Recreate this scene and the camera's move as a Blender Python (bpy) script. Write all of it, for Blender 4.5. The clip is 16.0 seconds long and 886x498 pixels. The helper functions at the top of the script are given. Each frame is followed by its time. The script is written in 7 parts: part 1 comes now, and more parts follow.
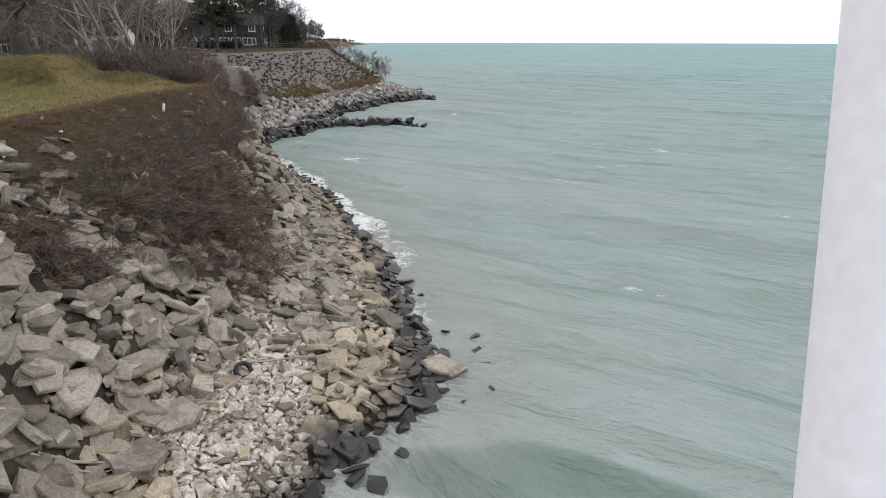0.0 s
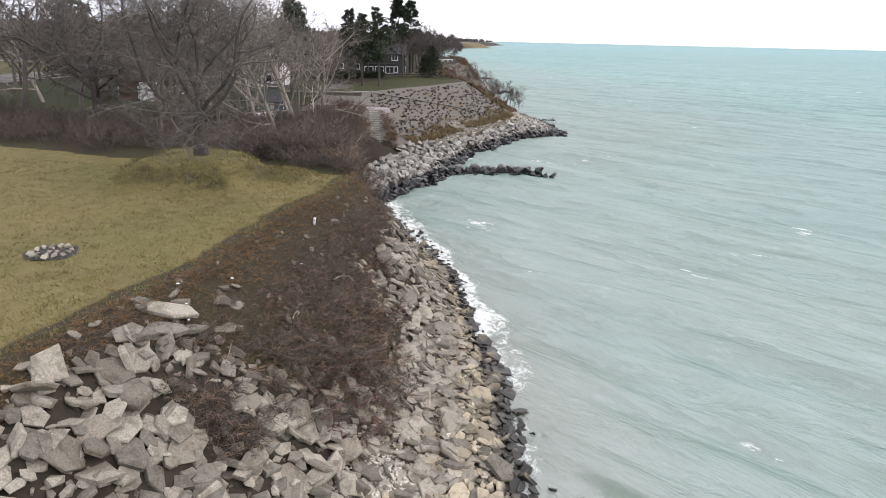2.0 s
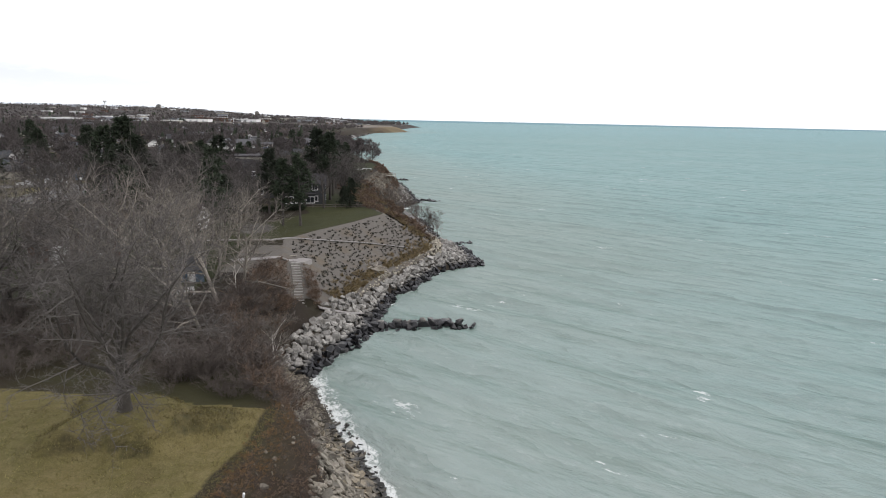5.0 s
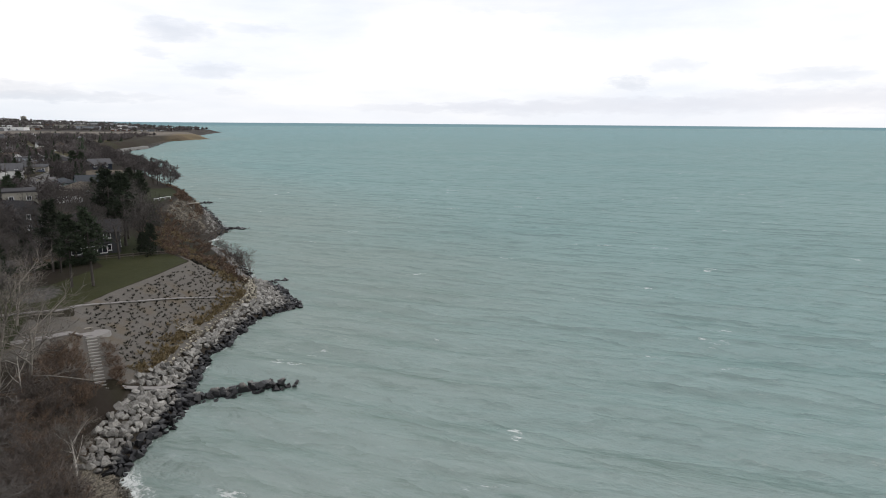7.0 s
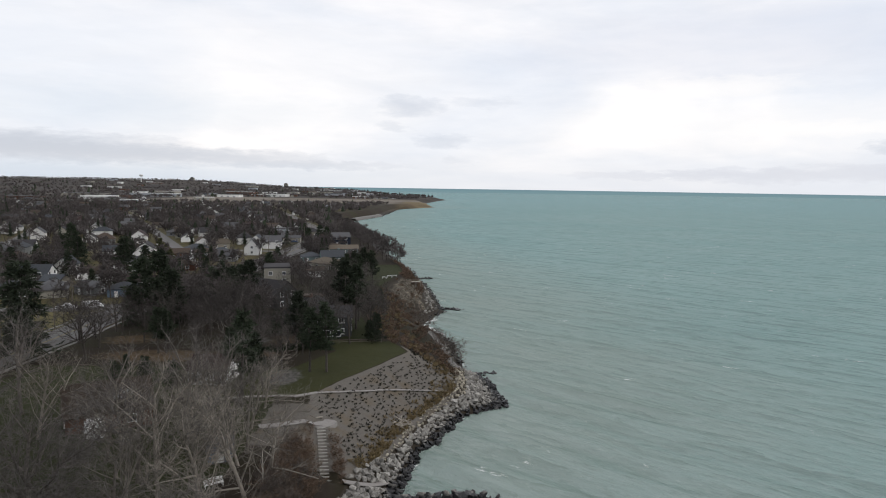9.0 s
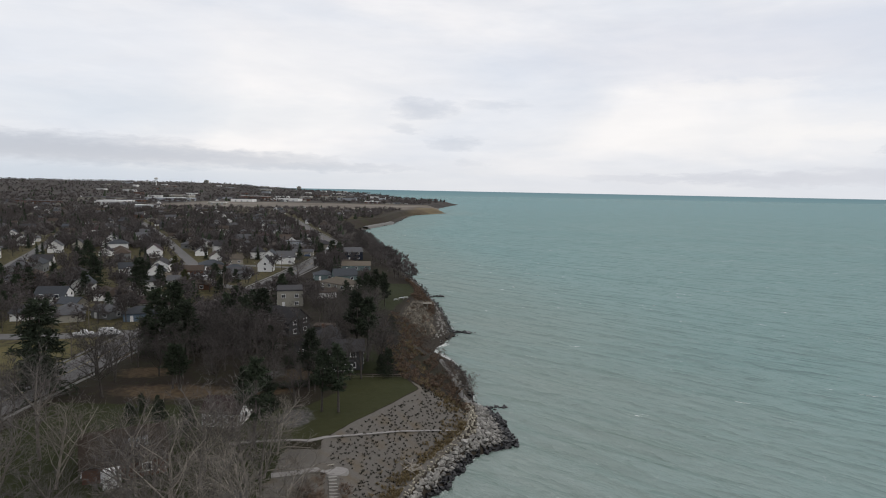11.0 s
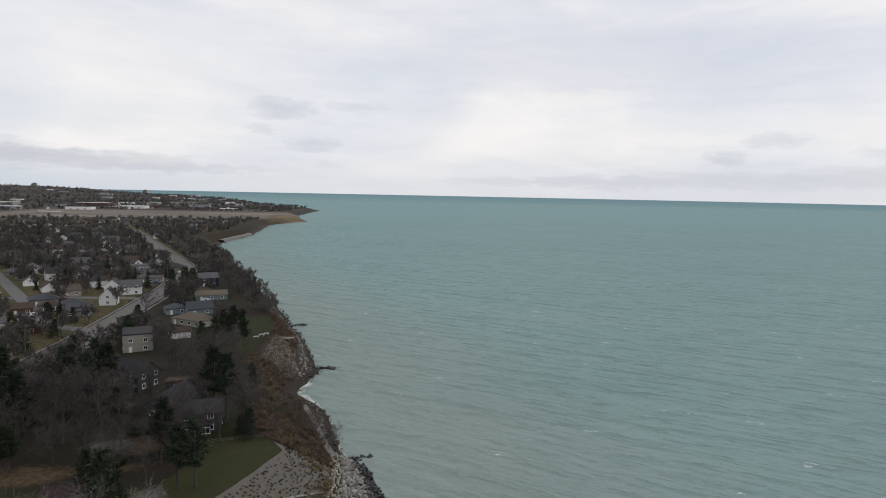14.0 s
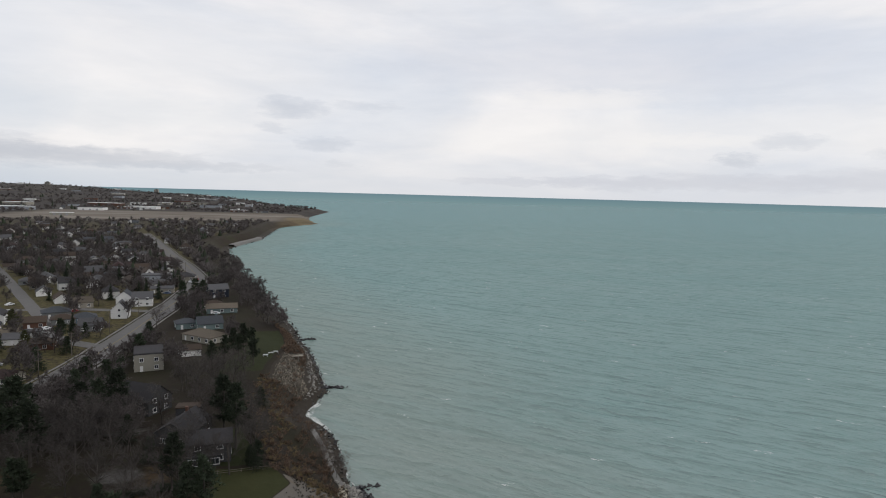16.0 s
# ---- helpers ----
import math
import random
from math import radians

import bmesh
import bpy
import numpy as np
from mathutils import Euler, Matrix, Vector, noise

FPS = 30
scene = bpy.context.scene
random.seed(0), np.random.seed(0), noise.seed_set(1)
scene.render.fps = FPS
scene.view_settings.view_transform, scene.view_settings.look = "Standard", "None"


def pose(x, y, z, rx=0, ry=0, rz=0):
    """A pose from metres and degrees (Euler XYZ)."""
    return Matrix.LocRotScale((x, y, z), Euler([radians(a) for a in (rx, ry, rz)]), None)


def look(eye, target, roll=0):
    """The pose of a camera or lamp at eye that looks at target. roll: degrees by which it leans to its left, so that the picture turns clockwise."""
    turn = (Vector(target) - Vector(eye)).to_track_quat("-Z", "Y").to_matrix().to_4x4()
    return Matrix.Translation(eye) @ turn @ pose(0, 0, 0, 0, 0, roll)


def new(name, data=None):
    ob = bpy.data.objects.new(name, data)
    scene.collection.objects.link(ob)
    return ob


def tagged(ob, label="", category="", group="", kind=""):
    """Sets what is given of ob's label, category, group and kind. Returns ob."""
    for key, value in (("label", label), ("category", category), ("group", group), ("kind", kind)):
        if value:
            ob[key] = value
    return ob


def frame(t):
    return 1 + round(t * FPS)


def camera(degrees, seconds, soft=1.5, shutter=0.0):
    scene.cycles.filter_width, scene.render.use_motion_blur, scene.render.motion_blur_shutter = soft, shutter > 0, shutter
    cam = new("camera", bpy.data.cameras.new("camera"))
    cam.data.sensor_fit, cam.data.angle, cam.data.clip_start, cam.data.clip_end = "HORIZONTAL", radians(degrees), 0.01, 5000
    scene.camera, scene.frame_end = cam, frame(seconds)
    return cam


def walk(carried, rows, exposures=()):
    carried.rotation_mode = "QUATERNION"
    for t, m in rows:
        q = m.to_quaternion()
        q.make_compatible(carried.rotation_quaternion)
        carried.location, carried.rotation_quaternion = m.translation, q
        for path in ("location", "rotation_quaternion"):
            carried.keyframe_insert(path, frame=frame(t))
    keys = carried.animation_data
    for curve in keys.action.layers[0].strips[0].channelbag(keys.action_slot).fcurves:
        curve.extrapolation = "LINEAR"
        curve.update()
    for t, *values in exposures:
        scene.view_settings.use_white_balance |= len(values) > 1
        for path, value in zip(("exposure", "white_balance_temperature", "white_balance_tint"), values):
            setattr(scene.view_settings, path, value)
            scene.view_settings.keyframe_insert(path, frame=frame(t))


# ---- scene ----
# Camera: a drone that climbs almost straight up above a rubble shore and turns a little on the way.
cam = camera(69.19, 16.0, soft=1.0)
PATH = [  # seconds, x, y, z, yaw, pitch, roll
    (0, 0.301, -0.246, 11.495, -7.223, -17.939, 0.152),
    (0.5, 0.252, -0.142, 12.650, -3.827, -18.067, 0.621),
    (1, 0.203, -0.038, 14.465, 0.085, -17.982, 0.751),
    (1.5, 0.154, 0.067, 16.500, 3.669, -18.082, 0.903),
    (2, 0.104, 0.171, 18.590, 4.020, -18.182, 1.274),
    (2.5, 0.055, 0.275, 20.658, 0.666, -18.250, 1.154),
    (3, 0.006, 0.379, 22.660, 0.095, -18.006, 1.145),
    (3.2, -0.014, 0.421, 23.461, 0.468, -17.103, 1.376),
    (5.3, -0.286, 0.798, 31.869, -5.070, -11.257, 1.058),
    (5.5, -0.316, 0.831, 32.670, -8.361, -11.262, 0.682),
    (6, -0.390, 0.912, 34.672, -15.398, -11.183, 0.496),
    (6.5, -0.390, 0.912, 36.674, -21.035, -11.137, 0.491),
    (7, -0.390, 0.912, 38.676, -19.631, -11.199, 0.428),
    (7.5, -0.390, 0.912, 40.678, -14.557, -11.307, 0.382),
    (8, -0.390, 0.912, 42.680, -9.202, -10.584, 0.688),
    (8.5, -0.405, 0.898, 44.682, -4.122, -8.516, 0.732),
    (9, -0.420, 0.884, 46.684, -0.690, -5.554, 0.849),
    (9.2, -0.426, 0.878, 47.485, 0.082, -5.458, 0.987),
    (11.3, -0.490, 0.819, 55.893, 0.384, -5.334, 1.081),
    (11.5, -0.496, 0.814, 56.694, 0.082, -5.322, 1.214),
    (12, -0.511, 0.800, 58.696, -1.480, -5.281, 1.235),
    (12.5, -0.527, 0.786, 60.698, -3.998, -5.177, 1.186),
    (13, -0.542, 0.772, 62.700, -6.608, -5.115, 1.090),
    (13.5, -0.557, 0.758, 64.702, -9.258, -5.028, 1.038),
    (14, -0.572, 0.744, 66.704, -11.827, -4.916, 1.162),
    (14.5, -0.587, 0.730, 68.706, -13.405, -4.876, 1.208),
    (15, -0.603, 0.716, 70.708, -12.418, -4.888, 1.263),
    (15.5, -0.618, 0.702, 72.710, -11.156, -4.832, 1.517),
    (16, -0.633, 0.688, 74.712, -11.014, -4.958, 1.503),
]


def aim(x, y, z, yaw, pitch, roll):
    yw, pt = radians(yaw), radians(pitch)
    ahead = Vector((-math.sin(yw) * math.cos(pt), math.cos(yw) * math.cos(pt), math.sin(pt)))
    eye = Vector((x, y, z))
    return look(eye, eye + ahead, roll)


walk(cam, [(r[0], aim(*r[1:])) for r in PATH],
     exposures=[(0, 0.55, 6500, 15), (0.5, 0.63, 6500, 15), (1.5, 0.9, 6500, 15), (3, 1.02, 6500, 16), (5.5, 0.32, 6500, 12), (7, 0.08, 6500, 11), (8, 0.03, 6500, 11), (9, -0.06, 6500, 11), (12.5, -0.24, 6500, 11), (16, -0.27, 6500, 11)])

# ---------------------------------------------------------------- light
world = bpy.data.worlds.new("overcast_sky")
scene.world = world
world.use_nodes = True
SUN_ELEV, SUN_AZ = radians(38), radians(105)


def build_world():
    nt = world.node_tree
    nt.nodes.clear()
    N, L = nt.nodes.new, nt.links.new
    out, bg = N("ShaderNodeOutputWorld"), N("ShaderNodeBackground")
    sky = N("ShaderNodeTexSky")
    sky.sky_type, sky.sun_disc = "NISHITA", False
    sky.sun_elevation, sky.sun_rotation = SUN_ELEV, SUN_AZ
    sky.air_density, sky.dust_density = 1.0, 2.0
    skyk = N("ShaderNodeVectorMath")
    skyk.operation = "SCALE"
    skyk.inputs["Scale"].default_value = 0.1
    L(sky.outputs["Color"], skyk.inputs[0])
    co = N("ShaderNodeTexCoord")
    sep = N("ShaderNodeSeparateXYZ")
    L(co.outputs["Generated"], sep.inputs[0])

    def noise_tex(scale_xyz, scale, detail, rough, loc=(0, 0, 0), warp=0.0):
        mp = N("ShaderNodeMapping")
        mp.inputs["Scale"].default_value = scale_xyz
        mp.inputs["Location"].default_value = loc
        L(co.outputs["Generated"], mp.inputs["Vector"])
        nz = N("ShaderNodeTexNoise")
        nz.inputs["Scale"].default_value = scale
        nz.inputs["Detail"].default_value = detail
        nz.inputs["Roughness"].default_value = rough
        nz.inputs["Distortion"].default_value = warp
        L(mp.outputs[0], nz.inputs["Vector"])
        return nz.outputs["Fac"]

    def ramp(src, *stops):
        r = N("ShaderNodeValToRGB")
        e = r.color_ramp.elements
        while len(e) < len(stops):
            e.new(0.5)
        for el, (p, c) in zip(e, stops):
            el.position, el.color = p, (*c, 1)
        L(src, r.inputs["Fac"])
        return r.outputs["Color"]

    def mix(fac, a, b, mode="MIX"):
        m = N("ShaderNodeMix")
        m.data_type, m.blend_type = "RGBA", mode
        for sock, val in ((m.inputs[0], fac), (m.inputs[6], a), (m.inputs[7], b)):
            if hasattr(val, "is_linked"):
                L(val, sock)
            elif isinstance(val, (int, float)):
                sock.default_value = val
            else:
                sock.default_value = (*val, 1)
        return m.outputs[2]

    def maths(op, x, y=0.0, clamp=False):
        m = N("ShaderNodeMath")
        m.operation, m.use_clamp = op, clamp
        for sock, val in zip(m.inputs, (x, y)):
            if hasattr(val, "is_linked"):
                L(val, sock)
            else:
                sock.default_value = val
        return m.outputs[0]

    # bearing from north towards the lake, and height, both in degrees and both ruffled a little
    ruffle = maths("SUBTRACT", noise_tex((1, 1, 3.0), 22, 6, 0.62, (2.2, 0.3, 0.5)), 0.5)
    bearing = maths("MULTIPLY", maths("ARCTAN2", sep.outputs["X"], sep.outputs["Y"]), 57.296)
    bearing = maths("ADD", bearing, maths("MULTIPLY", ruffle, 6.0))
    rise = maths("MULTIPLY", maths("ARCSINE", sep.outputs["Z"]), 57.296)
    rise = maths("ADD", rise, maths("MULTIPLY", maths("SUBTRACT", noise_tex((1, 1, 4.0), 30, 5, 0.6, (0.2, 4.3, 1.5)), 0.5), 1.5))

    def cloud(az, el, raz, rel, thick):
        """How far one cloud covers the sky: a soft, ragged oval."""
        dx = maths("DIVIDE", maths("SUBTRACT", bearing, az), raz)
        dy = maths("DIVIDE", maths("SUBTRACT", rise, el), rel)
        far = maths("ADD", maths("MULTIPLY", dx, dx), maths("MULTIPLY", dy, dy))
        return maths("MULTIPLY", maths("SUBTRACT", 1.0, maths("MULTIPLY", far, 0.75), True), thick)

    # the high veil: pale, with broad cooler bands
    veil = ramp(noise_tex((1, 1, 3.2), 2.2, 5, 0.5, (3.1, 0.4, 0), 0.4),
                (0.36, (0.90, 0.95, 1.03)), (0.50, (1.00, 1.02, 1.06)), (0.62, (1.16, 1.14, 1.13)))
    grain = ramp(noise_tex((1, 1, 5.0), 9, 6, 0.6, (1.1, 1.4, 0.3), 0.3), (0.3, (0.95, 0.955, 0.965)), (0.7, (1.04, 1.035, 1.03)))
    cloudy = mix(1.0, veil, grain, "MULTIPLY")
    # the broad cool field over the lake, and the warm light under it
    cloudy = mix(cloud(25, 11.5, 19, 3.2, 0.55), cloudy, (0.80, 0.84, 0.94))
    cloudy = mix(cloud(-22, 6.0, 16, 2.0, 0.40), cloudy, (0.86, 0.92, 0.98))
    for az, el, raz, rel, thick in ((30, 5.2, 26, 2.2, 0.45), (22.5, 8.3, 7, 0.8, 0.6), (31, 4.8, 7, 0.6, 0.55), (-20, 10.5, 22, 3.5, 0.35)):
        cloudy = mix(cloud(az, el, raz, rel, thick), cloudy, (1.17, 1.145, 1.12))
    # small grey puffs, and the long flat clouds low over the lake
    for az, el, raz, rel, thick in ((-2.4, 6.9, 3.0, 0.95, 0.62), (-3.9, 5.1, 1.9, 0.45, 0.38), (0.3, 3.9, 2.5, 0.8, 0.48), (4.3, 7.3, 3.2, 0.5, 0.32), (1.6, 2.3, 1.5, 0.35, 0.25), (35.2, 3.2, 1.7, 0.55, 0.6),
                                    (38.9, 4.7, 2.4, 0.6, 0.42), (48.7, 3.7, 4.0, 0.7, 0.5), (50, 6.1, 3.5, 0.5, 0.3)):
        cloudy = mix(cloud(az, el, raz, rel, thick), cloudy, (0.68, 0.73, 0.82))
    for az, el, raz, rel, thick in ((18, 1.15, 7, 0.36, 0.45), (25.5, 1.2, 6.5, 0.62, 0.62), (36, 1.45, 9, 0.75, 0.66), (49, 1.8, 10, 1.0, 0.6), (62, 2.2, 12, 1.2, 0.6), (80, 2.0, 12, 1.0, 0.5)):
        cloudy = mix(cloud(az, el, raz, rel, thick), cloudy, (0.72, 0.75, 0.84))
    # the long grey bank low over the land, with the blue strip under it
    for az, el, raz, rel, thick in ((-52, 2.7, 22, 1.15, 0.85), (-34, 2.6, 15, 1.2, 0.9), (-22, 2.1, 13, 0.9, 0.8), (-11, 1.7, 8, 0.40, 0.5)):
        cloudy = mix(cloud(az, el, raz, rel, thick), cloudy, (0.64, 0.68, 0.76))
    west = N("ShaderNodeMapRange")
    west.inputs[1].default_value, west.inputs[2].default_value = 8.0, -22.0
    L(bearing, west.inputs[0])
    strip = ramp(sep.outputs["Z"], (0.0, (0.85, 0.85, 0.85)), (0.018, (0.6, 0.6, 0.6)), (0.034, (0, 0, 0)))
    cloudy = mix(mix(1.0, strip, west.outputs[0], "MULTIPLY"), cloudy, (0.60, 0.73, 0.87))
    cloudy = mix(ramp(sep.outputs["Z"], (0.0, (0.5, 0.5, 0.5)), (0.02, (0.3, 0.3, 0.3)), (0.06, (0, 0, 0))), cloudy, (0.95, 0.97, 1.0))
    # mostly cloud over the clear sky
    over = mix(0.9, skyk.outputs[0], cloudy)
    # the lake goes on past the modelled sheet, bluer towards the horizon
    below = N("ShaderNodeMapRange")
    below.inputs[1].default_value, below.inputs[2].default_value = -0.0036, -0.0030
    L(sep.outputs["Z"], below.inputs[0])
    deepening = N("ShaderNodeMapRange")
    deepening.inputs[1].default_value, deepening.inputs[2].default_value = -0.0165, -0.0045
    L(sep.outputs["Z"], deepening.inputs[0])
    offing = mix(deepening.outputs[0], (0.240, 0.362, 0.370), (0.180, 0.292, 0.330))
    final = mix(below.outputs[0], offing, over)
    L(final, bg.inputs["Color"])
    bg.inputs["Strength"].default_value = 1.0
    L(bg.outputs[0], out.inputs[0])


build_world()
sun = new("sun", bpy.data.lights.new("sun", "SUN"))
sun.data.energy, sun.data.angle, sun.data.color = 0.55, radians(25), (1.0, 0.96, 0.9)
sun.matrix_world = look((0, 0, 0), (-math.sin(SUN_AZ) * math.cos(SUN_ELEV), -math.cos(SUN_AZ) * math.cos(SUN_ELEV), -math.sin(SUN_ELEV)))


# ---------------------------------------------------------------- materials
class Mat:
    """A small helper round one node material."""

    def __init__(self, name, rough=0.85, spec=0.3):
        self.m = bpy.data.materials.new(name)
        self.m.use_nodes = True
        self.nt = self.m.node_tree
        self.b = self.nt.nodes["Principled BSDF"]
        self.b.inputs["Roughness"].default_value = rough
        self.b.inputs["Specular IOR Level"].default_value = spec
        self.geo = None

    def node(self, kind):
        return self.nt.nodes.new(kind)

    def link(self, a, b):
        self.nt.links.new(a, b)

    def pos(self, stretch=(1, 1, 1), object_space=False, turn=0.0):
        co = self.node("ShaderNodeTexCoord") if object_space else self.node("ShaderNodeNewGeometry")
        mp = self.node("ShaderNodeMapping")
        mp.vector_type = "TEXTURE"
        mp.inputs["Scale"].default_value = tuple(1 / s for s in stretch)
        mp.inputs["Rotation"].default_value = (0, 0, radians(turn))
        self.link(co.outputs["Object" if object_space else "Position"], mp.inputs["Vector"])
        return mp.outputs[0]

    def noise(self, scale, detail=4, rough=0.55, stretch=(1, 1, 1), object_space=False, warp=0.0, turn=0.0):
        n = self.node("ShaderNodeTexNoise")
        n.inputs["Scale"].default_value, n.inputs["Detail"].default_value = scale, detail
        n.inputs["Roughness"].default_value, n.inputs["Distortion"].default_value = rough, warp
        self.link(self.pos(stretch, object_space, turn), n.inputs["Vector"])
        return n.outputs["Fac"]

    def ramp(self, src, *stops):
        r = self.node("ShaderNodeValToRGB")
        e = r.color_ramp.elements
        while len(e) < len(stops):
            e.new(0.5)
        for el, (p, c) in zip(e, stops):
            c = (c, c, c) if isinstance(c, (int, float)) else c
            el.position, el.color = p, (*c, 1)
        self.link(src, r.inputs["Fac"])
        return r.outputs["Color"]

    def mix(self, fac, a, b, mode="MIX"):
        m = self.node("ShaderNodeMix")
        m.data_type, m.blend_type = "RGBA", mode
        for sock, val in ((m.inputs[0], fac), (m.inputs[6], a), (m.inputs[7], b)):
            if hasattr(val, "is_linked"):
                self.link(val, sock)
            elif isinstance(val, (int, float)):
                sock.default_value = val
            else:
                sock.default_value = (*val, 1)
        return m.outputs[2]

    def math(self, op, a, b=0.0):
        m = self.node("ShaderNodeMath")
        m.operation = op
        for sock, val in zip(m.inputs, (a, b)):
            if hasattr(val, "is_linked"):
                self.link(val, sock)
            else:
                sock.default_value = val
        return m.outputs[0]

    def attr(self, name, channel=None):
        a = self.node("ShaderNodeAttribute")
        a.attribute_name = name
        if channel is None:
            return a.outputs["Fac"]
        s = self.node("ShaderNodeSeparateColor")
        self.link(a.outputs["Color"], s.inputs[0])
        return s.outputs[channel]

    def random(self):
        return self.node("ShaderNodeObjectInfo").outputs["Random"]

    def island(self):
        return self.node("ShaderNodeNewGeometry").outputs["Random Per Island"]

    def bump(self, src, strength=0.4, distance=0.05):
        b = self.node("ShaderNodeBump")
        b.inputs["Strength"].default_value, b.inputs["Distance"].default_value = strength, distance
        self.link(src, b.inputs["Height"])
        self.link(b.outputs[0], self.b.inputs["Normal"])
        return self

    def color(self, src):
        if hasattr(src, "is_linked"):
            self.link(src, self.b.inputs["Base Color"])
        else:
            self.b.inputs["Base Color"].default_value = (*src, 1)
        return self


def simple(name, col, var=0.25, scale=3.0, rough=0.8, bump=0.2, spec=0.3, rand=0.0, island=0.0, object_space=False, dist=0.03):
    """A surface of one base colour, mottled at two scales."""
    k = Mat(name, rough, spec)
    lo, hi = tuple(c * (1 - var) for c in col), tuple(min(1, c * (1 + var)) for c in col)
    c = k.ramp(k.noise(scale, 6, 0.6, object_space=object_space), (0.3, lo), (0.7, hi))
    c = k.mix(0.5, c, k.ramp(k.noise(scale * 9, 3, 0.6, object_space=object_space), (0.3, lo), (0.7, hi)))
    for amount, src in ((rand, k.random() if rand else None), (island, k.island() if island else None)):
        if amount:
            f = k.node("ShaderNodeMapRange")
            f.inputs[3].default_value, f.inputs[4].default_value = 1 - amount, 1 + amount
            k.link(src, f.inputs[0])
            c = k.mix(1.0, c, f.outputs[0], "MULTIPLY")
    k.color(c)
    if bump:
        k.bump(k.noise(scale * 6, 5, 0.6, object_space=object_space), bump, dist)
    return k.m


def wet_stone(name, dry, wet, level, fade, rand=0.25):
    """Stone that is dark and glossy near the water line."""
    k = Mat(name, 0.85, 0.35)
    c = k.mix(k.noise(1.3, 5), tuple(v * 0.78 for v in dry), tuple(min(1, v * 1.18) for v in dry))
    c = k.mix(0.5, c, k.ramp(k.noise(14, 6, 0.7), (0.32, tuple(v * 0.42 for v in dry)), (0.6, tuple(min(1, v * 1.25) for v in dry))))
    c = k.mix(k.ramp(k.noise(2.6, 6, 0.7), (0.52, 0), (0.66, 0.7)), c, tuple(v * 0.40 for v in (dry[0], dry[1] * 0.97, dry[2] * 0.9)))
    c = k.mix(k.ramp(k.noise(1.1, 7, 0.75, warp=0.6), (0.50, 0), (0.60, 0.62)), c, tuple(v * 0.36 for v in (dry[0] * 1.05, dry[1] * 0.97, dry[2] * 0.86)))
    c = k.mix(k.ramp(k.noise(34, 4, 0.7), (0.36, 0.75), (0.46, 0.0)), c, tuple(v * 0.30 for v in dry))
    f = k.node("ShaderNodeMapRange")
    f.inputs[3].default_value, f.inputs[4].default_value = 1 - rand, 1 + rand
    k.link(k.math("FRACT", k.math("ADD", k.random(), k.island())), f.inputs[0])
    c = k.mix(1.0, c, f.outputs[0], "MULTIPLY")
    sep = k.node("ShaderNodeSeparateXYZ")
    k.link(k.node("ShaderNodeNewGeometry").outputs["Position"], sep.inputs[0])
    h = k.math("ADD", sep.outputs["Z"], k.math("MULTIPLY", k.noise(0.9, 3), 0.9))
    w = k.node("ShaderNodeMapRange")
    w.inputs[1].default_value, w.inputs[2].default_value = level + 0.45, level + 0.45 + fade
    k.link(h, w.inputs[0])
    k.color(k.mix(w.outputs[0], wet, c))
    k.link(k.ramp(w.outputs[0], (0, 0.35), (1, 0.88)), k.b.inputs["Roughness"])
    k.bump(k.noise(9, 6, 0.65), 0.6, 0.05)
    return k.m


M_SLAB = wet_stone("broken_concrete", (0.238, 0.217, 0.178), (0.045, 0.045, 0.038), -0.1, 0.4, 0.46)
M_STAINED = wet_stone("soil_stained_concrete", (0.185, 0.163, 0.130), (0.04, 0.04, 0.035), -0.1, 0.4, 0.4)
M_COBBLE = wet_stone("lake_cobble", (0.46, 0.425, 0.365), (0.035, 0.032, 0.025), 0.15, 0.4, 0.30)
M_SHALE = wet_stone("flat_shore_slab", (0.285, 0.247, 0.182), (0.022, 0.021, 0.018), 0.24, 0.35, 0.45)
M_RIPRAP = wet_stone("riprap_stone", (0.262, 0.252, 0.232), (0.012, 0.012, 0.013), 0.95, 0.35, 0.4)
M_LIME = wet_stone("pale_limestone", (0.38, 0.35, 0.28), (0.05, 0.05, 0.04), 0.0, 0.4, 0.3)
M_BARK = simple("grey_bark", (0.062, 0.054, 0.048), 0.35, 2.0, 0.9, 0.5, rand=0.3)
M_TWIG = simple("bare_twigs", (0.088, 0.077, 0.074), 0.3, 1.0, 0.9, 0, rand=0.35)
# M_TWIG again for nearer plants, their lit look set by its own colour
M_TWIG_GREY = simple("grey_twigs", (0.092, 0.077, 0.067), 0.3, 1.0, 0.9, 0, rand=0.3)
M_OAKBARK = simple("lichened_bark", (0.060, 0.053, 0.046), 0.4, 2.0, 0.9, 0.5, rand=0.2)
M_PALEBARK = simple("pale_grey_bark", (0.135, 0.120, 0.104), 0.35, 2.0, 0.9, 0.4, rand=0.25)
M_TWIG_OAK = simple("lichened_twigs", (0.094, 0.085, 0.078), 0.3, 1.0, 0.9, 0, rand=0.18, island=0.3)
M_TWIG_DARK = simple("dark_twigs", (0.058, 0.051, 0.047), 0.3, 1.0, 0.9, 0, rand=0.3)
M_TWIG_PALE = simple("pale_twigs", (0.165, 0.146, 0.125), 0.25, 1.0, 0.9, 0, rand=0.2)
M_BLEACHED = simple("bleached_bark", (0.23, 0.205, 0.175), 0.3, 2.0, 0.9, 0.3, rand=0.25)
M_BIRCH = simple("birch_bark", (0.52, 0.48, 0.43), 0.35, 4.0, 0.8, 0.2)
M_BRAMBLE = simple("bramble_stems", (0.128, 0.088, 0.062), 0.4, 0.6, 0.9, 0, island=0.7)
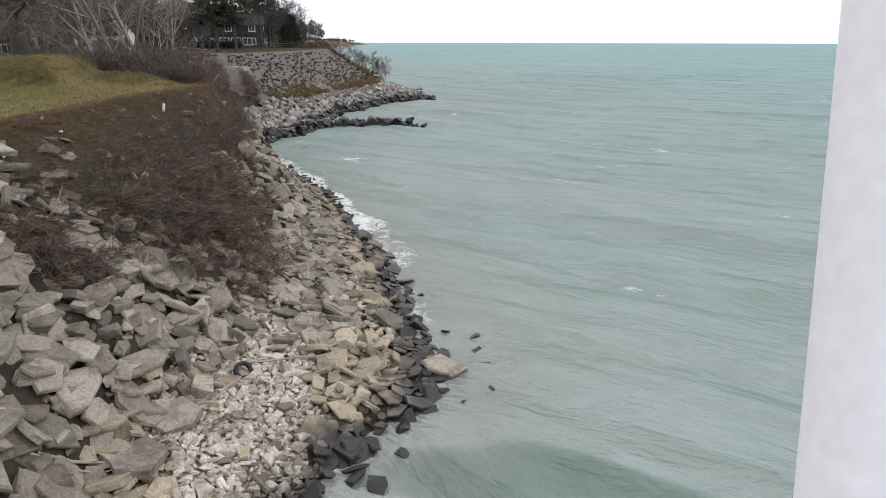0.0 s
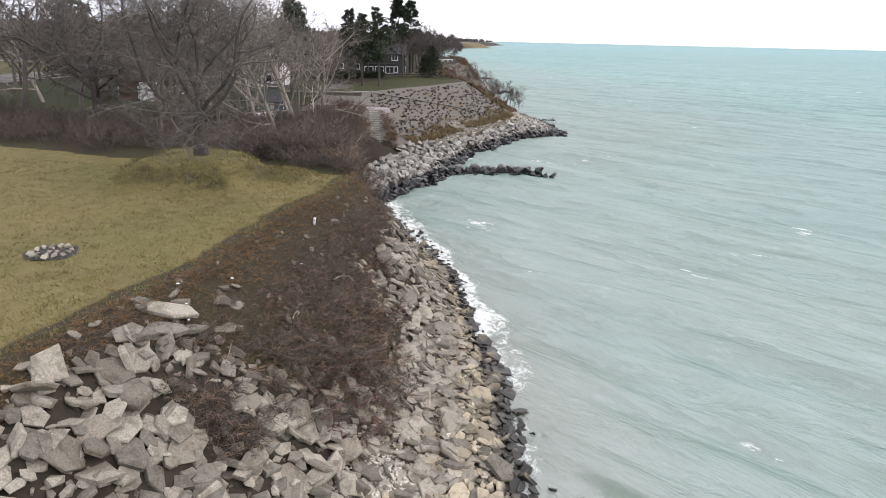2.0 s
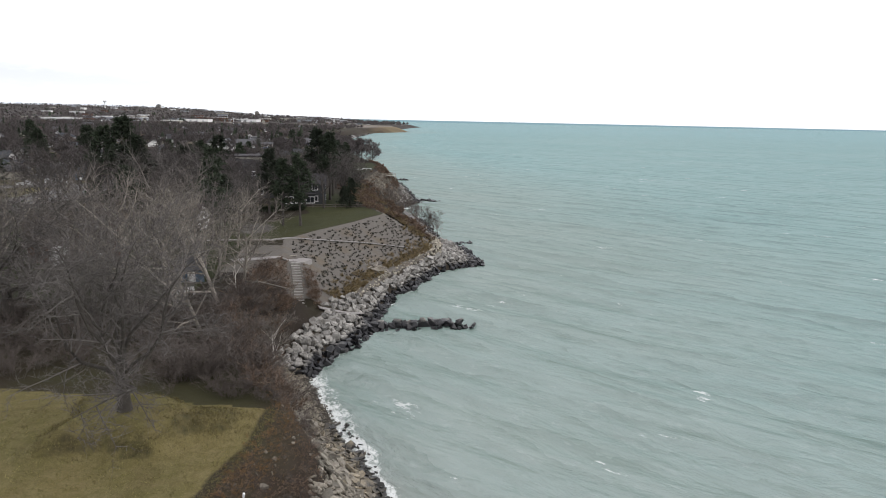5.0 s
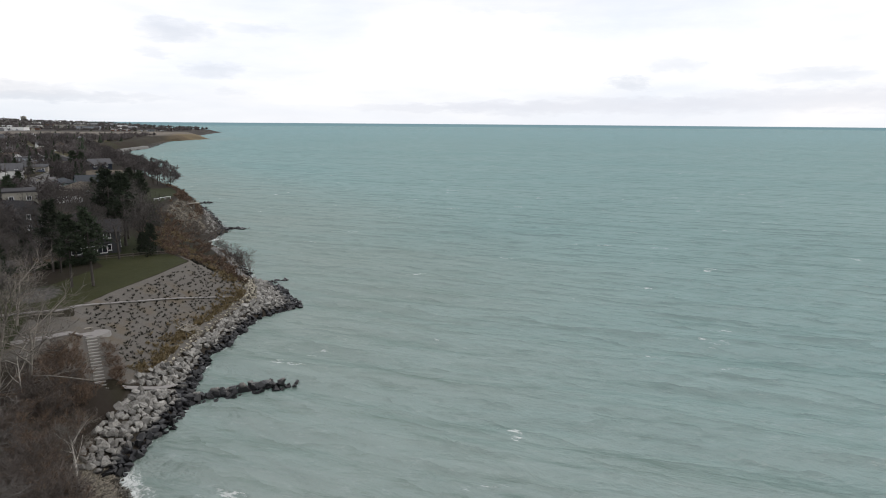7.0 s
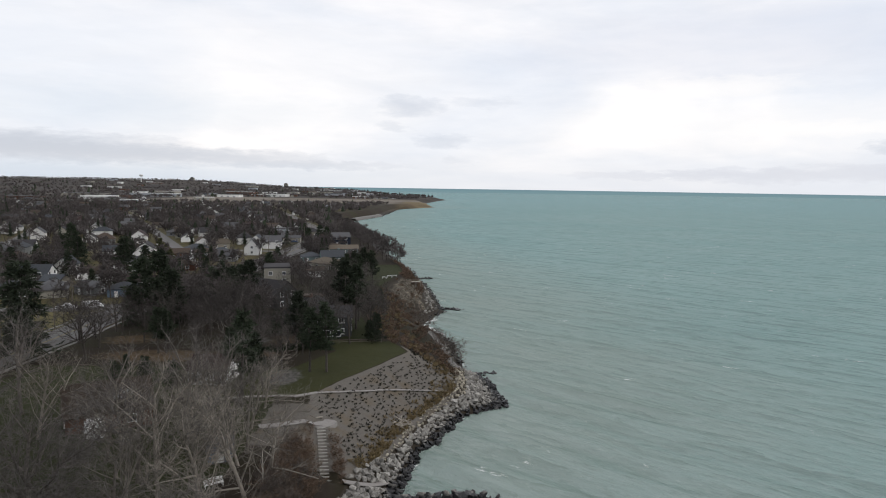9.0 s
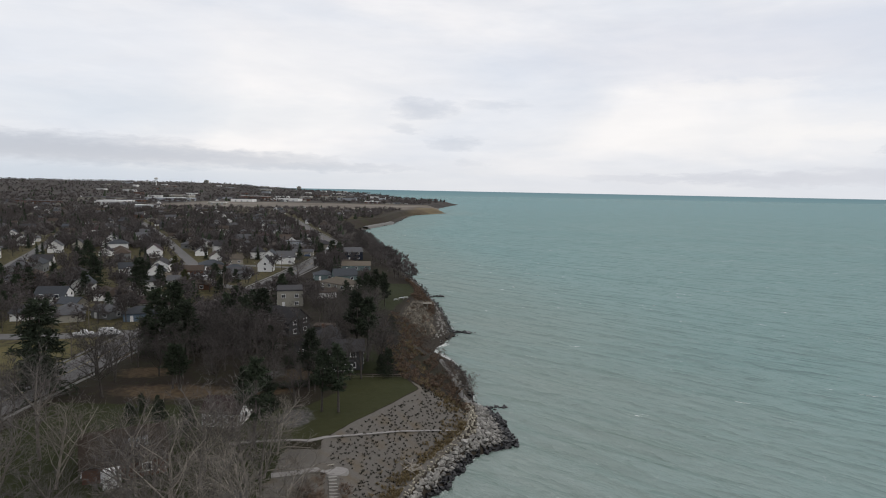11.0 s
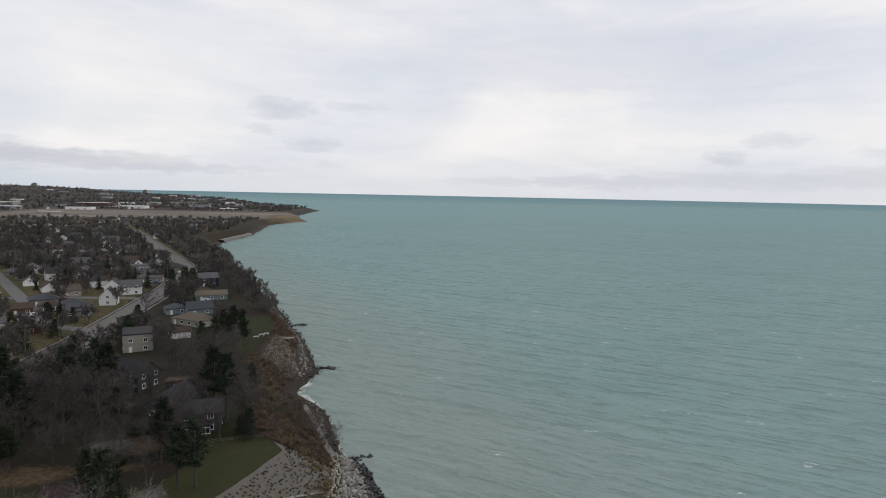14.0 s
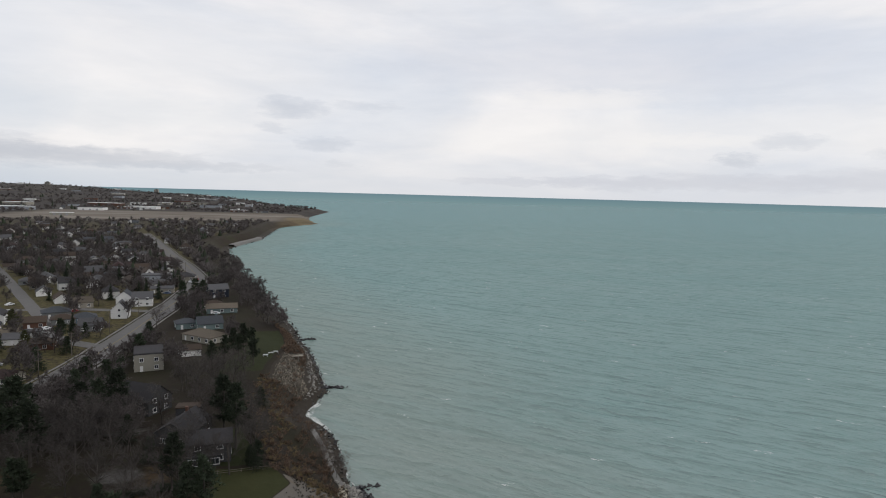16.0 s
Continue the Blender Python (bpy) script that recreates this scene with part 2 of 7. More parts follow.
M_REDSTEM = simple("red_stems", (0.085, 0.034, 0.034), 0.35, 0.6, 0.9, 0, island=0.3)
M_DRYGRASS = simple("dry_grass", (0.172, 0.130, 0.068), 0.4, 0.6, 0.9, 0, island=0.35)
M_NEEDLE = simple("conifer_needles", (0.026, 0.036, 0.020), 0.4, 1.2, 0.85, 0, rand=0.35, island=0.35)
M_NEEDLE_OLIVE = simple("yellowish_needles", (0.0408, 0.0442, 0.0136), 0.4, 1.2, 0.85, 0, rand=0.2, island=0.3)
M_RUST = simple("rusty_dead_grass", (0.165, 0.096, 0.040), 0.4, 0.6, 0.9, 0, island=0.35)
M_LAWN = simple("winter_grass", (0.165, 0.145, 0.056), 0.35, 0.5, 0.9, 0, island=0.5)
M_ROUGH_SHADE = simple("rough_grass", (0.118, 0.098, 0.042), 0.4, 0.6, 0.9, 0, island=0.5)
M_TUFT = simple("planted_tufts", (0.017, 0.017, 0.011), 0.5, 0.8, 0.95, 0, island=0.5)
M_DRIFT = simple("driftwood", (0.272, 0.245, 0.204), 0.3, 5.0, 0.85, 0.3)
M_RUBBER = simple("tyre_rubber", (0.022, 0.022, 0.023), 0.3, 8.0, 0.75, 0.2)
M_PLASTIC = simple("pale_litter", (0.70, 0.71, 0.73), 0.1, 5.0, 0.5, 0)
M_PATH = simple("pale_gravel_path", (0.245, 0.231, 0.218), 0.2, 2.0, 0.95, 0.3)
M_STEP = simple("stone_steps", (0.258, 0.245, 0.224), 0.25, 3.0, 0.9, 0.3)
M_ASPHALT = simple("worn_asphalt", (0.118, 0.114, 0.111), 0.2, 0.4, 0.92, 0.2)
M_LINE = simple("faded_road_line", (0.204, 0.17, 0.0816), 0.25, 1.0, 0.9, 0)
M_CONCRETE = simple("pale_concrete", (0.165, 0.160, 0.150), 0.2, 0.8, 0.9, 0.2)
M_WOOD = simple("weathered_wood", (0.129, 0.112, 0.0952), 0.3, 2.5, 0.85, 0.3)
M_WHITE = simple("white_paint", (0.86, 0.86, 0.88), 0.08, 1.5, 0.6, 0.05)
M_TRIM = simple("white_trim", (0.72, 0.72, 0.71), 0.05, 2.0, 0.5, 0)
M_GLASSY = simple("dark_window_glass", (0.03, 0.034, 0.04), 0.2, 1.0, 0.12, 0, spec=0.6)
M_METAL = simple("grey_metal", (0.30, 0.31, 0.32), 0.15, 3.0, 0.45, 0)


def ground_material():
    k = Mat("ground_cover", 0.95, 0.15)
    zone = lambda ch: k.attr("zone", ch)
    big, mid, fine = k.noise(0.055, 5, 0.6), k.noise(0.55, 6, 0.65), k.noise(5.0, 6, 0.7)
    litter = k.mix(mid, (0.0272, 0.0197, 0.015), (0.0558, 0.0422, 0.0299))
    litter = k.mix(k.ramp(big, (0.42, 0), (0.62, 1)), litter, (0.0422, 0.0408, 0.0177))
    litter = k.mix(k.ramp(fine, (0.3, 0.45), (0.7, 0.0)), litter, (0.0204, 0.0163, 0.0136))
    grass = k.mix(k.ramp(k.noise(0.13, 5, 0.6), (0.36, 0), (0.64, 1)), (0.092, 0.086, 0.028), (0.150, 0.122, 0.050))
    grass = k.mix(k.ramp(k.noise(1.3, 6, 0.75), (0.42, 0.0), (0.68, 0.75)), grass, (0.190, 0.155, 0.078))
    grass = k.mix(k.ramp(k.noise(0.45, 5, 0.7, (1, 0.5, 1)), (0.5, 0.0), (0.72, 0.5)), grass, (0.105, 0.075, 0.036))
    grass = k.mix(k.ramp(k.noise(7.0, 5, 0.75), (0.30, 0.6), (0.55, 0.0)), grass, (0.055, 0.050, 0.016))
    grass = k.mix(k.ramp(k.noise(26, 4, 0.75), (0.34, 0.7), (0.50, 0.0)), grass, (0.048, 0.042, 0.014))
    grass = k.mix(k.ramp(k.noise(19, 4, 0.75), (0.54, 0.0), (0.66, 0.6)), grass, (0.235, 0.198, 0.105))
    # farther lawns: greener grass, with the trees' shade darkened into its colour
    grass = k.mix(k.attr("lush_shade"), grass, k.mix(mid, (0.015, 0.020, 0.007), (0.034, 0.038, 0.014)))
    soil = k.mix(mid, (0.026, 0.021, 0.016), (0.058, 0.049, 0.037))
    soil = k.mix(k.ramp(fine, (0.35, 0.6), (0.6, 0)), soil, (0.0238, 0.0204, 0.017))
    mulch = k.mix(mid, (0.110, 0.101, 0.090), (0.147, 0.136, 0.121))
    mulch = k.mix(k.ramp(fine, (0.3, 0.45), (0.6, 0)), mulch, (0.0646, 0.0544, 0.0462))
    mulch = k.mix(k.ramp(k.noise(0.22, 4), (0.52, 0), (0.68, 0.55)), mulch, (0.119, 0.0918, 0.0578))
    edge = k.math("MULTIPLY", k.math("SUBTRACT", mid, 0.5), 0.9)

    def soft(ch):
        return k.ramp(k.math("ADD", zone(ch), edge), (0.38, 0), (0.62, 1))

    # litter there is darkened too, as ground shaded by trees
    litter = k.mix(k.math("MULTIPLY", k.attr("lush_shade"), 0.6), litter, (0.015, 0.012, 0.009))
    c = k.mix(soft("Green"), litter, soil)
    c = k.mix(soft("Blue"), c, mulch)
    c = k.mix(soft("Red"), c, grass)
    bare = lambda ch: k.ramp(k.math("ADD", k.attr("bare", ch), edge), (0.36, 0), (0.66, 1))
    c = k.mix(bare("Red"), c, k.mix(k.ramp(k.noise(0.9, 6, 0.7), (0.35, 0), (0.65, 1)), (0.048, 0.032, 0.018), (0.098, 0.070, 0.042)))
    c = k.mix(bare("Green"), c, k.mix(k.ramp(k.noise(1.4, 6, 0.75), (0.4, 0), (0.62, 1)), (0.045, 0.042, 0.037), (0.125, 0.120, 0.112)))
    pebble = k.mix(k.ramp(k.noise(5.5, 5, 0.7), (0.38, 0), (0.60, 1)), (0.070, 0.060, 0.045), (0.25, 0.225, 0.18))
    c = k.mix(k.ramp(k.math("ADD", k.attr("bare", "Blue"), edge), (0.4, 0), (0.6, 1)), c, pebble)
    far = k.attr("far")
    farc = k.mix(k.ramp(k.noise(0.006, 6, 0.65), (0.40, 0), (0.62, 1)), (0.034, 0.0299, 0.0286), (0.0598, 0.0517, 0.0422))
    farc = k.mix(k.ramp(k.noise(0.03, 5, 0.7), (0.58, 0), (0.72, 0.6)), farc, (0.136, 0.122, 0.102))
    c = k.mix(far, c, farc)
    c = k.mix(k.attr("meadow"), c, k.mix(k.ramp(k.noise(0.012, 5, 0.6), (0.35, 0), (0.65, 1)), (0.16, 0.126, 0.0714), (0.085, 0.0646, 0.0422)))
    c = k.mix(k.attr("field"), c, k.mix(k.ramp(k.noise(0.010, 6, 0.65, (0.35, 1, 1)), (0.35, 0), (0.65, 1)), (0.105, 0.088, 0.068), (0.215, 0.190, 0.160)))
    k.color(c)
    k.bump(k.math("ADD", mid, k.math("MULTIPLY", fine, 0.35)), 0.8, 0.12)
    return k.m


def water_material():
    k = Mat("lake_water", 0.25, 0.06)
    near = k.attr("depth")
    murk = k.mix(k.ramp(k.noise(0.045, 5, 0.6, (1, 0.4, 1), turn=50), (0.35, 0), (0.65, 1)), (0.184, 0.240, 0.211), (0.160, 0.232, 0.208))
    deep = k.mix(k.ramp(k.noise(0.010, 5, 0.6, (1, 0.35, 1), turn=50), (0.35, 0), (0.65, 1)), (0.136, 0.258, 0.248), (0.160, 0.280, 0.268))
    c = k.mix(near, murk, deep)
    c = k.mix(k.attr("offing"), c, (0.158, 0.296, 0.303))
    # wave faces: shade painted into the colour where the water leans away from the light
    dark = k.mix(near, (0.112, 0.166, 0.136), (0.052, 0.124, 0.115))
    c = k.mix(k.math("MULTIPLY", k.attr("face_shade"), 0.28), c, dark)

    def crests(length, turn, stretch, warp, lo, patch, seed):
        """Short steep wave faces: shade painted dark on the side they lean to, cut off sharply at the crest."""
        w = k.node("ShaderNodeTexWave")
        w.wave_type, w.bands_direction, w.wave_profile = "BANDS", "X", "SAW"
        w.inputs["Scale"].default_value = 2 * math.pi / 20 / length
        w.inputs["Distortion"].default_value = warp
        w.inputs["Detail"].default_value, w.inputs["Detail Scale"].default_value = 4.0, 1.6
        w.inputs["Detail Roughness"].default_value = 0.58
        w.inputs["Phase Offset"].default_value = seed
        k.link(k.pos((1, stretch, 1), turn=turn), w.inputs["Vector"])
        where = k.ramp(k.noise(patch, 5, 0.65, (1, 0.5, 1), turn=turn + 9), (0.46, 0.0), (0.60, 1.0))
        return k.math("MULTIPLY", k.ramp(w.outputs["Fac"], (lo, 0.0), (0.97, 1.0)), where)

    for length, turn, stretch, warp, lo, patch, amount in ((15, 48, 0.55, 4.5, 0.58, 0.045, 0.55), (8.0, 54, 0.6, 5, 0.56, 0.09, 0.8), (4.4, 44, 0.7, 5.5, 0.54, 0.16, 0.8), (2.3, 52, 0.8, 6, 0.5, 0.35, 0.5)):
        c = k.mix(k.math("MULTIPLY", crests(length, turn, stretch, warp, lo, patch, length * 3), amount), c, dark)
    # small flecks of the same painted wave shade
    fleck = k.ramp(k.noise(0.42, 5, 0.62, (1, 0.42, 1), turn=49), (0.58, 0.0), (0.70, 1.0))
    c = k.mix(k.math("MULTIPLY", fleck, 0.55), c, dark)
    # pale glints of sky painted into the water colour
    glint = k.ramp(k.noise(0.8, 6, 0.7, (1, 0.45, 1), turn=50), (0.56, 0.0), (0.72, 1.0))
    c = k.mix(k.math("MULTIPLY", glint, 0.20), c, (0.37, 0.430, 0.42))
    c = k.mix(k.attr("shoal"), c, k.mix(k.noise(0.8, 5, 0.6), (0.130, 0.128, 0.104), (0.185, 0.185, 0.155)))
    lace = k.ramp(k.noise(1.6, 9, 0.8, (1, 0.7, 1), warp=1.0), (0.40, 0), (0.64, 1))
    wash = k.ramp(k.math("ADD", k.attr("foam"), k.math("MULTIPLY", k.math("SUBTRACT", lace, 0.5), 0.75)), (0.42, 0), (0.90, 1))
    caps = k.math("MULTIPLY", k.ramp(k.noise(0.17, 3, 0.5, (1, 0.45, 1), turn=50), (0.675, 0), (0.695, 1)), k.ramp(k.noise(1.0, 6, 0.75, (1, 0.4, 1), turn=50), (0.52, 0), (0.60, 1)))
    wash = k.math("MAXIMUM", wash, k.math("MULTIPLY", caps, 0.8))
    body, gloss, both = k.node("ShaderNodeBsdfDiffuse"), k.node("ShaderNodeBsdfGlossy"), k.node("ShaderNodeMixShader")
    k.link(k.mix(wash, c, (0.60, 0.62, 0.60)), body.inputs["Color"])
    gloss.inputs["Roughness"].default_value = 0.22
    fres = k.node("ShaderNodeFresnel")
    fres.inputs["IOR"].default_value = 1.33
    k.link(k.math("MULTIPLY", k.ramp(fres.outputs[0], (0.03, 0.0), (0.10, 0.03), (0.30, 0.145), (0.70, 0.17)), k.math("SUBTRACT", 1.0, wash)), both.inputs[0])
    k.link(body.outputs[0], both.inputs[1])
    k.link(gloss.outputs[0], both.inputs[2])
    k.link(both.outputs[0], k.nt.nodes["Material Output"].inputs["Surface"])
    h = k.math("ADD", k.noise(0.26, 7, 0.62, (1.0, 0.38, 1), warp=0.4, turn=50),
               k.math("MULTIPLY", k.noise(1.5, 5, 0.6, (1.0, 0.45, 1), turn=46), 0.2))
    k.bump(h, 0.9, 1.3)
    for s in (body, gloss):
        k.link(k.b.inputs["Normal"].links[0].from_socket, s.inputs["Normal"])
    return k.m


M_GROUND, M_WATER = ground_material(), water_material()


# ---------------------------------------------------------------- geometry helpers
class Geo:
    """Triangles with material slots, gathered and turned into one mesh."""

    def __init__(self):
        self.v, self.t, self.m, self.n = [], [], [], 0

    def add(self, v, t, m=0):
        v, t = np.asarray(v, float), np.asarray(t, int)
        self.v.append(v)
        self.t.append(t + self.n)
        self.m.append(np.full(len(t), m))
        self.n += len(v)
        return self

    def box(self, c, s, rz=0.0, m=0, taper=1.0):
        x, y, z = s[0] / 2, s[1] / 2, s[2] / 2
        v = np.array([[a * x * (taper if h > 0 else 1), b * y * (taper if h > 0 else 1), h * z] for h in (-1, 1) for a, b in ((-1, -1), (1, -1), (1, 1), (-1, 1))])
        if rz:
            cs, sn = math.cos(rz), math.sin(rz)
            v[:, :2] = v[:, :2] @ np.array([[cs, sn], [-sn, cs]])
        t = [(0, 2, 1), (0, 3, 2), (4, 5, 6), (4, 6, 7)] + [f for i in range(4) for f in ((i, (i + 1) % 4, (i + 1) % 4 + 4), (i, (i + 1) % 4 + 4, i + 4))]
        return self.add(v + np.array(c), t, m)

    def tube(self, pts, radii, sides=6, m=0, cap=False):
        pts = [np.asarray(p, float) for p in pts]
        v, t = [], []
        for i, (p, r) in enumerate(zip(pts, radii)):
            d = pts[min(i + 1, len(pts) - 1)] - pts[max(i - 1, 0)]
            d = d / (np.linalg.norm(d) + 1e-9)
            a = np.cross(d, (0.31, 0.2, 0.93) if abs(d[2]) < 0.9 else (1, 0.1, 0))
            a /= np.linalg.norm(a) + 1e-9
            b = np.cross(d, a)
            for k in range(sides):
                w = 2 * math.pi * k / sides
                v.append(p + r * (math.cos(w) * a + math.sin(w) * b))
        for i in range(len(pts) - 1):
            for k in range(sides):
                q, w = i * sides + k, i * sides + (k + 1) % sides
                t += [(q, w, w + sides), (q, w + sides, q + sides)]
        if cap:
            for base, flip in ((0, True), ((len(pts) - 1) * sides, False)):
                for k in range(1, sides - 1):
                    t.append((base, base + k + 1, base + k) if flip else (base, base + k, base + k + 1))
        return self.add(v, t, m)

    def needle(self, p, q, r, m=0):
        p, q = np.asarray(p, float), np.asarray(q, float)
        d = q - p
        a = np.cross(d, (0.3, 0.5, 0.81))
        a *= r / (np.linalg.norm(a) + 1e-9)
        b = np.cross(d, a)
        b *= r / (np.linalg.norm(b) + 1e-9)
        return self.add([p + a, p - 0.5 * a + 0.87 * b, p - 0.5 * a - 0.87 * b, q], [(0, 1, 3), (1, 2, 3), (2, 0, 3)], m)

    def blade(self, p, q, r, side, m=0):
        """One thin twig."""
        p, q = np.asarray(p, float), np.asarray(q, float)
        a = np.cross(q - p, side)
        a *= r / (np.linalg.norm(a) + 1e-9)
        return self.add([p + a, p - a, q], [(0, 1, 2)], m)

    def quad(self, a, b, c, d, m=0):
        return self.add([a, b, c, d], [(0, 1, 2), (0, 2, 3)], m)

    def arrays(self):
        return np.concatenate(self.v), np.concatenate(self.t), np.concatenate(self.m)

    def mesh(self, name, mats, smooth=False):
        return tri_mesh(name, *self.arrays(), mats, smooth)


def tri_mesh(name, v, t, m, mats, smooth=False):
    me = bpy.data.meshes.new(name)
    me.vertices.add(len(v))
    me.vertices.foreach_set("co", np.ascontiguousarray(v, dtype=np.float32).ravel())
    me.loops.add(3 * len(t))
    me.loops.foreach_set("vertex_index", np.ascontiguousarray(t, dtype=np.int32).ravel())
    me.polygons.add(len(t))
    me.polygons.foreach_set("loop_start", np.arange(0, 3 * len(t), 3, dtype=np.int32))
    me.polygons.foreach_set("material_index", np.ascontiguousarray(m, dtype=np.int32))
    me.polygons.foreach_set("use_smooth", np.full(len(t), bool(smooth)))
    for mt in (mats if isinstance(mats, (list, tuple)) else [mats]):
        me.materials.append(mt)
    me.update(calc_edges=True)
    me.validate()
    return me


def part(name, geo, mats, parent=None, label="", smooth=False):
    """One mesh object under a thing or a part."""
    me = geo if isinstance(geo, bpy.types.Mesh) else geo.mesh(name, mats, smooth)
    ob = new(name, me)
    if parent:
        ob.parent = parent
    return tagged(ob, label) if label else ob


def thing(name, label, category, m=None, group="", kind=""):
    ob = new(name)
    ob.empty_display_size = 0.2
    if m is not None:
        ob.matrix_basis = m
    return tagged(ob, label, category, group, kind)


def joined(name, variants, places, mats, label, category, smooth=False):
    """Many small copies of some triangle sets, joined into one object. places: (variant, x, y, z, turn, scale, zscale)."""
    vs, ts, ms, n = [], [], [], 0
    for k, x, y, z, turn, s, sz in places:
        v, t, m = variants[k]
        c, sn = math.cos(turn), math.sin(turn)
        w = v * np.array([s, s, s * sz])
        w = np.column_stack([c * w[:, 0] - sn * w[:, 1] + x, sn * w[:, 0] + c * w[:, 1] + y, w[:, 2] + z])
        vs.append(w), ts.append(t + n), ms.append(m)
        n += len(v)
    ob = new(name, tri_mesh(name, np.concatenate(vs), np.concatenate(ts), np.concatenate(ms), mats, smooth))
    return tagged(ob, label, category, kind="stuff")


# ---------------------------------------------------------------- lie of the land
# Along the shore (y): the water line, the foot of the bank, its crest.
WATER_LINE = [(-4990, -60), (-300, -14), (-60, -6), (0, -3.2), (9, -3), (14, -2.1), (16.5, -0.6), (18, 1.5), (21, 2.4), (25, 2.0), (30, 1.4), (36, 0.2), (40, -0.5),
              (45, -1.5), (53, -4.2), (60, -7.2), (66, -9.6), (72, -12), (76, -11.7), (84, -8.6), (90, -6), (100, -5), (105, -4), (110, -3), (114, 0), (118, 0.6),
              (122, 3), (128, 5.5), (131, 9.5), (134.5, 14.2), (137, 14.0), (148, 13.0), (152, 12), (159, 8), (170, 6.5), (181, 5.7), (194, 4.4), (204, 0), (212, -4),
              (218, -4), (225, -1), (233, 1.2), (238, 3), (250, 1.5), (265, 0), (281, -1.5), (300, -4.5), (322, -9), (350, -13), (385, -20.5), (440, -33), (500, -48),
              (642, -80), (760, -100), (821, -108), (880, -100), (961, -84), (1100, -80), (1240, -77), (1300, -70), (1440, -2), (1480, 0), (1520, -25), (1800, -25),
              (2000, 0), (2330, 45), (2400, -40), (2600, -140), (3500, -360), (4990, -920)]
FOOT = [(-4990, -65, 1.2), (-60, -11, 1.2), (0, -7.5, 1.2), (14, -6.5, 1.2), (20, -4.4, 1.2), (25, -4, 1.3), (33, -3.3, 1.2), (40, -2.9, 1.2), (46, -4.5, 1.2), (53, -8.5, 1.2),
        (60, -12.2, 1.0), (66, -14.8, 1.0), (72, -16.5, 1.2), (78, -15.6, 2.2), (84, -14.2, 3), (92, -13.6, 3.2), (98.6, -9.8, 3), (106, -7.4, 3), (114, -5, 3), (124, -1, 3),
        (134, 3.8, 3), (143, 5, 3), (153, 5, 2.5), (165, 2.4, 2), (181, 1.5, 2), (194, 0, 1.5), (204, -5, 1), (213, -10, 1), (222, -8, 1), (233, -4, 2), (245, -6, 3),
        (260, -6, 3), (281, -6, 2.5), (322, -15, 2), (385, -27, 2), (500, -56, 2), (642, -88, 2), (821, -118, 2), (961, -94, 2), (1240, -86, 2), (1473, -12, 2), (1800, -40, 2),
        (2330, 25, 1.5), (2600, -150, 2), (3500, -372, 2), (4990, -935, 2)]
CREST = [(-4990, -80, 9), (-60, -20, 8.7), (0, -17, 8.6), (17, -14.6, 8.6), (21.5, -13.8, 8.6), (26, -12.6, 8.6), (30, -12.1, 8.6), (35.5, -11.6, 8.6), (41, -10.3, 8.6), (46, -10.0, 8.6), (53, -12, 8.5),
         (60, -15.6, 8.4), (66, -18, 8.4), (72, -20, 8.3), (80, -21, 8.2), (90, -20.5, 8.0), (100, -20.5, 8.2), (106, -20.8, 8.8), (112, -22.3, 9.4), (120, -18.3, 9.5),
         (130, -12.5, 9.6), (141.5, -5.8, 9.9), (148, -9, 10), (160, -13, 10), (171, -16, 10), (194, -20.5, 10), (216, -20, 10), (245, -18, 10), (272, -13, 10), (290, -15, 10),
         (333, -25, 10), (406, -41, 10), (470, -62, 10), (640, -98, 10), (710, -110, 10), (821, -130, 10), (870, -125, 10), (960, -104, 10), (1240, -95, 10), (1473, -34, 9),
         (1800, -62, 9), (2330, 10, 5), (2600, -170, 10), (3500, -400, 10), (4990, -965, 10)]
_w, _f, _c = np.array(WATER_LINE), np.array(FOOT), np.array(CREST)


def wiggle(y, amp=1.0, seed=0.0):
    return amp * (np.sin(y * 0.9 + seed) * 0.4 + np.sin(y * 0.37 + 1.7 * seed) * 0.6 + np.sin(y * 2.3 + seed * 3) * 0.25)


def shore(y):
    return np.interp(y, _w[:, 0], _w[:, 1]) + wiggle(y, 0.35, 1.0) * (np.abs(y) < 3000)


def foot(y):
    return np.interp(y, _f[:, 0], _f[:, 1]), np.interp(y, _f[:, 0], _f[:, 2])


def crest(y):
    return np.interp(y, _c[:, 0], _c[:, 1]) + wiggle(y, 0.15, 2.0), np.interp(y, _c[:, 0], _c[:, 2])


def smooth01(v):
    v = np.clip(v, 0, 1)
    return v * v * (3 - 2 * v)


def lumps(x, y):
    return (np.sin(x * 1.3 + 0.7 * y) * np.sin(y * 1.1 - 0.4 * x) * 0.5 + np.sin(x * 0.43 + 1.1) * np.sin(y * 0.37 + 0.6) + 0.3 * np.sin(2.9 * x + 1.3 * y))


def mound_at(x, y):
    """The flat-topped grass mound under the oak (0 to 1)."""
    body = ((x + 20.0 + 0.4 * np.sin(y)) / 4.0) ** 8 + ((y - 43.0 + 0.3 * np.sin(x)) / 3.6) ** 8
    tail = ((x + 15.6) / 3.4) ** 4 + ((y - 44.4) / 2.0) ** 4
    return np.maximum(np.exp(-body), 0.45 * np.exp(-tail))


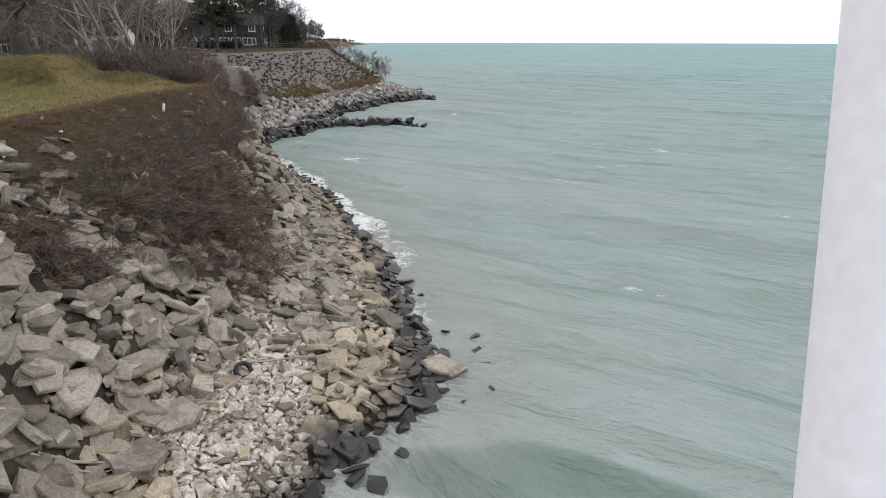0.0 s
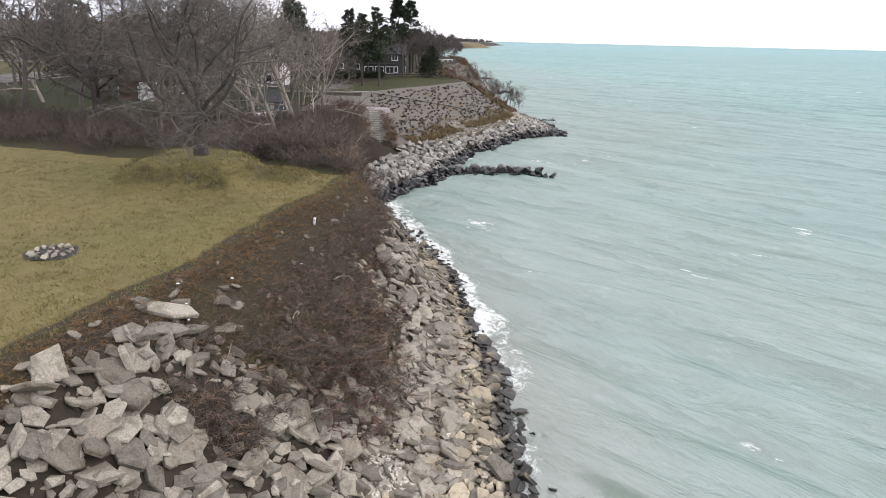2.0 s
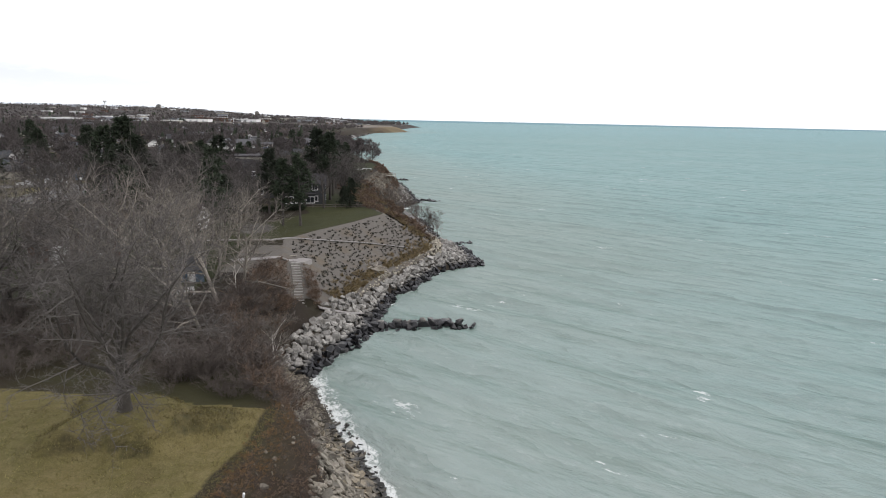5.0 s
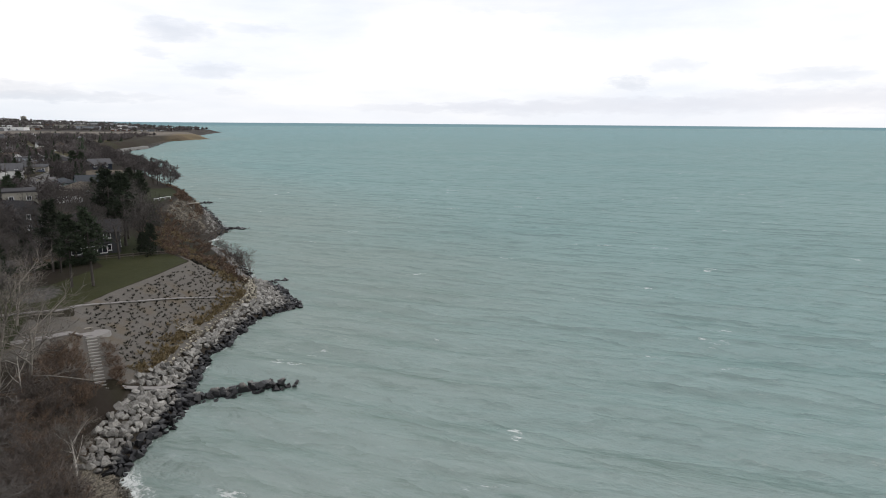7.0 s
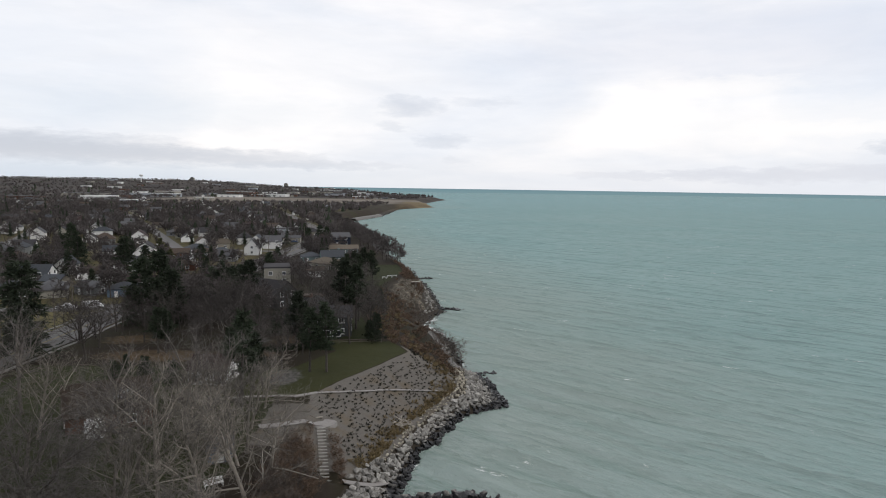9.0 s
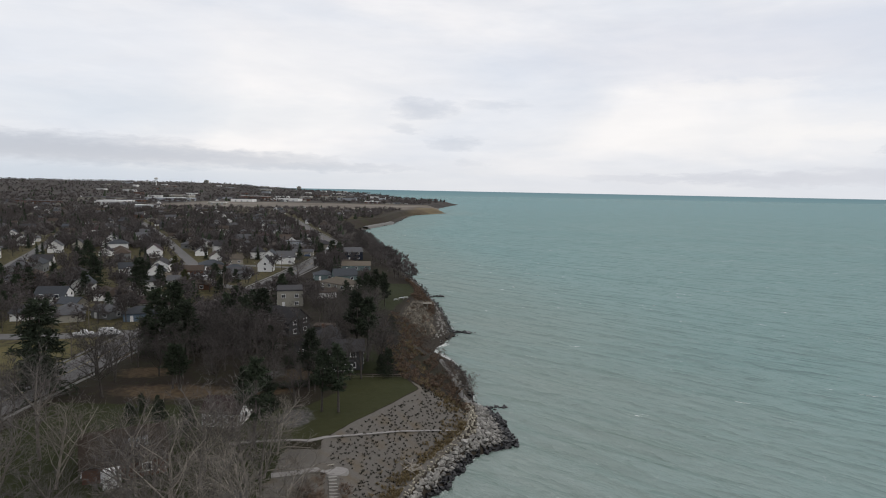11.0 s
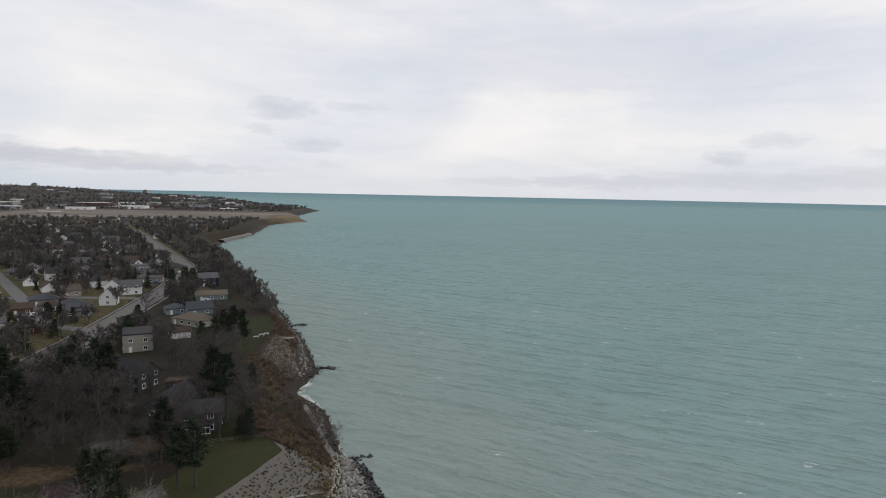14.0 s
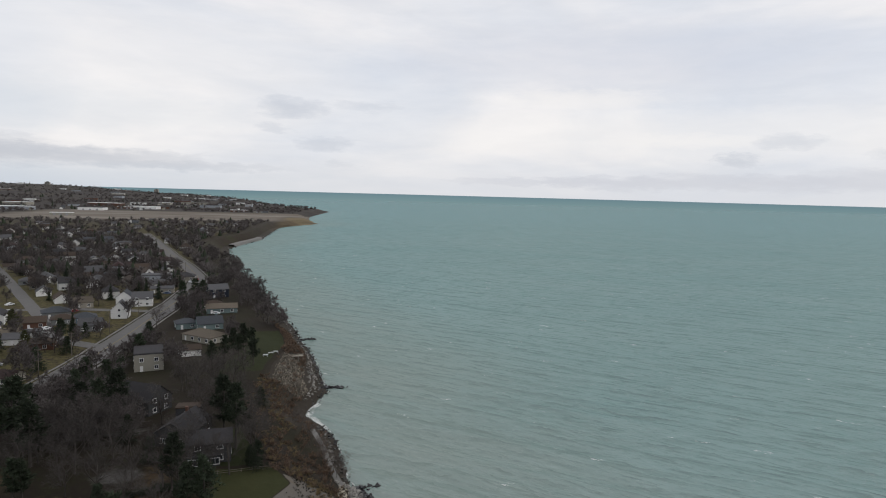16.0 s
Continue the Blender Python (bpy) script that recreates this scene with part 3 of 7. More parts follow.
def height(x, y):
    """The ground's height over the lake, for numbers or arrays."""
    x, y = np.asarray(x, float), np.asarray(y, float)
    xw, (xf, zf), (xc, zc) = shore(y), foot(y), crest(y)
    under = np.maximum(-0.16 * (x - xw), -3.0)
    beach = zf * np.clip((xw - x) / np.maximum(xw - xf, 0.3), 0, 1)
    s = np.clip((xf - x) / np.maximum(xf - xc, 0.3), 0, 1)
    planted = smooth01((y - 92) / 8) * smooth01((152 - y) / 8)
    rise = np.where(s < 1, (1 - planted) * (1 - (1 - s) ** 1.25) + planted * s, 1)
    bank = zf + (zc - zf) * rise + (1 - planted) * lumps(x, y) * 0.28 * np.sin(math.pi * s)
    inland = np.maximum(xc - x, 0)
    top = zc + (9.7 - zc) * smooth01(inland / 60) + 0.10 * lumps(x * 0.3, y * 0.3) * smooth01(inland / 8)
    top = top + 56 * smooth01((np.hypot(x, y) - 1700) / 3200) ** 1.1 * (0.25 + 0.75 * smooth01((inland - 60) / 900))
    mound = mound_at(x, y) * 1.9
    run = np.clip((y - 90.8) / 10.2, 0, 1)
    aside = np.abs(x - (-16.1 - 2.3 * run))
    cut = smooth01((2.6 - aside) / 1.6) * smooth01((y - 89) / 1.8) * smooth01((104.5 - y) / 1.5)
    z = np.where(x > xw, under, np.where(x > xf, beach, np.where(x > xc, bank, top)))
    z = z * (1 - cut) + (3.4 + 4.2 * run) * cut
    return z + mound


def H(x, y):
    return float(height(x, y))


def spaced(*spans):
    out = []
    for a, b, step in spans:
        out += list(np.arange(a, b, step))
    return out


def grow(a, b, step, ratio):
    out, v = [], a
    while v < b:
        out.append(v)
        step *= ratio
        v += step
    return out + [b]


ROWS = np.array(sorted(set([-4990, -2500, -1200, -600, -300, -150, -100] + spaced((-60, 0, 5), (0, 12, 1), (12, 62, 0.45), (62, 160, 0.8), (160, 350, 2)) + grow(350, 4990, 3, 1.045))))


def sheet(name, cols, heights, mat, smooth=True):
    """A ruled sheet: cols and heights are (rows, columns) arrays of x and z."""
    r, c = cols.shape
    v = np.column_stack([cols.ravel(), np.repeat(ROWS, c), heights.ravel()])
    i = (np.arange(r - 1)[:, None] * c + np.arange(c - 1)[None, :]).ravel()
    t = np.concatenate([np.column_stack([i, i + c, i + 1]), np.column_stack([i + 1, i + c, i + c + 1])])
    return new(name, tri_mesh(name, v, t, np.zeros(len(t), int), mat, smooth)), v


def build_ground():
    xw, (xf, zf), (xc, zc) = shore(ROWS), foot(ROWS), crest(ROWS)
    cols = [xw + d for d in (40, 16, 8, 4, 2, 1)]
    cols += [xw + (xf - xw) * s for s in np.linspace(0, 1, 9)[:-1]]
    cols += [xf + (xc - xf) * s for s in np.linspace(0, 1, 19)]
    cols += [xc - d for d in grow(0.4, 90, 0.5, 1.045)[:-1]]
    last = xc - 90
    cols += [last - d for d in grow(0, 4600, 6, 1.11)]
    X = np.stack(cols, 1)
    Y = np.repeat(ROWS[:, None], X.shape[1], 1)
    Z = height(X, Y)
    ob, v = sheet("ground", X, Z, M_GROUND)
    x, y = v[:, 0], v[:, 1]
    xf, zf = foot(y)
    xc, zc = crest(y)
    inland = xc - x
    lawn = smooth01((inland - 0.4) / 1.6) * (y < 47 + 0.16 * np.minimum(inland, 40)) * (x > -75)
    # less lawn on the mound's flanks: browner, with their shade put in
    m = mound_at(x, y)
    lawn = lawn * (1 - 0.45 * smooth01(5.5 * m * (1 - m)) * (y < 47))
    lawn = np.maximum(lawn, smooth01((inland - 0.2) / 0.5) * (y > 112) * (y < 150) * (inland < 16))
    lawn = np.maximum(lawn, (inland > 3) * (inland < 22) * (y > 152) * (y < 178) * 0.75)
    lawn = np.maximum(lawn, (inland > 1) * (inland < 16) * (y > 232) * (y < 300) * 0.8)
    lawn = np.maximum(lawn, (x > -84) * (x < -72) * (y > 470) * (y < 640) * 1.0)
    lawn = np.maximum(lawn, (x > -120) * (x < -93) * (y > 150) * (y < 181) * 0.9)
    lawn = np.maximum(lawn, (x > -80) * (x < -28) * (y > 76) * (y < 128) * 0.8)
    lawn = np.maximum(lawn, np.where(x < -88, 0.52, 0.36) * (inland > 20) * (y > 100))
    mulch = (y > 93) * (y < 146) * (inland < 0.3) * (x < xf + 0.8) * 1.0
    mulch = np.maximum(mulch, (y > 93) * (y < 109) * (inland < 9) * (inland >= 0) * 0.9)
    line = np.interp(y, (0, 19, 21.6, 22.3, 23.2, 24.3, 25, 30, 33, 35.5, 45, 60), (0.84, 0.84, 0.79, 0.62, 0.45, 0.30, 0.14, 0.08, 0.2, 0.43, 0.48, 0.4))
    soil = ((xf - x) < line * (xf - xc)) * (inland < -0.5) * (y < 62) * 0.85 + (x > xf) * 1.0 + (y > 190) * (inland < -1) * (y < 300) * 0.7
    col = np.column_stack([lawn, np.clip(soil, 0, 1), mulch, np.ones(len(x))]).astype(np.float32)
    at = ob.data.attributes.new("zone", "FLOAT_COLOR", "POINT")
    at.data.foreach_set("color", col.ravel())
    spot = lambda cx, cy, rx, ry, p=2: np.exp(-(np.abs((x - cx) / rx) ** p + np.abs((y - cy) / ry) ** p))
    leafy = np.maximum.reduce([spot(-59, 136.5, 15, 5.5), 0.9 * spot(-40, 139, 8, 4), 0.8 * spot(-72, 150, 8, 6), 0.7 * spot(-36, 150, 6, 8), 0.7 * spot(-85, 165, 5, 10)])
    gravel = np.maximum.reduce([spot(-44, 150.4, 6, 4.5), 1.1 * spot(-29.5, 122.5, 3.5, 6), 0.8 * spot(-50, 177, 7, 4)])
    at = ob.data.attributes.new("bare", "FLOAT_COLOR", "POINT")
    at.data.foreach_set("color", np.column_stack([leafy, gravel, (x > xf - 0.3) * (x < shore(y) - 1.0) * (y < 76) * (y > 5) * 0.9, 0 * x + 1]).astype(np.float32).ravel())
    # where lawns turn greener and the ground carries painted tree shade
    lush_shade = smooth01((y - 56) / 14) * np.where(x > -88, 1.0, 0.32) * (1 - 0.1 * (inland < 16) * (y > 112) * (y < 152))
    far = smooth01((np.hypot(x, y) - 900) / 700)
    meadow = smooth01((y - 1130) / 40) * smooth01((1600 - y) / 90) * (inland > -60) * smooth01((x + 95) / 30) * (0.55 + 0.45 * (y > 1330))
    field = smooth01((y - 1290 - 0.10 * (x + 300)) / 60) * smooth01((1780 - y) / 60) * smooth01((x + 680) / 60) * (1 - meadow)
    for nm, val in (("far", far), ("meadow", meadow), ("field", field), ("lush_shade", lush_shade)):
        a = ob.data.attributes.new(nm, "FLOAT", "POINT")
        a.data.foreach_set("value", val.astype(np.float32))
    return tagged(ob, "lawn, brushy bank and winter-brown ground above the lake", "ground", kind="structure")


def build_water():
    xw = shore(ROWS)
    offs = spaced((-3, 24, 0.45)) + grow(24, 4600, 0.6, 1.055)
    X = xw[:, None] + np.array(offs)[None, :]
    # columns straighten out away from the shore
    keep = smooth01((np.array(offs) - 5) / 60)[None, :]
    X = X * (1 - keep) + (np.array(offs)[None, :]) * keep
    Y = np.repeat(ROWS[:, None], X.shape[1], 1)
    d = X - xw[:, None]
    rng = np.random.RandomState(4)
    Z, S = np.zeros_like(X), np.zeros_like(X)
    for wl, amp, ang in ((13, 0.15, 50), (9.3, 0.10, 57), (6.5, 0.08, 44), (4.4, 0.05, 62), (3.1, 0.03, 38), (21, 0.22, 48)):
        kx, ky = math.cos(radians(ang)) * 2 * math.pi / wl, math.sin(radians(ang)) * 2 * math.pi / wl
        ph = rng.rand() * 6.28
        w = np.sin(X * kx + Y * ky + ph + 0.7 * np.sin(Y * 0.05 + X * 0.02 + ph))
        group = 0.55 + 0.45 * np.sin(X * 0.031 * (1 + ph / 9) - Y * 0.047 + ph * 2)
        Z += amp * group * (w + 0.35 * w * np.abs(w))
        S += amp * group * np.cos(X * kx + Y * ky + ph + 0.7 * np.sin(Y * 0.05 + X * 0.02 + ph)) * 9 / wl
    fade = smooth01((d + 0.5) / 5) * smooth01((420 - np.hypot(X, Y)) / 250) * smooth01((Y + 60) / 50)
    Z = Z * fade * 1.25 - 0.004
    # how far each wave side is shaded; the water colour darkens by it
    face_shade = smooth01((S * fade - 0.02) / 0.16)
    ob, v = sheet("water", X, Z, M_WATER)
    dd = (d + wiggle(Y, 0.5, 5.0)).ravel()
    y = v[:, 1]
    cove = smooth01((y - 26) / 12) * smooth01((79 - y) / 8) + smooth01((y - 196) / 6) * smooth01((228 - y) / 6)
    surge = 0.5 + 0.5 * np.sin(y * 0.31 + 0.8)
    f = (0.40 + 0.22 * surge) * np.exp(-((dd - 0.35) / 0.55) ** 2) + cove * (0.62 * np.exp(-((dd - 0.8) / 1.1) ** 2) + 0.5 * np.exp(-((dd - 1.7 - 0.5 * np.sin(y * 0.21)) / 0.5) ** 2))
    f += 0.30 * np.exp(-((dd - 1.0) / 1.1) ** 2) * (np.sin(y * 0.8) > 0.35)
    f *= np.where(y > 330, np.clip(1.0, 0, 1) * 0.8, 1.0)
    deep = smooth01((d.ravel() - 8) / 110) * 0.75 + smooth01((np.hypot(v[:, 0], v[:, 1]) - 60) / 500) * 0.25
    shoal = np.exp(-np.clip(d.ravel(), 0, 99) / 1.4) * (cove * 0.4 + 0.2) + 0.5 * np.exp(-(np.clip(d.ravel(), 0, 99) / 6) ** 2) * smooth01((62 - y) / 25)
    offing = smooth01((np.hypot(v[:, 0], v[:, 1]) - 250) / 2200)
    for nm, val in (("foam", np.clip(f * 0.92, 0, 1)), ("offing", offing), ("face_shade", face_shade.ravel()), ("depth", np.clip(deep, 0, 1)), ("shoal", np.clip(shoal, 0, 1))):
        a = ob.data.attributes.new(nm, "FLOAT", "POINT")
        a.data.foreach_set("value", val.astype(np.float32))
    return tagged(ob, "grey-green lake with low waves and white wash at the stones", "water", kind="structure")


ground = build_ground()
water = build_water()


# ---------------------------------------------------------------- stones
def chunk(seed, sx, sy, sz, n=13):
    """An angular block: the hull of scattered points."""
    r = random.Random(seed)
    bm = bmesh.new()
    for i in range(n):
        p = Vector((r.uniform(-1, 1), r.uniform(-1, 1), r.uniform(-1, 1)))
        k = max(abs(p.x), abs(p.y), abs(p.z))
        p = p / k * r.uniform(0.78, 1.0)
        if p.length > 1.35:
            p *= 1.35 / p.length
        bm.verts.new((p.x * sx / 2, p.y * sy / 2, p.z * sz / 2))
    bmesh.ops.convex_hull(bm, input=bm.verts)
    loose = [v for v in bm.verts if not v.link_faces]
    bmesh.ops.delete(bm, geom=loose, context="VERTS")
    bmesh.ops.triangulate(bm, faces=bm.faces)
    bm.verts.index_update()
    v = np.array([x.co[:] for x in bm.verts])
    t = np.array([[q.index for q in f.verts] for f in bm.faces])
    bm.free()
    return v, t, np.zeros(len(t), int)


def slab(seed, lx, ly, th):
    """A broken slab: an uneven polygon with chamfered upper edges and a rough underside."""
    r = random.Random(seed)
    n = r.choice((4, 5, 5, 6, 7))
    ang = sorted((i + r.uniform(-0.28, 0.28)) * 2 * math.pi / n for i in range(n))
    rim = [(math.cos(a) * lx / 2 * r.uniform(0.8, 1.12), math.sin(a) * ly / 2 * r.uniform(0.8, 1.12)) for a in ang]
    ch = min(0.14 * th, 0.028)
    rings = [(0.93, -th / 2), (1.0 + r.uniform(-0.04, 0.05), 0.0), (1.0, th / 2 - ch), (1.0 - 2.2 * ch / min(lx, ly), th / 2)]
    v = []
    for k, (s, z) in enumerate(rings):
        for x, y in rim:
            v.append((x * s + r.uniform(-0.02, 0.02) * lx, y * s + r.uniform(-0.02, 0.02) * ly, z + (r.uniform(-0.08, 0.08) * th if k < 2 else r.uniform(-0.03, 0.03) * th)))
    t = []
    for k in range(len(rings) - 1):
        for i in range(n):
            a, b = k * n + i, k * n + (i + 1) % n
            t += [(a, b, b + n), (a, b + n, a + n)]
    top = (len(rings) - 1) * n
    for i in range(1, n - 1):
        t += [(top, top + i, top + i + 1), (0, i + 1, i)]
    return np.array(v), np.array(t), np.zeros(len(t), int)


def as_mesh(name, arr, mat):
    return tri_mesh(name, *arr, mat)


SLABS = [slab(100 + i, random.Random(i).uniform(0.9, 1.3), random.Random(i + 50).uniform(0.6, 1.0), random.Random(i + 90).uniform(0.12, 0.26)) for i in range(16)]
BLOCKS = [chunk(200 + i, 1.0, random.Random(i).uniform(0.65, 0.95), random.Random(i + 7).uniform(0.5, 0.8)) for i in range(16)]
COBBLES = [chunk(300 + i, 1.0, 0.75, 0.55, 15) for i in range(10)]
SLAB_MESHES = [as_mesh("slab", a, M_SLAB) for a in SLABS]
STAINED_MESHES = [as_mesh("slab", a, M_STAINED) for a in SLABS]
SHALE_MESHES = [as_mesh("slab", a, M_SHALE) for a in SLABS]
BLOCK_MESHES = [as_mesh("boulder", a, M_RIPRAP) for a in BLOCKS]
PALE_MESHES = [as_mesh("boulder", a, M_SLAB) for a in BLOCKS]


def slope_normal(x, y, e=0.6):
    return Vector((-(H(x + e, y) - H(x - e, y)) / (2 * e), -(H(x, y + e) - H(x, y - e)) / (2 * e), 1)).normalized()


def set_stone(name, me, parent, x, y, lift, size, rng, tilt=0.35, flat=True, squash=1.0, base=None):
    """One stone of a bank, bedded along the slope."""
    z = (H(x, y) if base is None else base) + lift
    n = slope_normal(x, y).lerp(Vector((0, 0, 1)), 0.35 if flat else 0.7)
    q = n.to_track_quat("Z", "Y").to_matrix().to_4x4()
    turn = pose(0, 0, 0, rng.gauss(0, tilt) * 57, rng.gauss(0, tilt) * 57, rng.uniform(0, 360))
    ob = new(name, me)
    ob.parent = parent
    ob.matrix_basis = Matrix.Translation((x, y, z)) @ q @ turn @ Matrix.Diagonal((size, size * rng.uniform(0.8, 1.15), size * squash, 1))
    return ob


def transformed(arr, x, y, z, n, rng, size, tilt, squash=1.0):
    v, t, m = arr
    q = n.to_track_quat("Z", "Y").to_matrix().to_4x4()
    mt = Matrix.Translation((x, y, z)) @ q @ pose(0, 0, 0, rng.gauss(0, tilt) * 57, rng.gauss(0, tilt) * 57, rng.uniform(0, 360)) @ Matrix.Diagonal((size, size * rng.uniform(0.75, 1.2), size * squash, 1))
    a = np.array(mt)
    return v @ a[:3, :3].T + a[:3, 3], t


class Heap:
    """Stones past the singly built ones, joined."""

    def __init__(self):
        self.v, self.t, self.n = [], [], 0

    def add(self, vt):
        v, t = vt
        self.v.append(v), self.t.append(t + self.n)
        self.n += len(v)

    def make(self, name, mat, parent=None, label="", category=""):
        t = np.concatenate(self.t)
        ob = new(name, tri_mesh(name, np.concatenate(self.v), t, np.zeros(len(t), int), mat))
        if parent:
            ob.parent = parent
            ob["kind"] = "stuff"
            return ob
        return tagged(ob, label, category, kind="stuff")


def cover(y0, y1, s0, s1, gap, rng, where):
    """Jittered places over a strip of the bank. where(y, s) gives x."""
    y = y0
    while y < y1:
        s = s0
        while s < s1:
            yy = y + rng.uniform(-0.5, 0.5) * gap
            x = where(yy, s)
            yield x + rng.uniform(-0.45, 0.45) * gap, yy
            s += gap / max(0.5, abs(where(yy, 1.0) - where(yy, 0.0)))
        y += gap


def on_bank(y, s):
    return float(foot(y)[0] + (crest(y)[0] - foot(y)[0]) * s)


def on_beach(y, s):
    return float(shore(y) + (foot(y)[0] - shore(y)) * s)


def brush_cover(x, y):
    """How thickly brambles cover the bank (0 to 1)."""
    s = (float(foot(y)[0]) - x) / max(0.5, float(foot(y)[0] - crest(y)[0]))
    if y > 62:
        return 1.0
    line = float(np.interp(y, (0, 19, 21.6, 22.3, 23.2, 24.3, 25, 30, 33, 35.5, 45, 60), (0.84, 0.84, 0.79, 0.62, 0.45, 0.30, 0.14, 0.08, 0.2, 0.43, 0.48, 0.4)))
    line += 0.05 * math.sin(y * 2.3) + 0.05 * math.sin(x * 2.1 + y)
    tongue = 0.9 if ((y - 19.6) ** 2 / 0.9 + (x + 9.4) ** 2 / 3.0) < 1 else 0.0
    fringe = 0.5 * float(smooth01((s - line + 0.36) / 0.22)) * float(smooth01((y - 19.5) / 2)) * float(smooth01((33 - y) / 4))
    return max(float(smooth01((s - line + 0.04) / 0.14)), tongue, fringe)


def rubble_bank():
    rng = random.Random(11)
    bank = thing("rubble_bank", "grey broken concrete slabs tipped down the lake bank", "rubble")
    rest, dirty_shade = Heap(), Heap()
    spots = list(cover(8, 62, 0.02, 0.98, 0.50, rng, on_bank))
    rng.shuffle(spots)
    single = 0
    for x, y in spots:
        b = brush_cover(x, y)
        if rng.random() < (b - 0.25) * (1.30 if y > 27 else 0.98):
            continue
        big = rng.random()
        size = rng.uniform(0.5, 0.85) if big < 0.45 else rng.uniform(0.8, 1.25) if big < 0.9 else rng.uniform(1.25, 1.6)
        size *= 1 - 0.40 * b
        if y > 32:
            size *= 0.9
        i = rng.randrange(16)
        lift = rng.uniform(0.02, 0.34) * (1 - 0.7 * b)
        squash = rng.uniform(0.75, 1.25)
        if single < 300 and 11 < y < 30 and size > 0.5:
            set_stone("slab", STAINED_MESHES[i] if b > 0.4 or big > 0.9 else SLAB_MESHES[i] if big > 0.12 else PALE_MESHES[i], bank, x, y, lift, size, rng, 0.34, squash=squash)
            single += 1
        else:
            arr = SLABS[i] if big > 0.22 else BLOCKS[i]
            (dirty_shade if b > 0.4 else rest).add(transformed(arr, x, y, H(x, y) + lift, slope_normal(x, y).lerp(Vector((0, 0, 1)), 0.35), rng, size, 0.34, squash))
    # rubble in the gaps: mostly the darker stone, painting in crevice shade
    for x, y in cover(8, 62, 0.0, 0.98, 0.46, rng, on_bank):
        if rng.random() < brush_cover(x, y) * 0.86:
            continue
        (dirty_shade if rng.random() < 0.6 else rest).add(transformed(rng.choice(BLOCKS if rng.random() < 0.5 else SLABS), x, y, H(x, y) + rng.uniform(-0.08, 0.04), slope_normal(x, y), rng, rng.uniform(0.18, 0.42), 0.5))
    rest.make("small_rubble", M_SLAB, bank)
    dirty_shade.make("stained_rubble", M_STAINED, bank)
    return bank


def cobble_zone(x, y):
    """The patch of pale rounded cobbles round the tyre (0 to 1)."""
    d = ((y - 18.0) / 7.0) ** 2 + ((x + 3.6 + 0.10 * (y - 18)) / 2.3) ** 2
    return float(smooth01((1.25 - d) / 0.6))


def cobble_beach():
    rng = random.Random(12)
    pale, flat = Heap(), Heap()
    for x, y in cover(9, 30, 0.0, 1.16, 0.17, rng, on_beach):
        c = cobble_zone(x, y)
        if rng.random() > 0.25 + 0.75 * c:
            continue
        size = rng.uniform(0.18, 0.36) * (1.7 if rng.random() < 0.10 else 1)
        heap = pale if rng.random() < 0.15 + 0.8 * c else flat
        heap.add(transformed(rng.choice(COBBLES), x, y, H(x, y) + size * 0.14, Vector((0, 0, 1)), rng, size, 0.35, rng.uniform(0.7, 1.1)))
    gravel = Heap()
    for x, y in cover(30, 75, -0.05, 1.0, 0.30, rng, on_beach):
        size = rng.uniform(0.15, 0.45)
        (gravel if y > 46 else flat).add(transformed(rng.choice(COBBLES), x, y, H(x, y) + size * 0.1, Vector((0, 0, 1)), rng, size, 0.3, 0.7))
    gravel.make("gravel", M_STAINED, None, "grey gravel and small stones of the cove beach", "stones")
    pale.make("cobbles", M_COBBLE, None, "pale rounded cobbles below the concrete rubble", "stones")
    beach = thing("slab_beach", "flat grey-brown stone slabs stacked along the water", "stones")
    single = 0
    dry = Heap()
    spots = list(cover(7, 62, -0.10, 1.12, 0.44, rng, on_beach))
    rng.shuffle(spots)
    for x, y in spots:
        s = (float(shore(y)) - x) / max(0.5, float(shore(y) - foot(y)[0]))
        if rng.random() < 0.86 * cobble_zone(x, y):
            continue
        if y > 56 and rng.random() < 0.6:
            continue
        size = rng.uniform(0.4, 0.9) * (1.7 if rng.random() < 0.16 else 1)
        squash = rng.uniform(0.6, 1.15)
        lift = rng.uniform(0.02, 0.22)
        if s > 0.45 + rng.gauss(0, 0.15) and y > 22:
            dry.add(transformed(rng.choice(SLABS), x, y, H(x, y) + lift, slope_normal(x, y), rng, size * 1.15, 0.3, squash))
        elif single < 290 and y > 12 and size > 0.42:
            set_stone("slab", rng.choice(SHALE_MESHES), beach, x, y, lift, size, rng, 0.32, squash=squash)
            single += 1
        else:
            flat.add(transformed(rng.choice(SLABS), x, y, H(x, y) + lift, slope_normal(x, y), rng, size, 0.32, squash))
    # single stones awash just off the edge
    for x, y in cover(11, 62, -0.34, -0.08, 0.8, rng, on_beach):
        if rng.random() < 0.62:
            continue
        flat.add(transformed(rng.choice(BLOCKS), x, y, rng.uniform(-0.12, 0.08), Vector((0, 0, 1)), rng, rng.uniform(0.35, 0.8), 0.4, 0.7))
    flat.make("small_slabs", M_SHALE, beach)
    dry.make("dry_slabs", M_SLAB, beach)
    # a few large pale slabs higher on the beach and one mossy slab in the water
    for x, y, sz in ((-2.6, 21.5, 1.1), (-5.2, 16.4, 1.5), (3.0, 20.6, 1.7), (-3.6, 40.5, 1.9), (-4.0, 44.2, 2.1), (-2.2, 35.0, 1.4), (-1.4, 31.5, 1.6), (-5.4, 47.5, 2.2), (-4.6, 37.2, 1.7), (-3.2, 28.6, 1.5), (1.2, 24.6, 1.5)):
        set_stone("slab", rng.choice(SLAB_MESHES), beach, x, y, 0.24, sz, rng, 0.15, squash=0.9)
    return beach


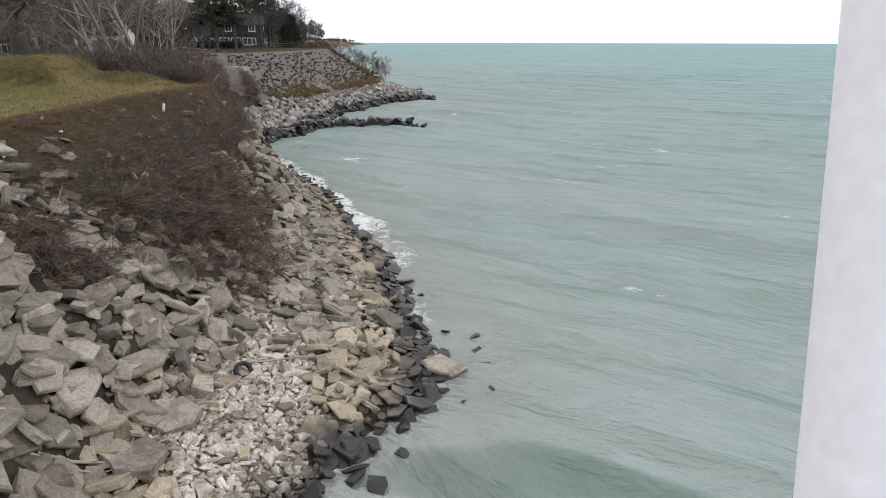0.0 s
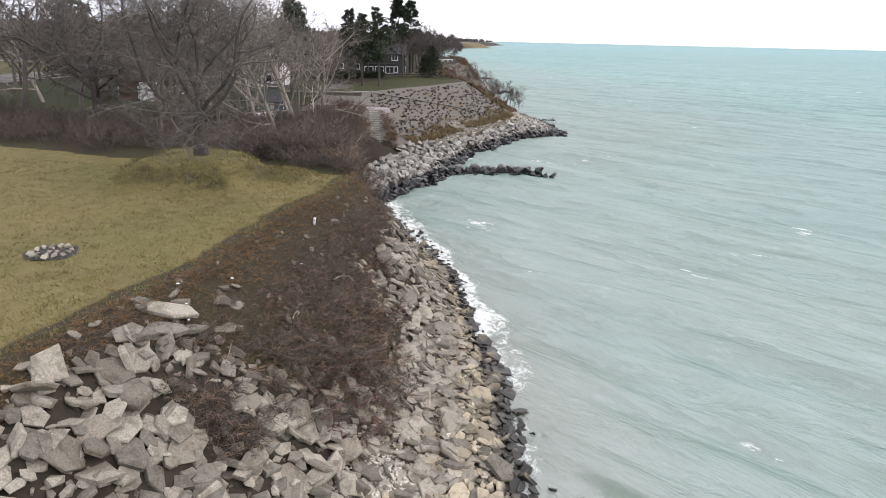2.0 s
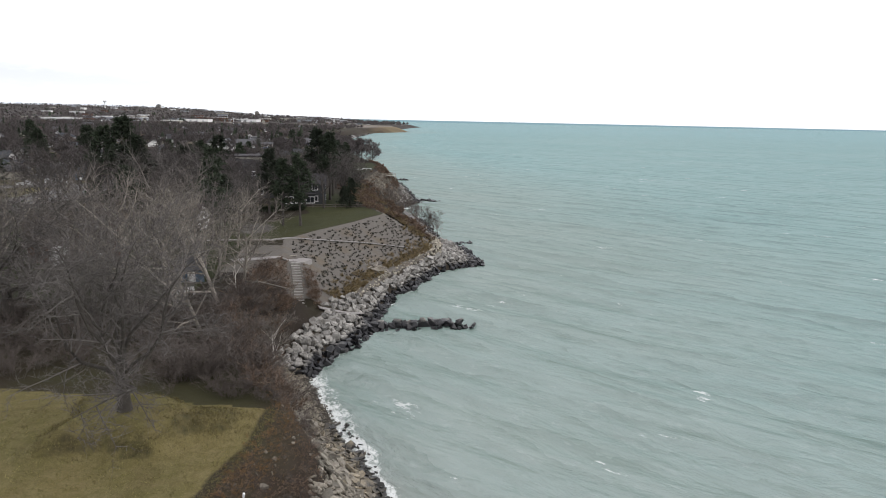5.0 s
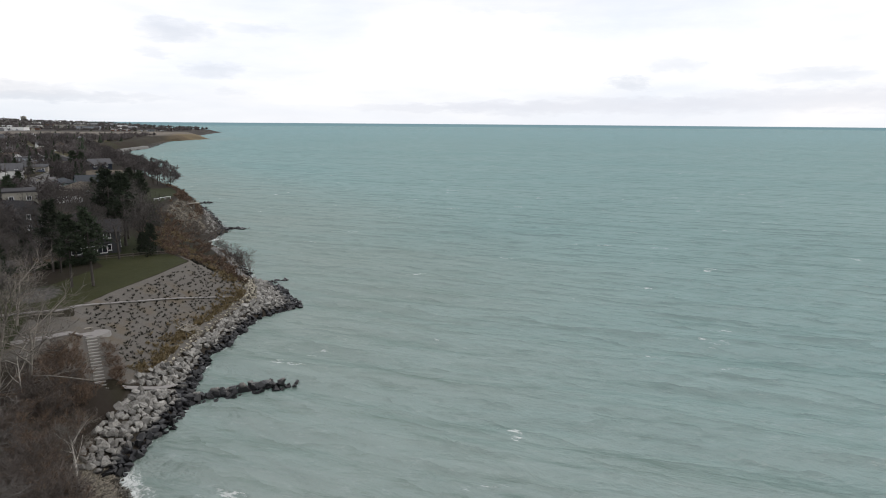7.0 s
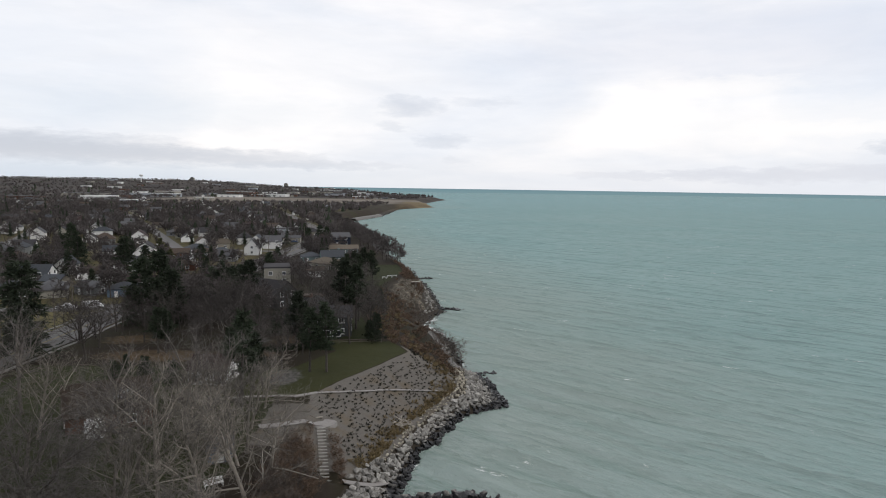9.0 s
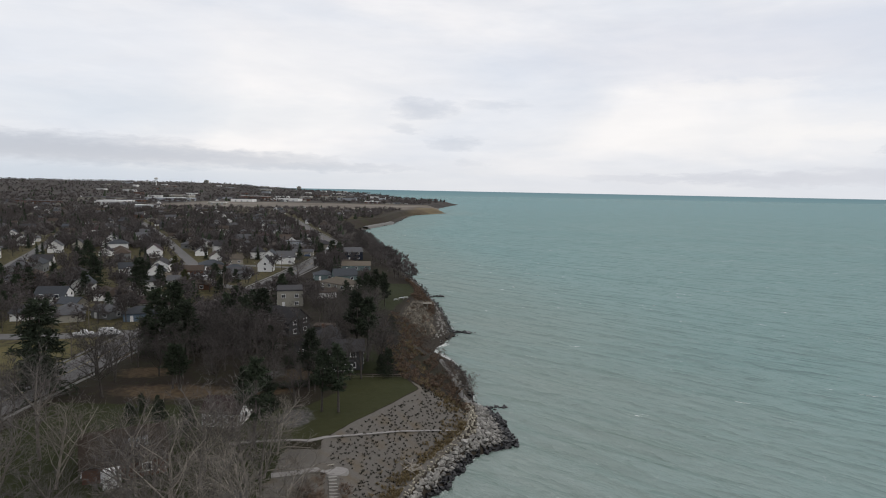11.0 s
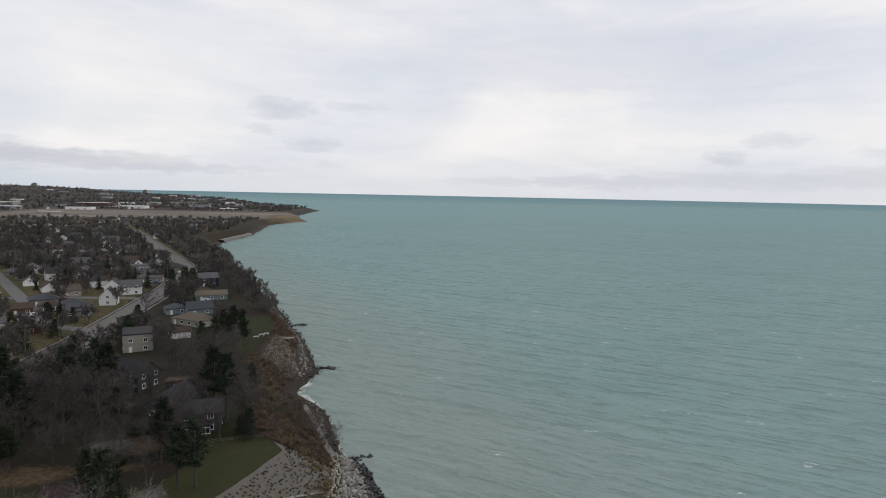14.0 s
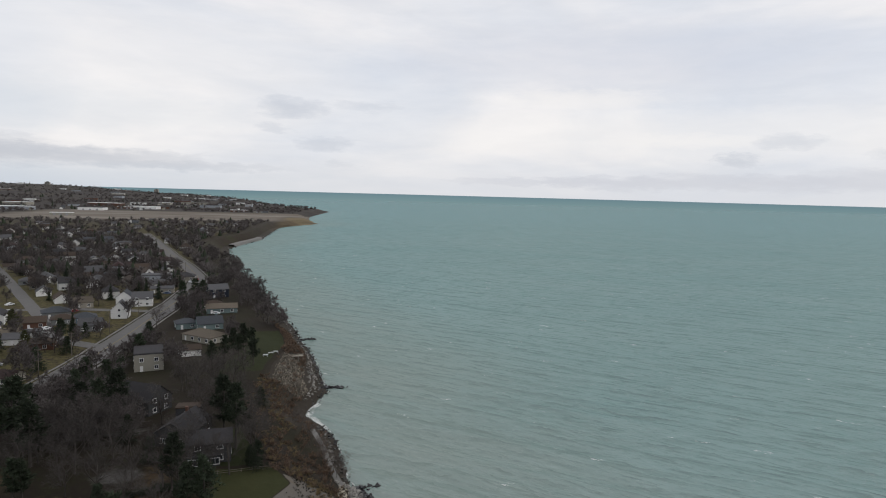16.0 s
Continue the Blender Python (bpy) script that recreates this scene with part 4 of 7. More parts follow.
def riprap():
    rng = random.Random(13)
    pile = thing("riprap_revetment", "grey quarried boulders armouring the shore, black where wet", "boulders")
    rest, pale = Heap(), Heap()
    spots = list(cover(74, 157, -0.10, 1.04, 0.74, rng, on_beach))
    rng.shuffle(spots)
    single = 0
    for x, y in spots:
        if y < 93 and x < float(shore(y)) - 6.2:
            continue
        if -12.8 < x < -7.5 and abs(y - (93.4 + 0.55 * (x + 10))) < 1.0:
            continue
        s = (float(shore(y)) - x) / max(0.5, float(shore(y) - foot(y)[0]))
        light = s > 0.72 and 100 < y < 156
        size = rng.uniform(0.6, 1.0) if light else rng.uniform(0.8, 1.55)
        lift = rng.uniform(0.0, 0.45) if not light else rng.uniform(0.0, 0.25)
        i = rng.randrange(16)
        if light:
            pale.add(transformed(BLOCKS[i], x, y, H(x, y) + lift, Vector((0, 0, 1)), rng, size * 0.8, 0.5, 0.8))
        elif single < 300 and y < 130:
            set_stone("boulder", BLOCK_MESHES[i], pile, x, y, lift, size, rng, 0.5, False)
            single += 1
        else:
            rest.add(transformed(BLOCKS[i], x, y, H(x, y) + lift, Vector((0, 0, 1)), rng, size, 0.5))
    rest.make("boulder_rest", M_RIPRAP, pile)
    pale.make("pale_rubble", M_LIME, pile, "")
    return pile


def groin(path, width, top, seed, label, gap=0.8):
    """A finger of dark boulders out into the lake."""
    rng = random.Random(seed)
    g = thing("stone_groin", label, "boulders", group="stone groins along the shore")
    pts = [Vector(p) for p in path]
    for a, b in zip(pts, pts[1:]):
        n = max(2, int((b - a).length / gap))
        for i in range(n + 1):
            c = a.lerp(b, i / n)
            side = (b - a).normalized()
            side = Vector((-side.y, side.x))
            for k in (-1, 0, 1, rng.uniform(-0.7, 0.7)):
                o = side * (k * width * rng.uniform(0.3, 0.55))
                x, y = c.x + o.x + rng.uniform(-0.3, 0.3), c.y + o.y + rng.uniform(-0.3, 0.3)
                base = -0.35 if abs(k) == 1 else top - 0.75
                set_stone("boulder", rng.choice(BLOCK_MESHES), g, x, y, rng.uniform(0, 0.25), rng.uniform(1.2, 2.1), rng, 0.5, False, base=base)
    a, b = pts[-2], pts[-1]
    for i in range(5):
        c = b + (b - a).normalized() * rng.uniform(0.6, 3.0)
        set_stone("boulder", rng.choice(BLOCK_MESHES), g, c.x, c.y + rng.uniform(-0.8, 0.8), 0, rng.uniform(0.7, 1.2), rng, 0.5, False, base=-0.2)
    return g


def far_shore_rocks():
    rng = random.Random(14)
    h = Heap()
    for y0, y1, gap, s in ((157, 300, 1.5, 1.6), (300, 520, 3.0, 2.4), (520, 1300, 7, 4.5)):
        for x, y in cover(y0, y1, -0.08, 0.8 if y0 < 300 else 0.6, gap, rng, on_beach):
            if 203 < y < 226 and rng.random() < 0.85:
                continue
            size = rng.uniform(0.5, 1.1) * s * 0.8
            h.add(transformed(rng.choice(BLOCKS), x, y, H(x, y) + 0.1, Vector((0, 0, 1)), rng, size, 0.5, 0.7))
    h.make("shore_rocks", M_RIPRAP, None, "dark boulders strewn along the far shore", "boulders")
    p = Heap()
    for x, y in cover(226, 262, 0.0, 0.8, 0.6, rng, on_bank):
        p.add(transformed(rng.choice(SLABS), x, y, H(x, y) + 0.15, slope_normal(x, y), rng, rng.uniform(0.3, 0.9), 0.4))
    p.make("rubble_slope", M_STAINED, None, "pale broken concrete dumped down a bare slope", "rubble")


rubble_bank()
cobble_beach()
riprap()
groin([(-8, 91.4), (-2, 92.4), (4, 93.2), (7.0, 93.6)], 2.6, 1.05, 21, "low dark boulder groin washed by waves")
groin([(5, 157), (10, 157.6), (14.5, 157.8)], 2.2, 0.7, 22, "short wet black boulder groin")
groin([(0.5, 242), (4, 242.6), (8, 243)], 2.4, 0.7, 23, "short wet black boulder groin")
groin([(-9.5, 323), (-5, 324), (-2.6, 324.6)], 2.6, 0.8, 24, "short wet black boulder groin", 1.2)
far_shore_rocks()


# ---------------------------------------------------------------- plants
def bare_tree(seed, h, trunk_r, spread, density, twig_r, upright=0.55, fork=0.22, lite=False, lead=0.62, reach=1.0):
    """A leafless tree: (trunk and limbs, crown of branches and twigs), as two triangle sets."""
    r = random.Random(seed)
    wood, crown = Geo(), Geo()

    def grow_limb(p, d, length, rad, level):
        n = 4 if level == 0 else 3
        pts, rads = [p], [rad]
        for i in range(n):
            d = (d + Vector((r.gauss(0, 1), r.gauss(0, 1), r.gauss(0, 0.6))) * (0.07 if level == 0 else 0.17) + Vector((0, 0, upright * 0.10 if level else 0))).normalized()
            p = p + d * (length / n)
            pts.append(p)
            rads.append(rad * (1 - (i + 1) / n * (0.45 if level == 0 else 0.72)))
        sides = (7, 5, 4, 3)[min(level, 3)]
        if level >= (2 if lite else 3):
            crown.needle(tuple(pts[0]), tuple(pts[-1]), max(rad, twig_r * 1.2))
        else:
            (wood if level < 2 else crown).tube([tuple(q) for q in pts], rads, sides)
        if level == 3 or length < 0.5:
            for k in range(density):
                s = r.uniform(0.1, 1.0)
                i = min(int(s * n), n - 1)
                q = pts[i].lerp(pts[i + 1], s * n - i)
                w = (d + Vector((r.gauss(0, 1), r.gauss(0, 1), r.gauss(0.15, 0.8))) * 0.6).normalized()
                crown.blade(tuple(q), tuple(q + w * r.uniform(0.6, 1.6) * h / 13), twig_r, (r.gauss(0, 1), r.gauss(0, 1), r.gauss(0, 1)))
            return
        kids = (r.randint(7, 9), r.randint(5, 7), r.randint(4, 5))[level] if not lite else (r.randint(5, 7), r.randint(4, 6), r.randint(3, 5))[level]
        for k in range(kids):
            s = fork + (1 - fork) * (k + r.random()) / kids if level == 0 else r.uniform(0.2, 1.0)
            i = min(int(s * n), n - 1)
            q = pts[i].lerp(pts[i + 1], s * n - i)
            a = k * 2.4 + r.uniform(-0.5, 0.5)
            side = d.orthogonal().normalized()
            side.rotate(Matrix.Rotation(a, 3, d))
            tilt = r.uniform(0.5, 0.95) * spread if level == 0 else r.uniform(0.45, 0.9)
            w = (d * (1 - 0.5 * tilt) + side * tilt).normalized()
            ln = length * ((r.uniform(0.5, 0.72) if level == 0 else r.uniform(0.45, 0.68)) * (1.15 - 0.35 * s)) * (reach if level == 0 else 1)
            grow_limb(q, w, ln, rads[i] * r.uniform(0.45, 0.68), level + 1)

    grow_limb(Vector((0, 0, -0.25)), Vector((r.uniform(-0.06, 0.06), r.uniform(-0.06, 0.06), 1)).normalized(), h * lead, trunk_r, 0)
    return wood.arrays(), crown.arrays()


def oak_tree(seed, h, width, trunk_r, fine):
    """An old open-grown oak: a short trunk, crooked limbs that reach out low and wide, and a dense mass of twigs."""
    r = random.Random(seed)
    wood, crown = Geo(), Geo()

    def crooked(p, d, length, n, bend, lift):
        pts = [p]
        for i in range(n):
            d = (d + Vector((r.gauss(0, bend), r.gauss(0, bend), r.gauss(lift, bend * 0.8)))).normalized()
            pts.append(pts[-1] + d * (length / n))
        return pts

    def along(pts, s):
        i = min(int(s * (len(pts) - 1)), len(pts) - 2)
        return pts[i].lerp(pts[i + 1], s * (len(pts) - 1) - i), (pts[i + 1] - pts[i]).normalized()

    def branch(q, d, spread):
        return (d * r.uniform(0.4, 0.9) + Vector((r.gauss(0, 1), r.gauss(0, 1), r.gauss(0.1, 0.7))).normalized() * spread).normalized()

    top = 0.30 * h
    trunk = crooked(Vector((0, 0, -0.3)), Vector((r.uniform(-0.1, 0.1), r.uniform(-0.1, 0.1), 1)).normalized(), top + 0.3, 4, 0.05, 0)
    wood.tube([tuple(q) for q in trunk], [trunk_r * k for k in (1.35, 1.0, 0.92, 0.9, 0.8)], 9)
    limbs = 11
    for k in range(limbs):
        f = k / (limbs - 1)
        q, _ = along(trunk, 0.55 + 0.45 * f)
        a = k * 2.4 + r.uniform(-0.3, 0.3)
        el = radians(8 + 72 * f ** 1.1 + r.uniform(-6, 6))
        d = Vector((math.cos(a) * math.cos(el), math.sin(a) * math.cos(el), math.sin(el)))
        ln = (width / 2) * math.cos(el) ** 1.2 + (h - top) * 0.95 * math.sin(el)
        pts = crooked(q, d, ln * r.uniform(0.8, 1.0), 7, 0.24, 0.04)
        rad = trunk_r * r.uniform(0.30, 0.42)
        wood.tube([tuple(v) for v in pts], [rad * (1 - 0.126 * i) for i in range(8)], 6)
        for j in range(13):
            s = r.uniform(0.22, 1.0)
            q2, d2 = along(pts, s)
            sub = crooked(q2, branch(q2, d2, 0.9), ln * r.uniform(0.24, 0.44), 4, 0.26, 0.03)
            crown.tube([tuple(v) for v in sub], [rad * 0.34 * (1 - 0.2 * i) * (1.2 - 0.5 * s) for i in range(5)], 4)
            for _ in range(9):
                q3, d3 = along(sub, r.uniform(0.2, 1.0))
                tw = crooked(q3, branch(q3, d3, 0.9), ln * r.uniform(0.10, 0.20), 2, 0.25, 0.0)
                crown.needle(tuple(tw[0]), tuple(tw[1]), fine * 1.7)
                crown.needle(tuple(tw[1]), tuple(tw[2]), fine * 1.2)
                for _ in range(9):
                    q4, d4 = along(tw, r.uniform(0.1, 1.0))
                    crown.blade(tuple(q4), tuple(q4 + branch(q4, d4, 0.9) * r.uniform(0.35, 0.95)), fine, (r.gauss(0, 1), r.gauss(0, 1), r.gauss(0, 1)))
    return wood.arrays(), crown.arrays()


def risen(sets, h):
    """Scales a grown tree so that its top stands at the height h."""
    k = h / max(sets[0][0][:, 2].max(), np.percentile(sets[1][0][:, 2], 99.5))
    return tuple((v * k, t, m) for v, t, m in sets)


def conifer(seed, h, rad, kind="spruce"):
    r = random.Random(seed)
    wood, crown = Geo(), Geo()
    wood.tube([(0, 0, -0.2), (0.05, 0, h * 0.5), (0, 0.03, h * 0.97)], [h * 0.022, h * 0.013, 0.02], 6)
    low = 0.10 if kind == "spruce" else 0.34
    z = low * h
    while z < h * 0.98:
        f = (z / h - low) / (1 - low)
        reach = rad * ((1 - f) ** 0.85 if kind == "spruce" else (0.35 + 0.9 * f if f < 0.3 else (1 - f) ** 0.7 * 0.8) * (0.85 + 0.2 * math.sin(f * 17 + seed))) + 0.2
        level = z
        for k in range(9 if kind == "spruce" else 8):
            a = r.uniform(0, 6.283)
            z = level + r.uniform(0, 0.06) * h
            if kind == "pine" and r.random() < 0.25:
                continue
            ln = reach * r.uniform(0.5, 1.2)
            d = Vector((math.cos(a), math.sin(a), -0.25 + 0.55 * f + r.uniform(-0.12, 0.12) if kind == "spruce" else r.uniform(0.0, 0.35)))
            tip = Vector((0, 0, z)) + d * ln
            crown.needle((0, 0, z), tuple(tip), 0.02 * h / 8)
            for j in range(5):
                s = r.uniform(0.25, 1.0)
                q = Vector((0, 0, z)).lerp(tip, s)
                side = Vector((-d.y, d.x, 0)) * r.uniform(-1, 1) + d * r.uniform(0.2, 0.9) + Vector((0, 0, r.uniform(-0.45, 0.2) if kind == "spruce" else r.uniform(-0.1, 0.5)))
                e = q + side.normalized() * ln * r.uniform(0.22, 0.5) + side.normalized() * 0.02 * h
                for _ in range(6):
                    o = q.lerp(e, r.uniform(0.0, 0.9))
                    w = (side.normalized() + Vector((r.gauss(0, 0.7), r.gauss(0, 0.7), r.gauss(-0.1, 0.5)))).normalized()
                    crown.blade(tuple(o), tuple(o + w * h * r.uniform(0.035, 0.075)), h * r.uniform(0.007, 0.013), (r.gauss(0, 1), r.gauss(0, 1), r.gauss(0, 1)))
        z = level + h * (0.055 if kind == "spruce" else 0.052)
    return wood.arrays(), crown.arrays()


def shrub(seed, h, stems, lean=0.55, rad=0.012, twigs=5):
    r = random.Random(seed)
    g = Geo()
    for k in range(stems):
        a = r.uniform(0, 6.283)
        p = Vector((math.cos(a), math.sin(a), 0)) * r.uniform(0, 0.25) * h
        d = Vector((math.cos(a) * lean * r.uniform(0.2, 1.2), math.sin(a) * lean * r.uniform(0.2, 1.2), 1)).normalized()
        ln = h * r.uniform(0.6, 1.15)
        pts = [p + Vector((0, 0, -0.05))]
        for i in range(3):
            d = (d + Vector((r.gauss(0, 0.2), r.gauss(0, 0.2), -0.12 * i * lean * 2))).normalized()
            pts.append(pts[-1] + d * ln / 3)
        for i in range(3):
            g.needle(tuple(pts[i]), tuple(pts[i + 1].lerp(pts[i], -0.15)), rad * (1 - 0.28 * i))
        for j in range(twigs):
            i = r.randrange(1, 3)
            q = pts[i].lerp(pts[i + 1], r.random())
            w = (d + Vector((r.gauss(0, 0.8), r.gauss(0, 0.8), r.gauss(0.1, 0.5)))).normalized()
            g.blade(tuple(q), tuple(q + w * ln * r.uniform(0.2, 0.5)), rad * 0.8, (r.gauss(0, 1), r.gauss(0, 1), r.gauss(0, 1)))
    return g.arrays()


def tree_stock(name, sets, bark, leaf, label, category, group=""):
    """Prototype things, kept as (empty, height): the first copy of each is placed too."""
    out = []
    for wood, crown in sets:
        out.append((name, tri_mesh("trunk", *wood, bark, True), tri_mesh("crown", *crown, leaf), label, category, group))
    return out


def plant(stock, x, y, s, rng, z=None, sz=None, label=None):
    name, wood, crown, lab, cat, group = stock
    e = thing(name, label or lab, cat, Matrix.Translation((x, y, (H(x, y) if z is None else z))) @ pose(0, 0, 0, rng.uniform(-3, 3), rng.uniform(-3, 3), rng.uniform(0, 360)) @ Matrix.Diagonal((s, s, s * (sz or 1), 1)), group)
    part("trunk", wood, None, e)
    part("crown", crown, None, e)
    return e


OAK = tree_stock("bare_tree", [oak_tree(1, 12.5, 17, 0.44, 0.015), oak_tree(5, 15, 16, 0.48, 0.017)], M_OAKBARK, M_TWIG_OAK,
                 "spreading leafless oak with crooked grey limbs", "tree", "bare trees")
NEAR = tree_stock("bare_tree", [risen(bare_tree(12 + i, 16, 0.25, 0.85, 3, 0.021, 0.6, 0.25, False, 0.6, 1.1), 16) for i in range(3)], M_PALEBARK, M_TWIG_OAK,
                  "tall leafless tree with pale grey limbs", "tree", "bare trees")
TALL = tree_stock("bare_tree", [bare_tree(10 + i, 13, 0.24, 0.95, 6, 0.021, 0.6, 0.25, False, 0.6, 1.1) for i in range(4)], M_BARK, M_TWIG_DARK,
                  "tall leafless tree with dark brown twigs", "tree", "bare trees")
PALE = tree_stock("bare_tree", [risen(bare_tree(20 + i, 14, 0.2, 0.95, 2, 0.022, 0.5, 0.14, False, 0.55, 1.2), 14.5) for i in range(3)], M_BLEACHED, M_TWIG_PALE,
                  "leafless tree with pale bleached branches", "tree", "pale bare trees")
BIRCH = tree_stock("birch", [bare_tree(30 + i, 10, 0.10, 0.65, 8, 0.014, 0.6, 0.2, True) for i in range(2)], M_BIRCH, M_TWIG_PALE,
                   "leafless birch with white bark", "tree", "birches")
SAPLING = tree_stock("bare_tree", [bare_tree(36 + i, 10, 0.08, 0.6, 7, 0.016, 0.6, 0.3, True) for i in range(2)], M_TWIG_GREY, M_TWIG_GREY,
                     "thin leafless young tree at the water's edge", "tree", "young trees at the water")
LIGHT = tree_stock("bare_tree", [bare_tree(40 + i, 12, 0.2, 1.05, 12, 0.075, 0.55, 0.22, True) for i in range(6)], M_BARK, M_TWIG,
                   "leafless street tree with a fine brown crown", "tree", "town trees")
SPRUCE = tree_stock("spruce", [conifer(50 + i, 11, 3.5) for i in range(4)], M_BARK, M_NEEDLE, "dark green spruce dense to the ground", "tree", "conifers")
PINE = tree_stock("pine", [conifer(60 + i, 14, 4.4, "pine") for i in range(3)], M_BARK, M_NEEDLE, "tall dark pine with a bare lower trunk", "tree", "conifers")
OLIVE = tree_stock("pine", [conifer(70, 12, 4.0, "pine")], M_BARK, M_NEEDLE_OLIVE, "broad yellow-green pine among the houses", "tree", "conifers")


# ---------------------------------------------------------------- roads and paths
ROADS = [
    ([(-92, -300), (-92, -60), (-91, 100), (-89.5, 150), (-90, 185), (-87, 215), (-84, 251), (-82, 293), (-81, 330), (-79, 378), (-80, 440), (-86, 487), (-105, 550), (-130, 621),
      (-179, 774), (-232, 930)], 10.5),
    ([(-94, 191), (-112, 184), (-170, 177), (-290, 168)], 7.0),
    ([(-88, 276), (-104, 286), (-118, 306), (-133, 340), (-227, 515), (-330, 700), (-390, 800)], 6.5),
    ([(-85, 352), (-130, 362), (-190, 350)], 6.0),
    ([(-170, 177), (-215, 300), (-270, 420), (-360, 600)], 6.5),
    ([(-79, 392), (-66, 401)], 6.0),
]


def resample(pts, step):
    out = []
    for (x0, y0), (x1, y1) in zip(pts, pts[1:]):
        n = max(1, int(math.hypot(x1 - x0, y1 - y0) / step))
        out += [(x0 + (x1 - x0) * i / n, y0 + (y1 - y0) * i / n) for i in range(n)]
    out.append(pts[-1])
    for _ in range(3):
        out = [out[0]] + [((a[0] + 2 * b[0] + c[0]) / 4, (a[1] + 2 * b[1] + c[1]) / 4) for a, b, c in zip(out, out[1:], out[2:])] + [out[-1]]
    return out


def ribbon(name, pts, width, lift, mat, label, category, offset=0.0, thick=0.12, kind="structure", step=4.0):
    """A strip laid on the ground, with depth."""
    line = resample(pts, step)
    g, v, t = Geo(), [], []
    for i, (x, y) in enumerate(line):
        (xa, ya), (xb, yb) = line[max(i - 1, 0)], line[min(i + 1, len(line) - 1)]
        d = Vector((xb - xa, yb - ya)).normalized()
        nx, ny = -d.y, d.x
        row = [(x + nx * (offset + s * width / 2), y + ny * (offset + s * width / 2)) for s in (-1, 0, 1)]
        hs = [H(*p) for p in row]
        z = sum(hs) / 3 + 0.07 + lift if width < 3 else hs[1] * 0.5 + max(hs) * 0.5 + lift
        v += [(*row[0], z - thick), (*row[0], z), (*row[1], z + 0.01), (*row[2], z), (*row[2], z - thick)]
        if i:
            a, b = (i - 1) * 5, i * 5
            for k in range(4):
                t += [(a + k, b + k + 1, b + k), (a + k, a + k + 1, b + k + 1)]
    g.add(v, t)
    ob = new(name, g.mesh(name, mat))
    return tagged(ob, label, category, kind=kind)


def near_road(x, y, gap):
    for pts, w in ROADS:
        for (x0, y0), (x1, y1) in zip(pts, pts[1:]):
            dx, dy = x1 - x0, y1 - y0
            s = max(0, min(1, ((x - x0) * dx + (y - y0) * dy) / (dx * dx + dy * dy)))
            if math.hypot(x - x0 - s * dx, y - y0 - s * dy) < w / 2 + gap:
                return True
    return False


for n, (pts, w) in enumerate(ROADS):
    ribbon("road", pts, w, 0.14 - 0.015 * n, M_ASPHALT, "worn grey asphalt street through the town", "road", thick=0.4)
    if n == 0:
        for side in (-1, 1):
            ribbon("pavement", pts, 0.9, 0.06, M_CONCRETE, "pale concrete kerb and pavement", "pavement", offset=side * (w / 2 + 1.4), thick=0.3)
ribbon("road_line", ROADS[0][0], 0.28, 0.17, M_LINE, "faded yellow centre line", "road line", thick=0.02)
SLOPE_PATH = [(-25, 111.6), (-23.5, 112.2), (-18.4, 116.2), (-13.6, 120.5), (-9.2, 124.4), (-7, 126), (-2, 130), (2.6, 133.5)]
ribbon("footpath", SLOPE_PATH, 1.0, 0.02, M_PATH, "pale gravel path across the planted slope", "path", step=1.0)
ribbon("terrace_path", [(-28, 99.6), (-25, 100.6), (-22, 101.8), (-18.6, 103.2)], 1.7, 0.06, M_PATH, "pale gravel path to the head of the steps", "path", step=1.0)
ribbon("groin_walk", [(-13.5, 91.6), (-11, 92.6), (-8.6, 94.2), (-7.4, 96.0)], 1.3, 0.22, M_PATH, "pale slab walk between the boulders", "path", step=0.8)
ribbon("toe_path", [(-2, 192), (1.0, 180), (2.4, 170), (4.3, 160), (5.6, 154)], 1.5, 0.35, M_CONCRETE, "pale broken concrete ledge at the foot of the bank", "path", step=2.0)


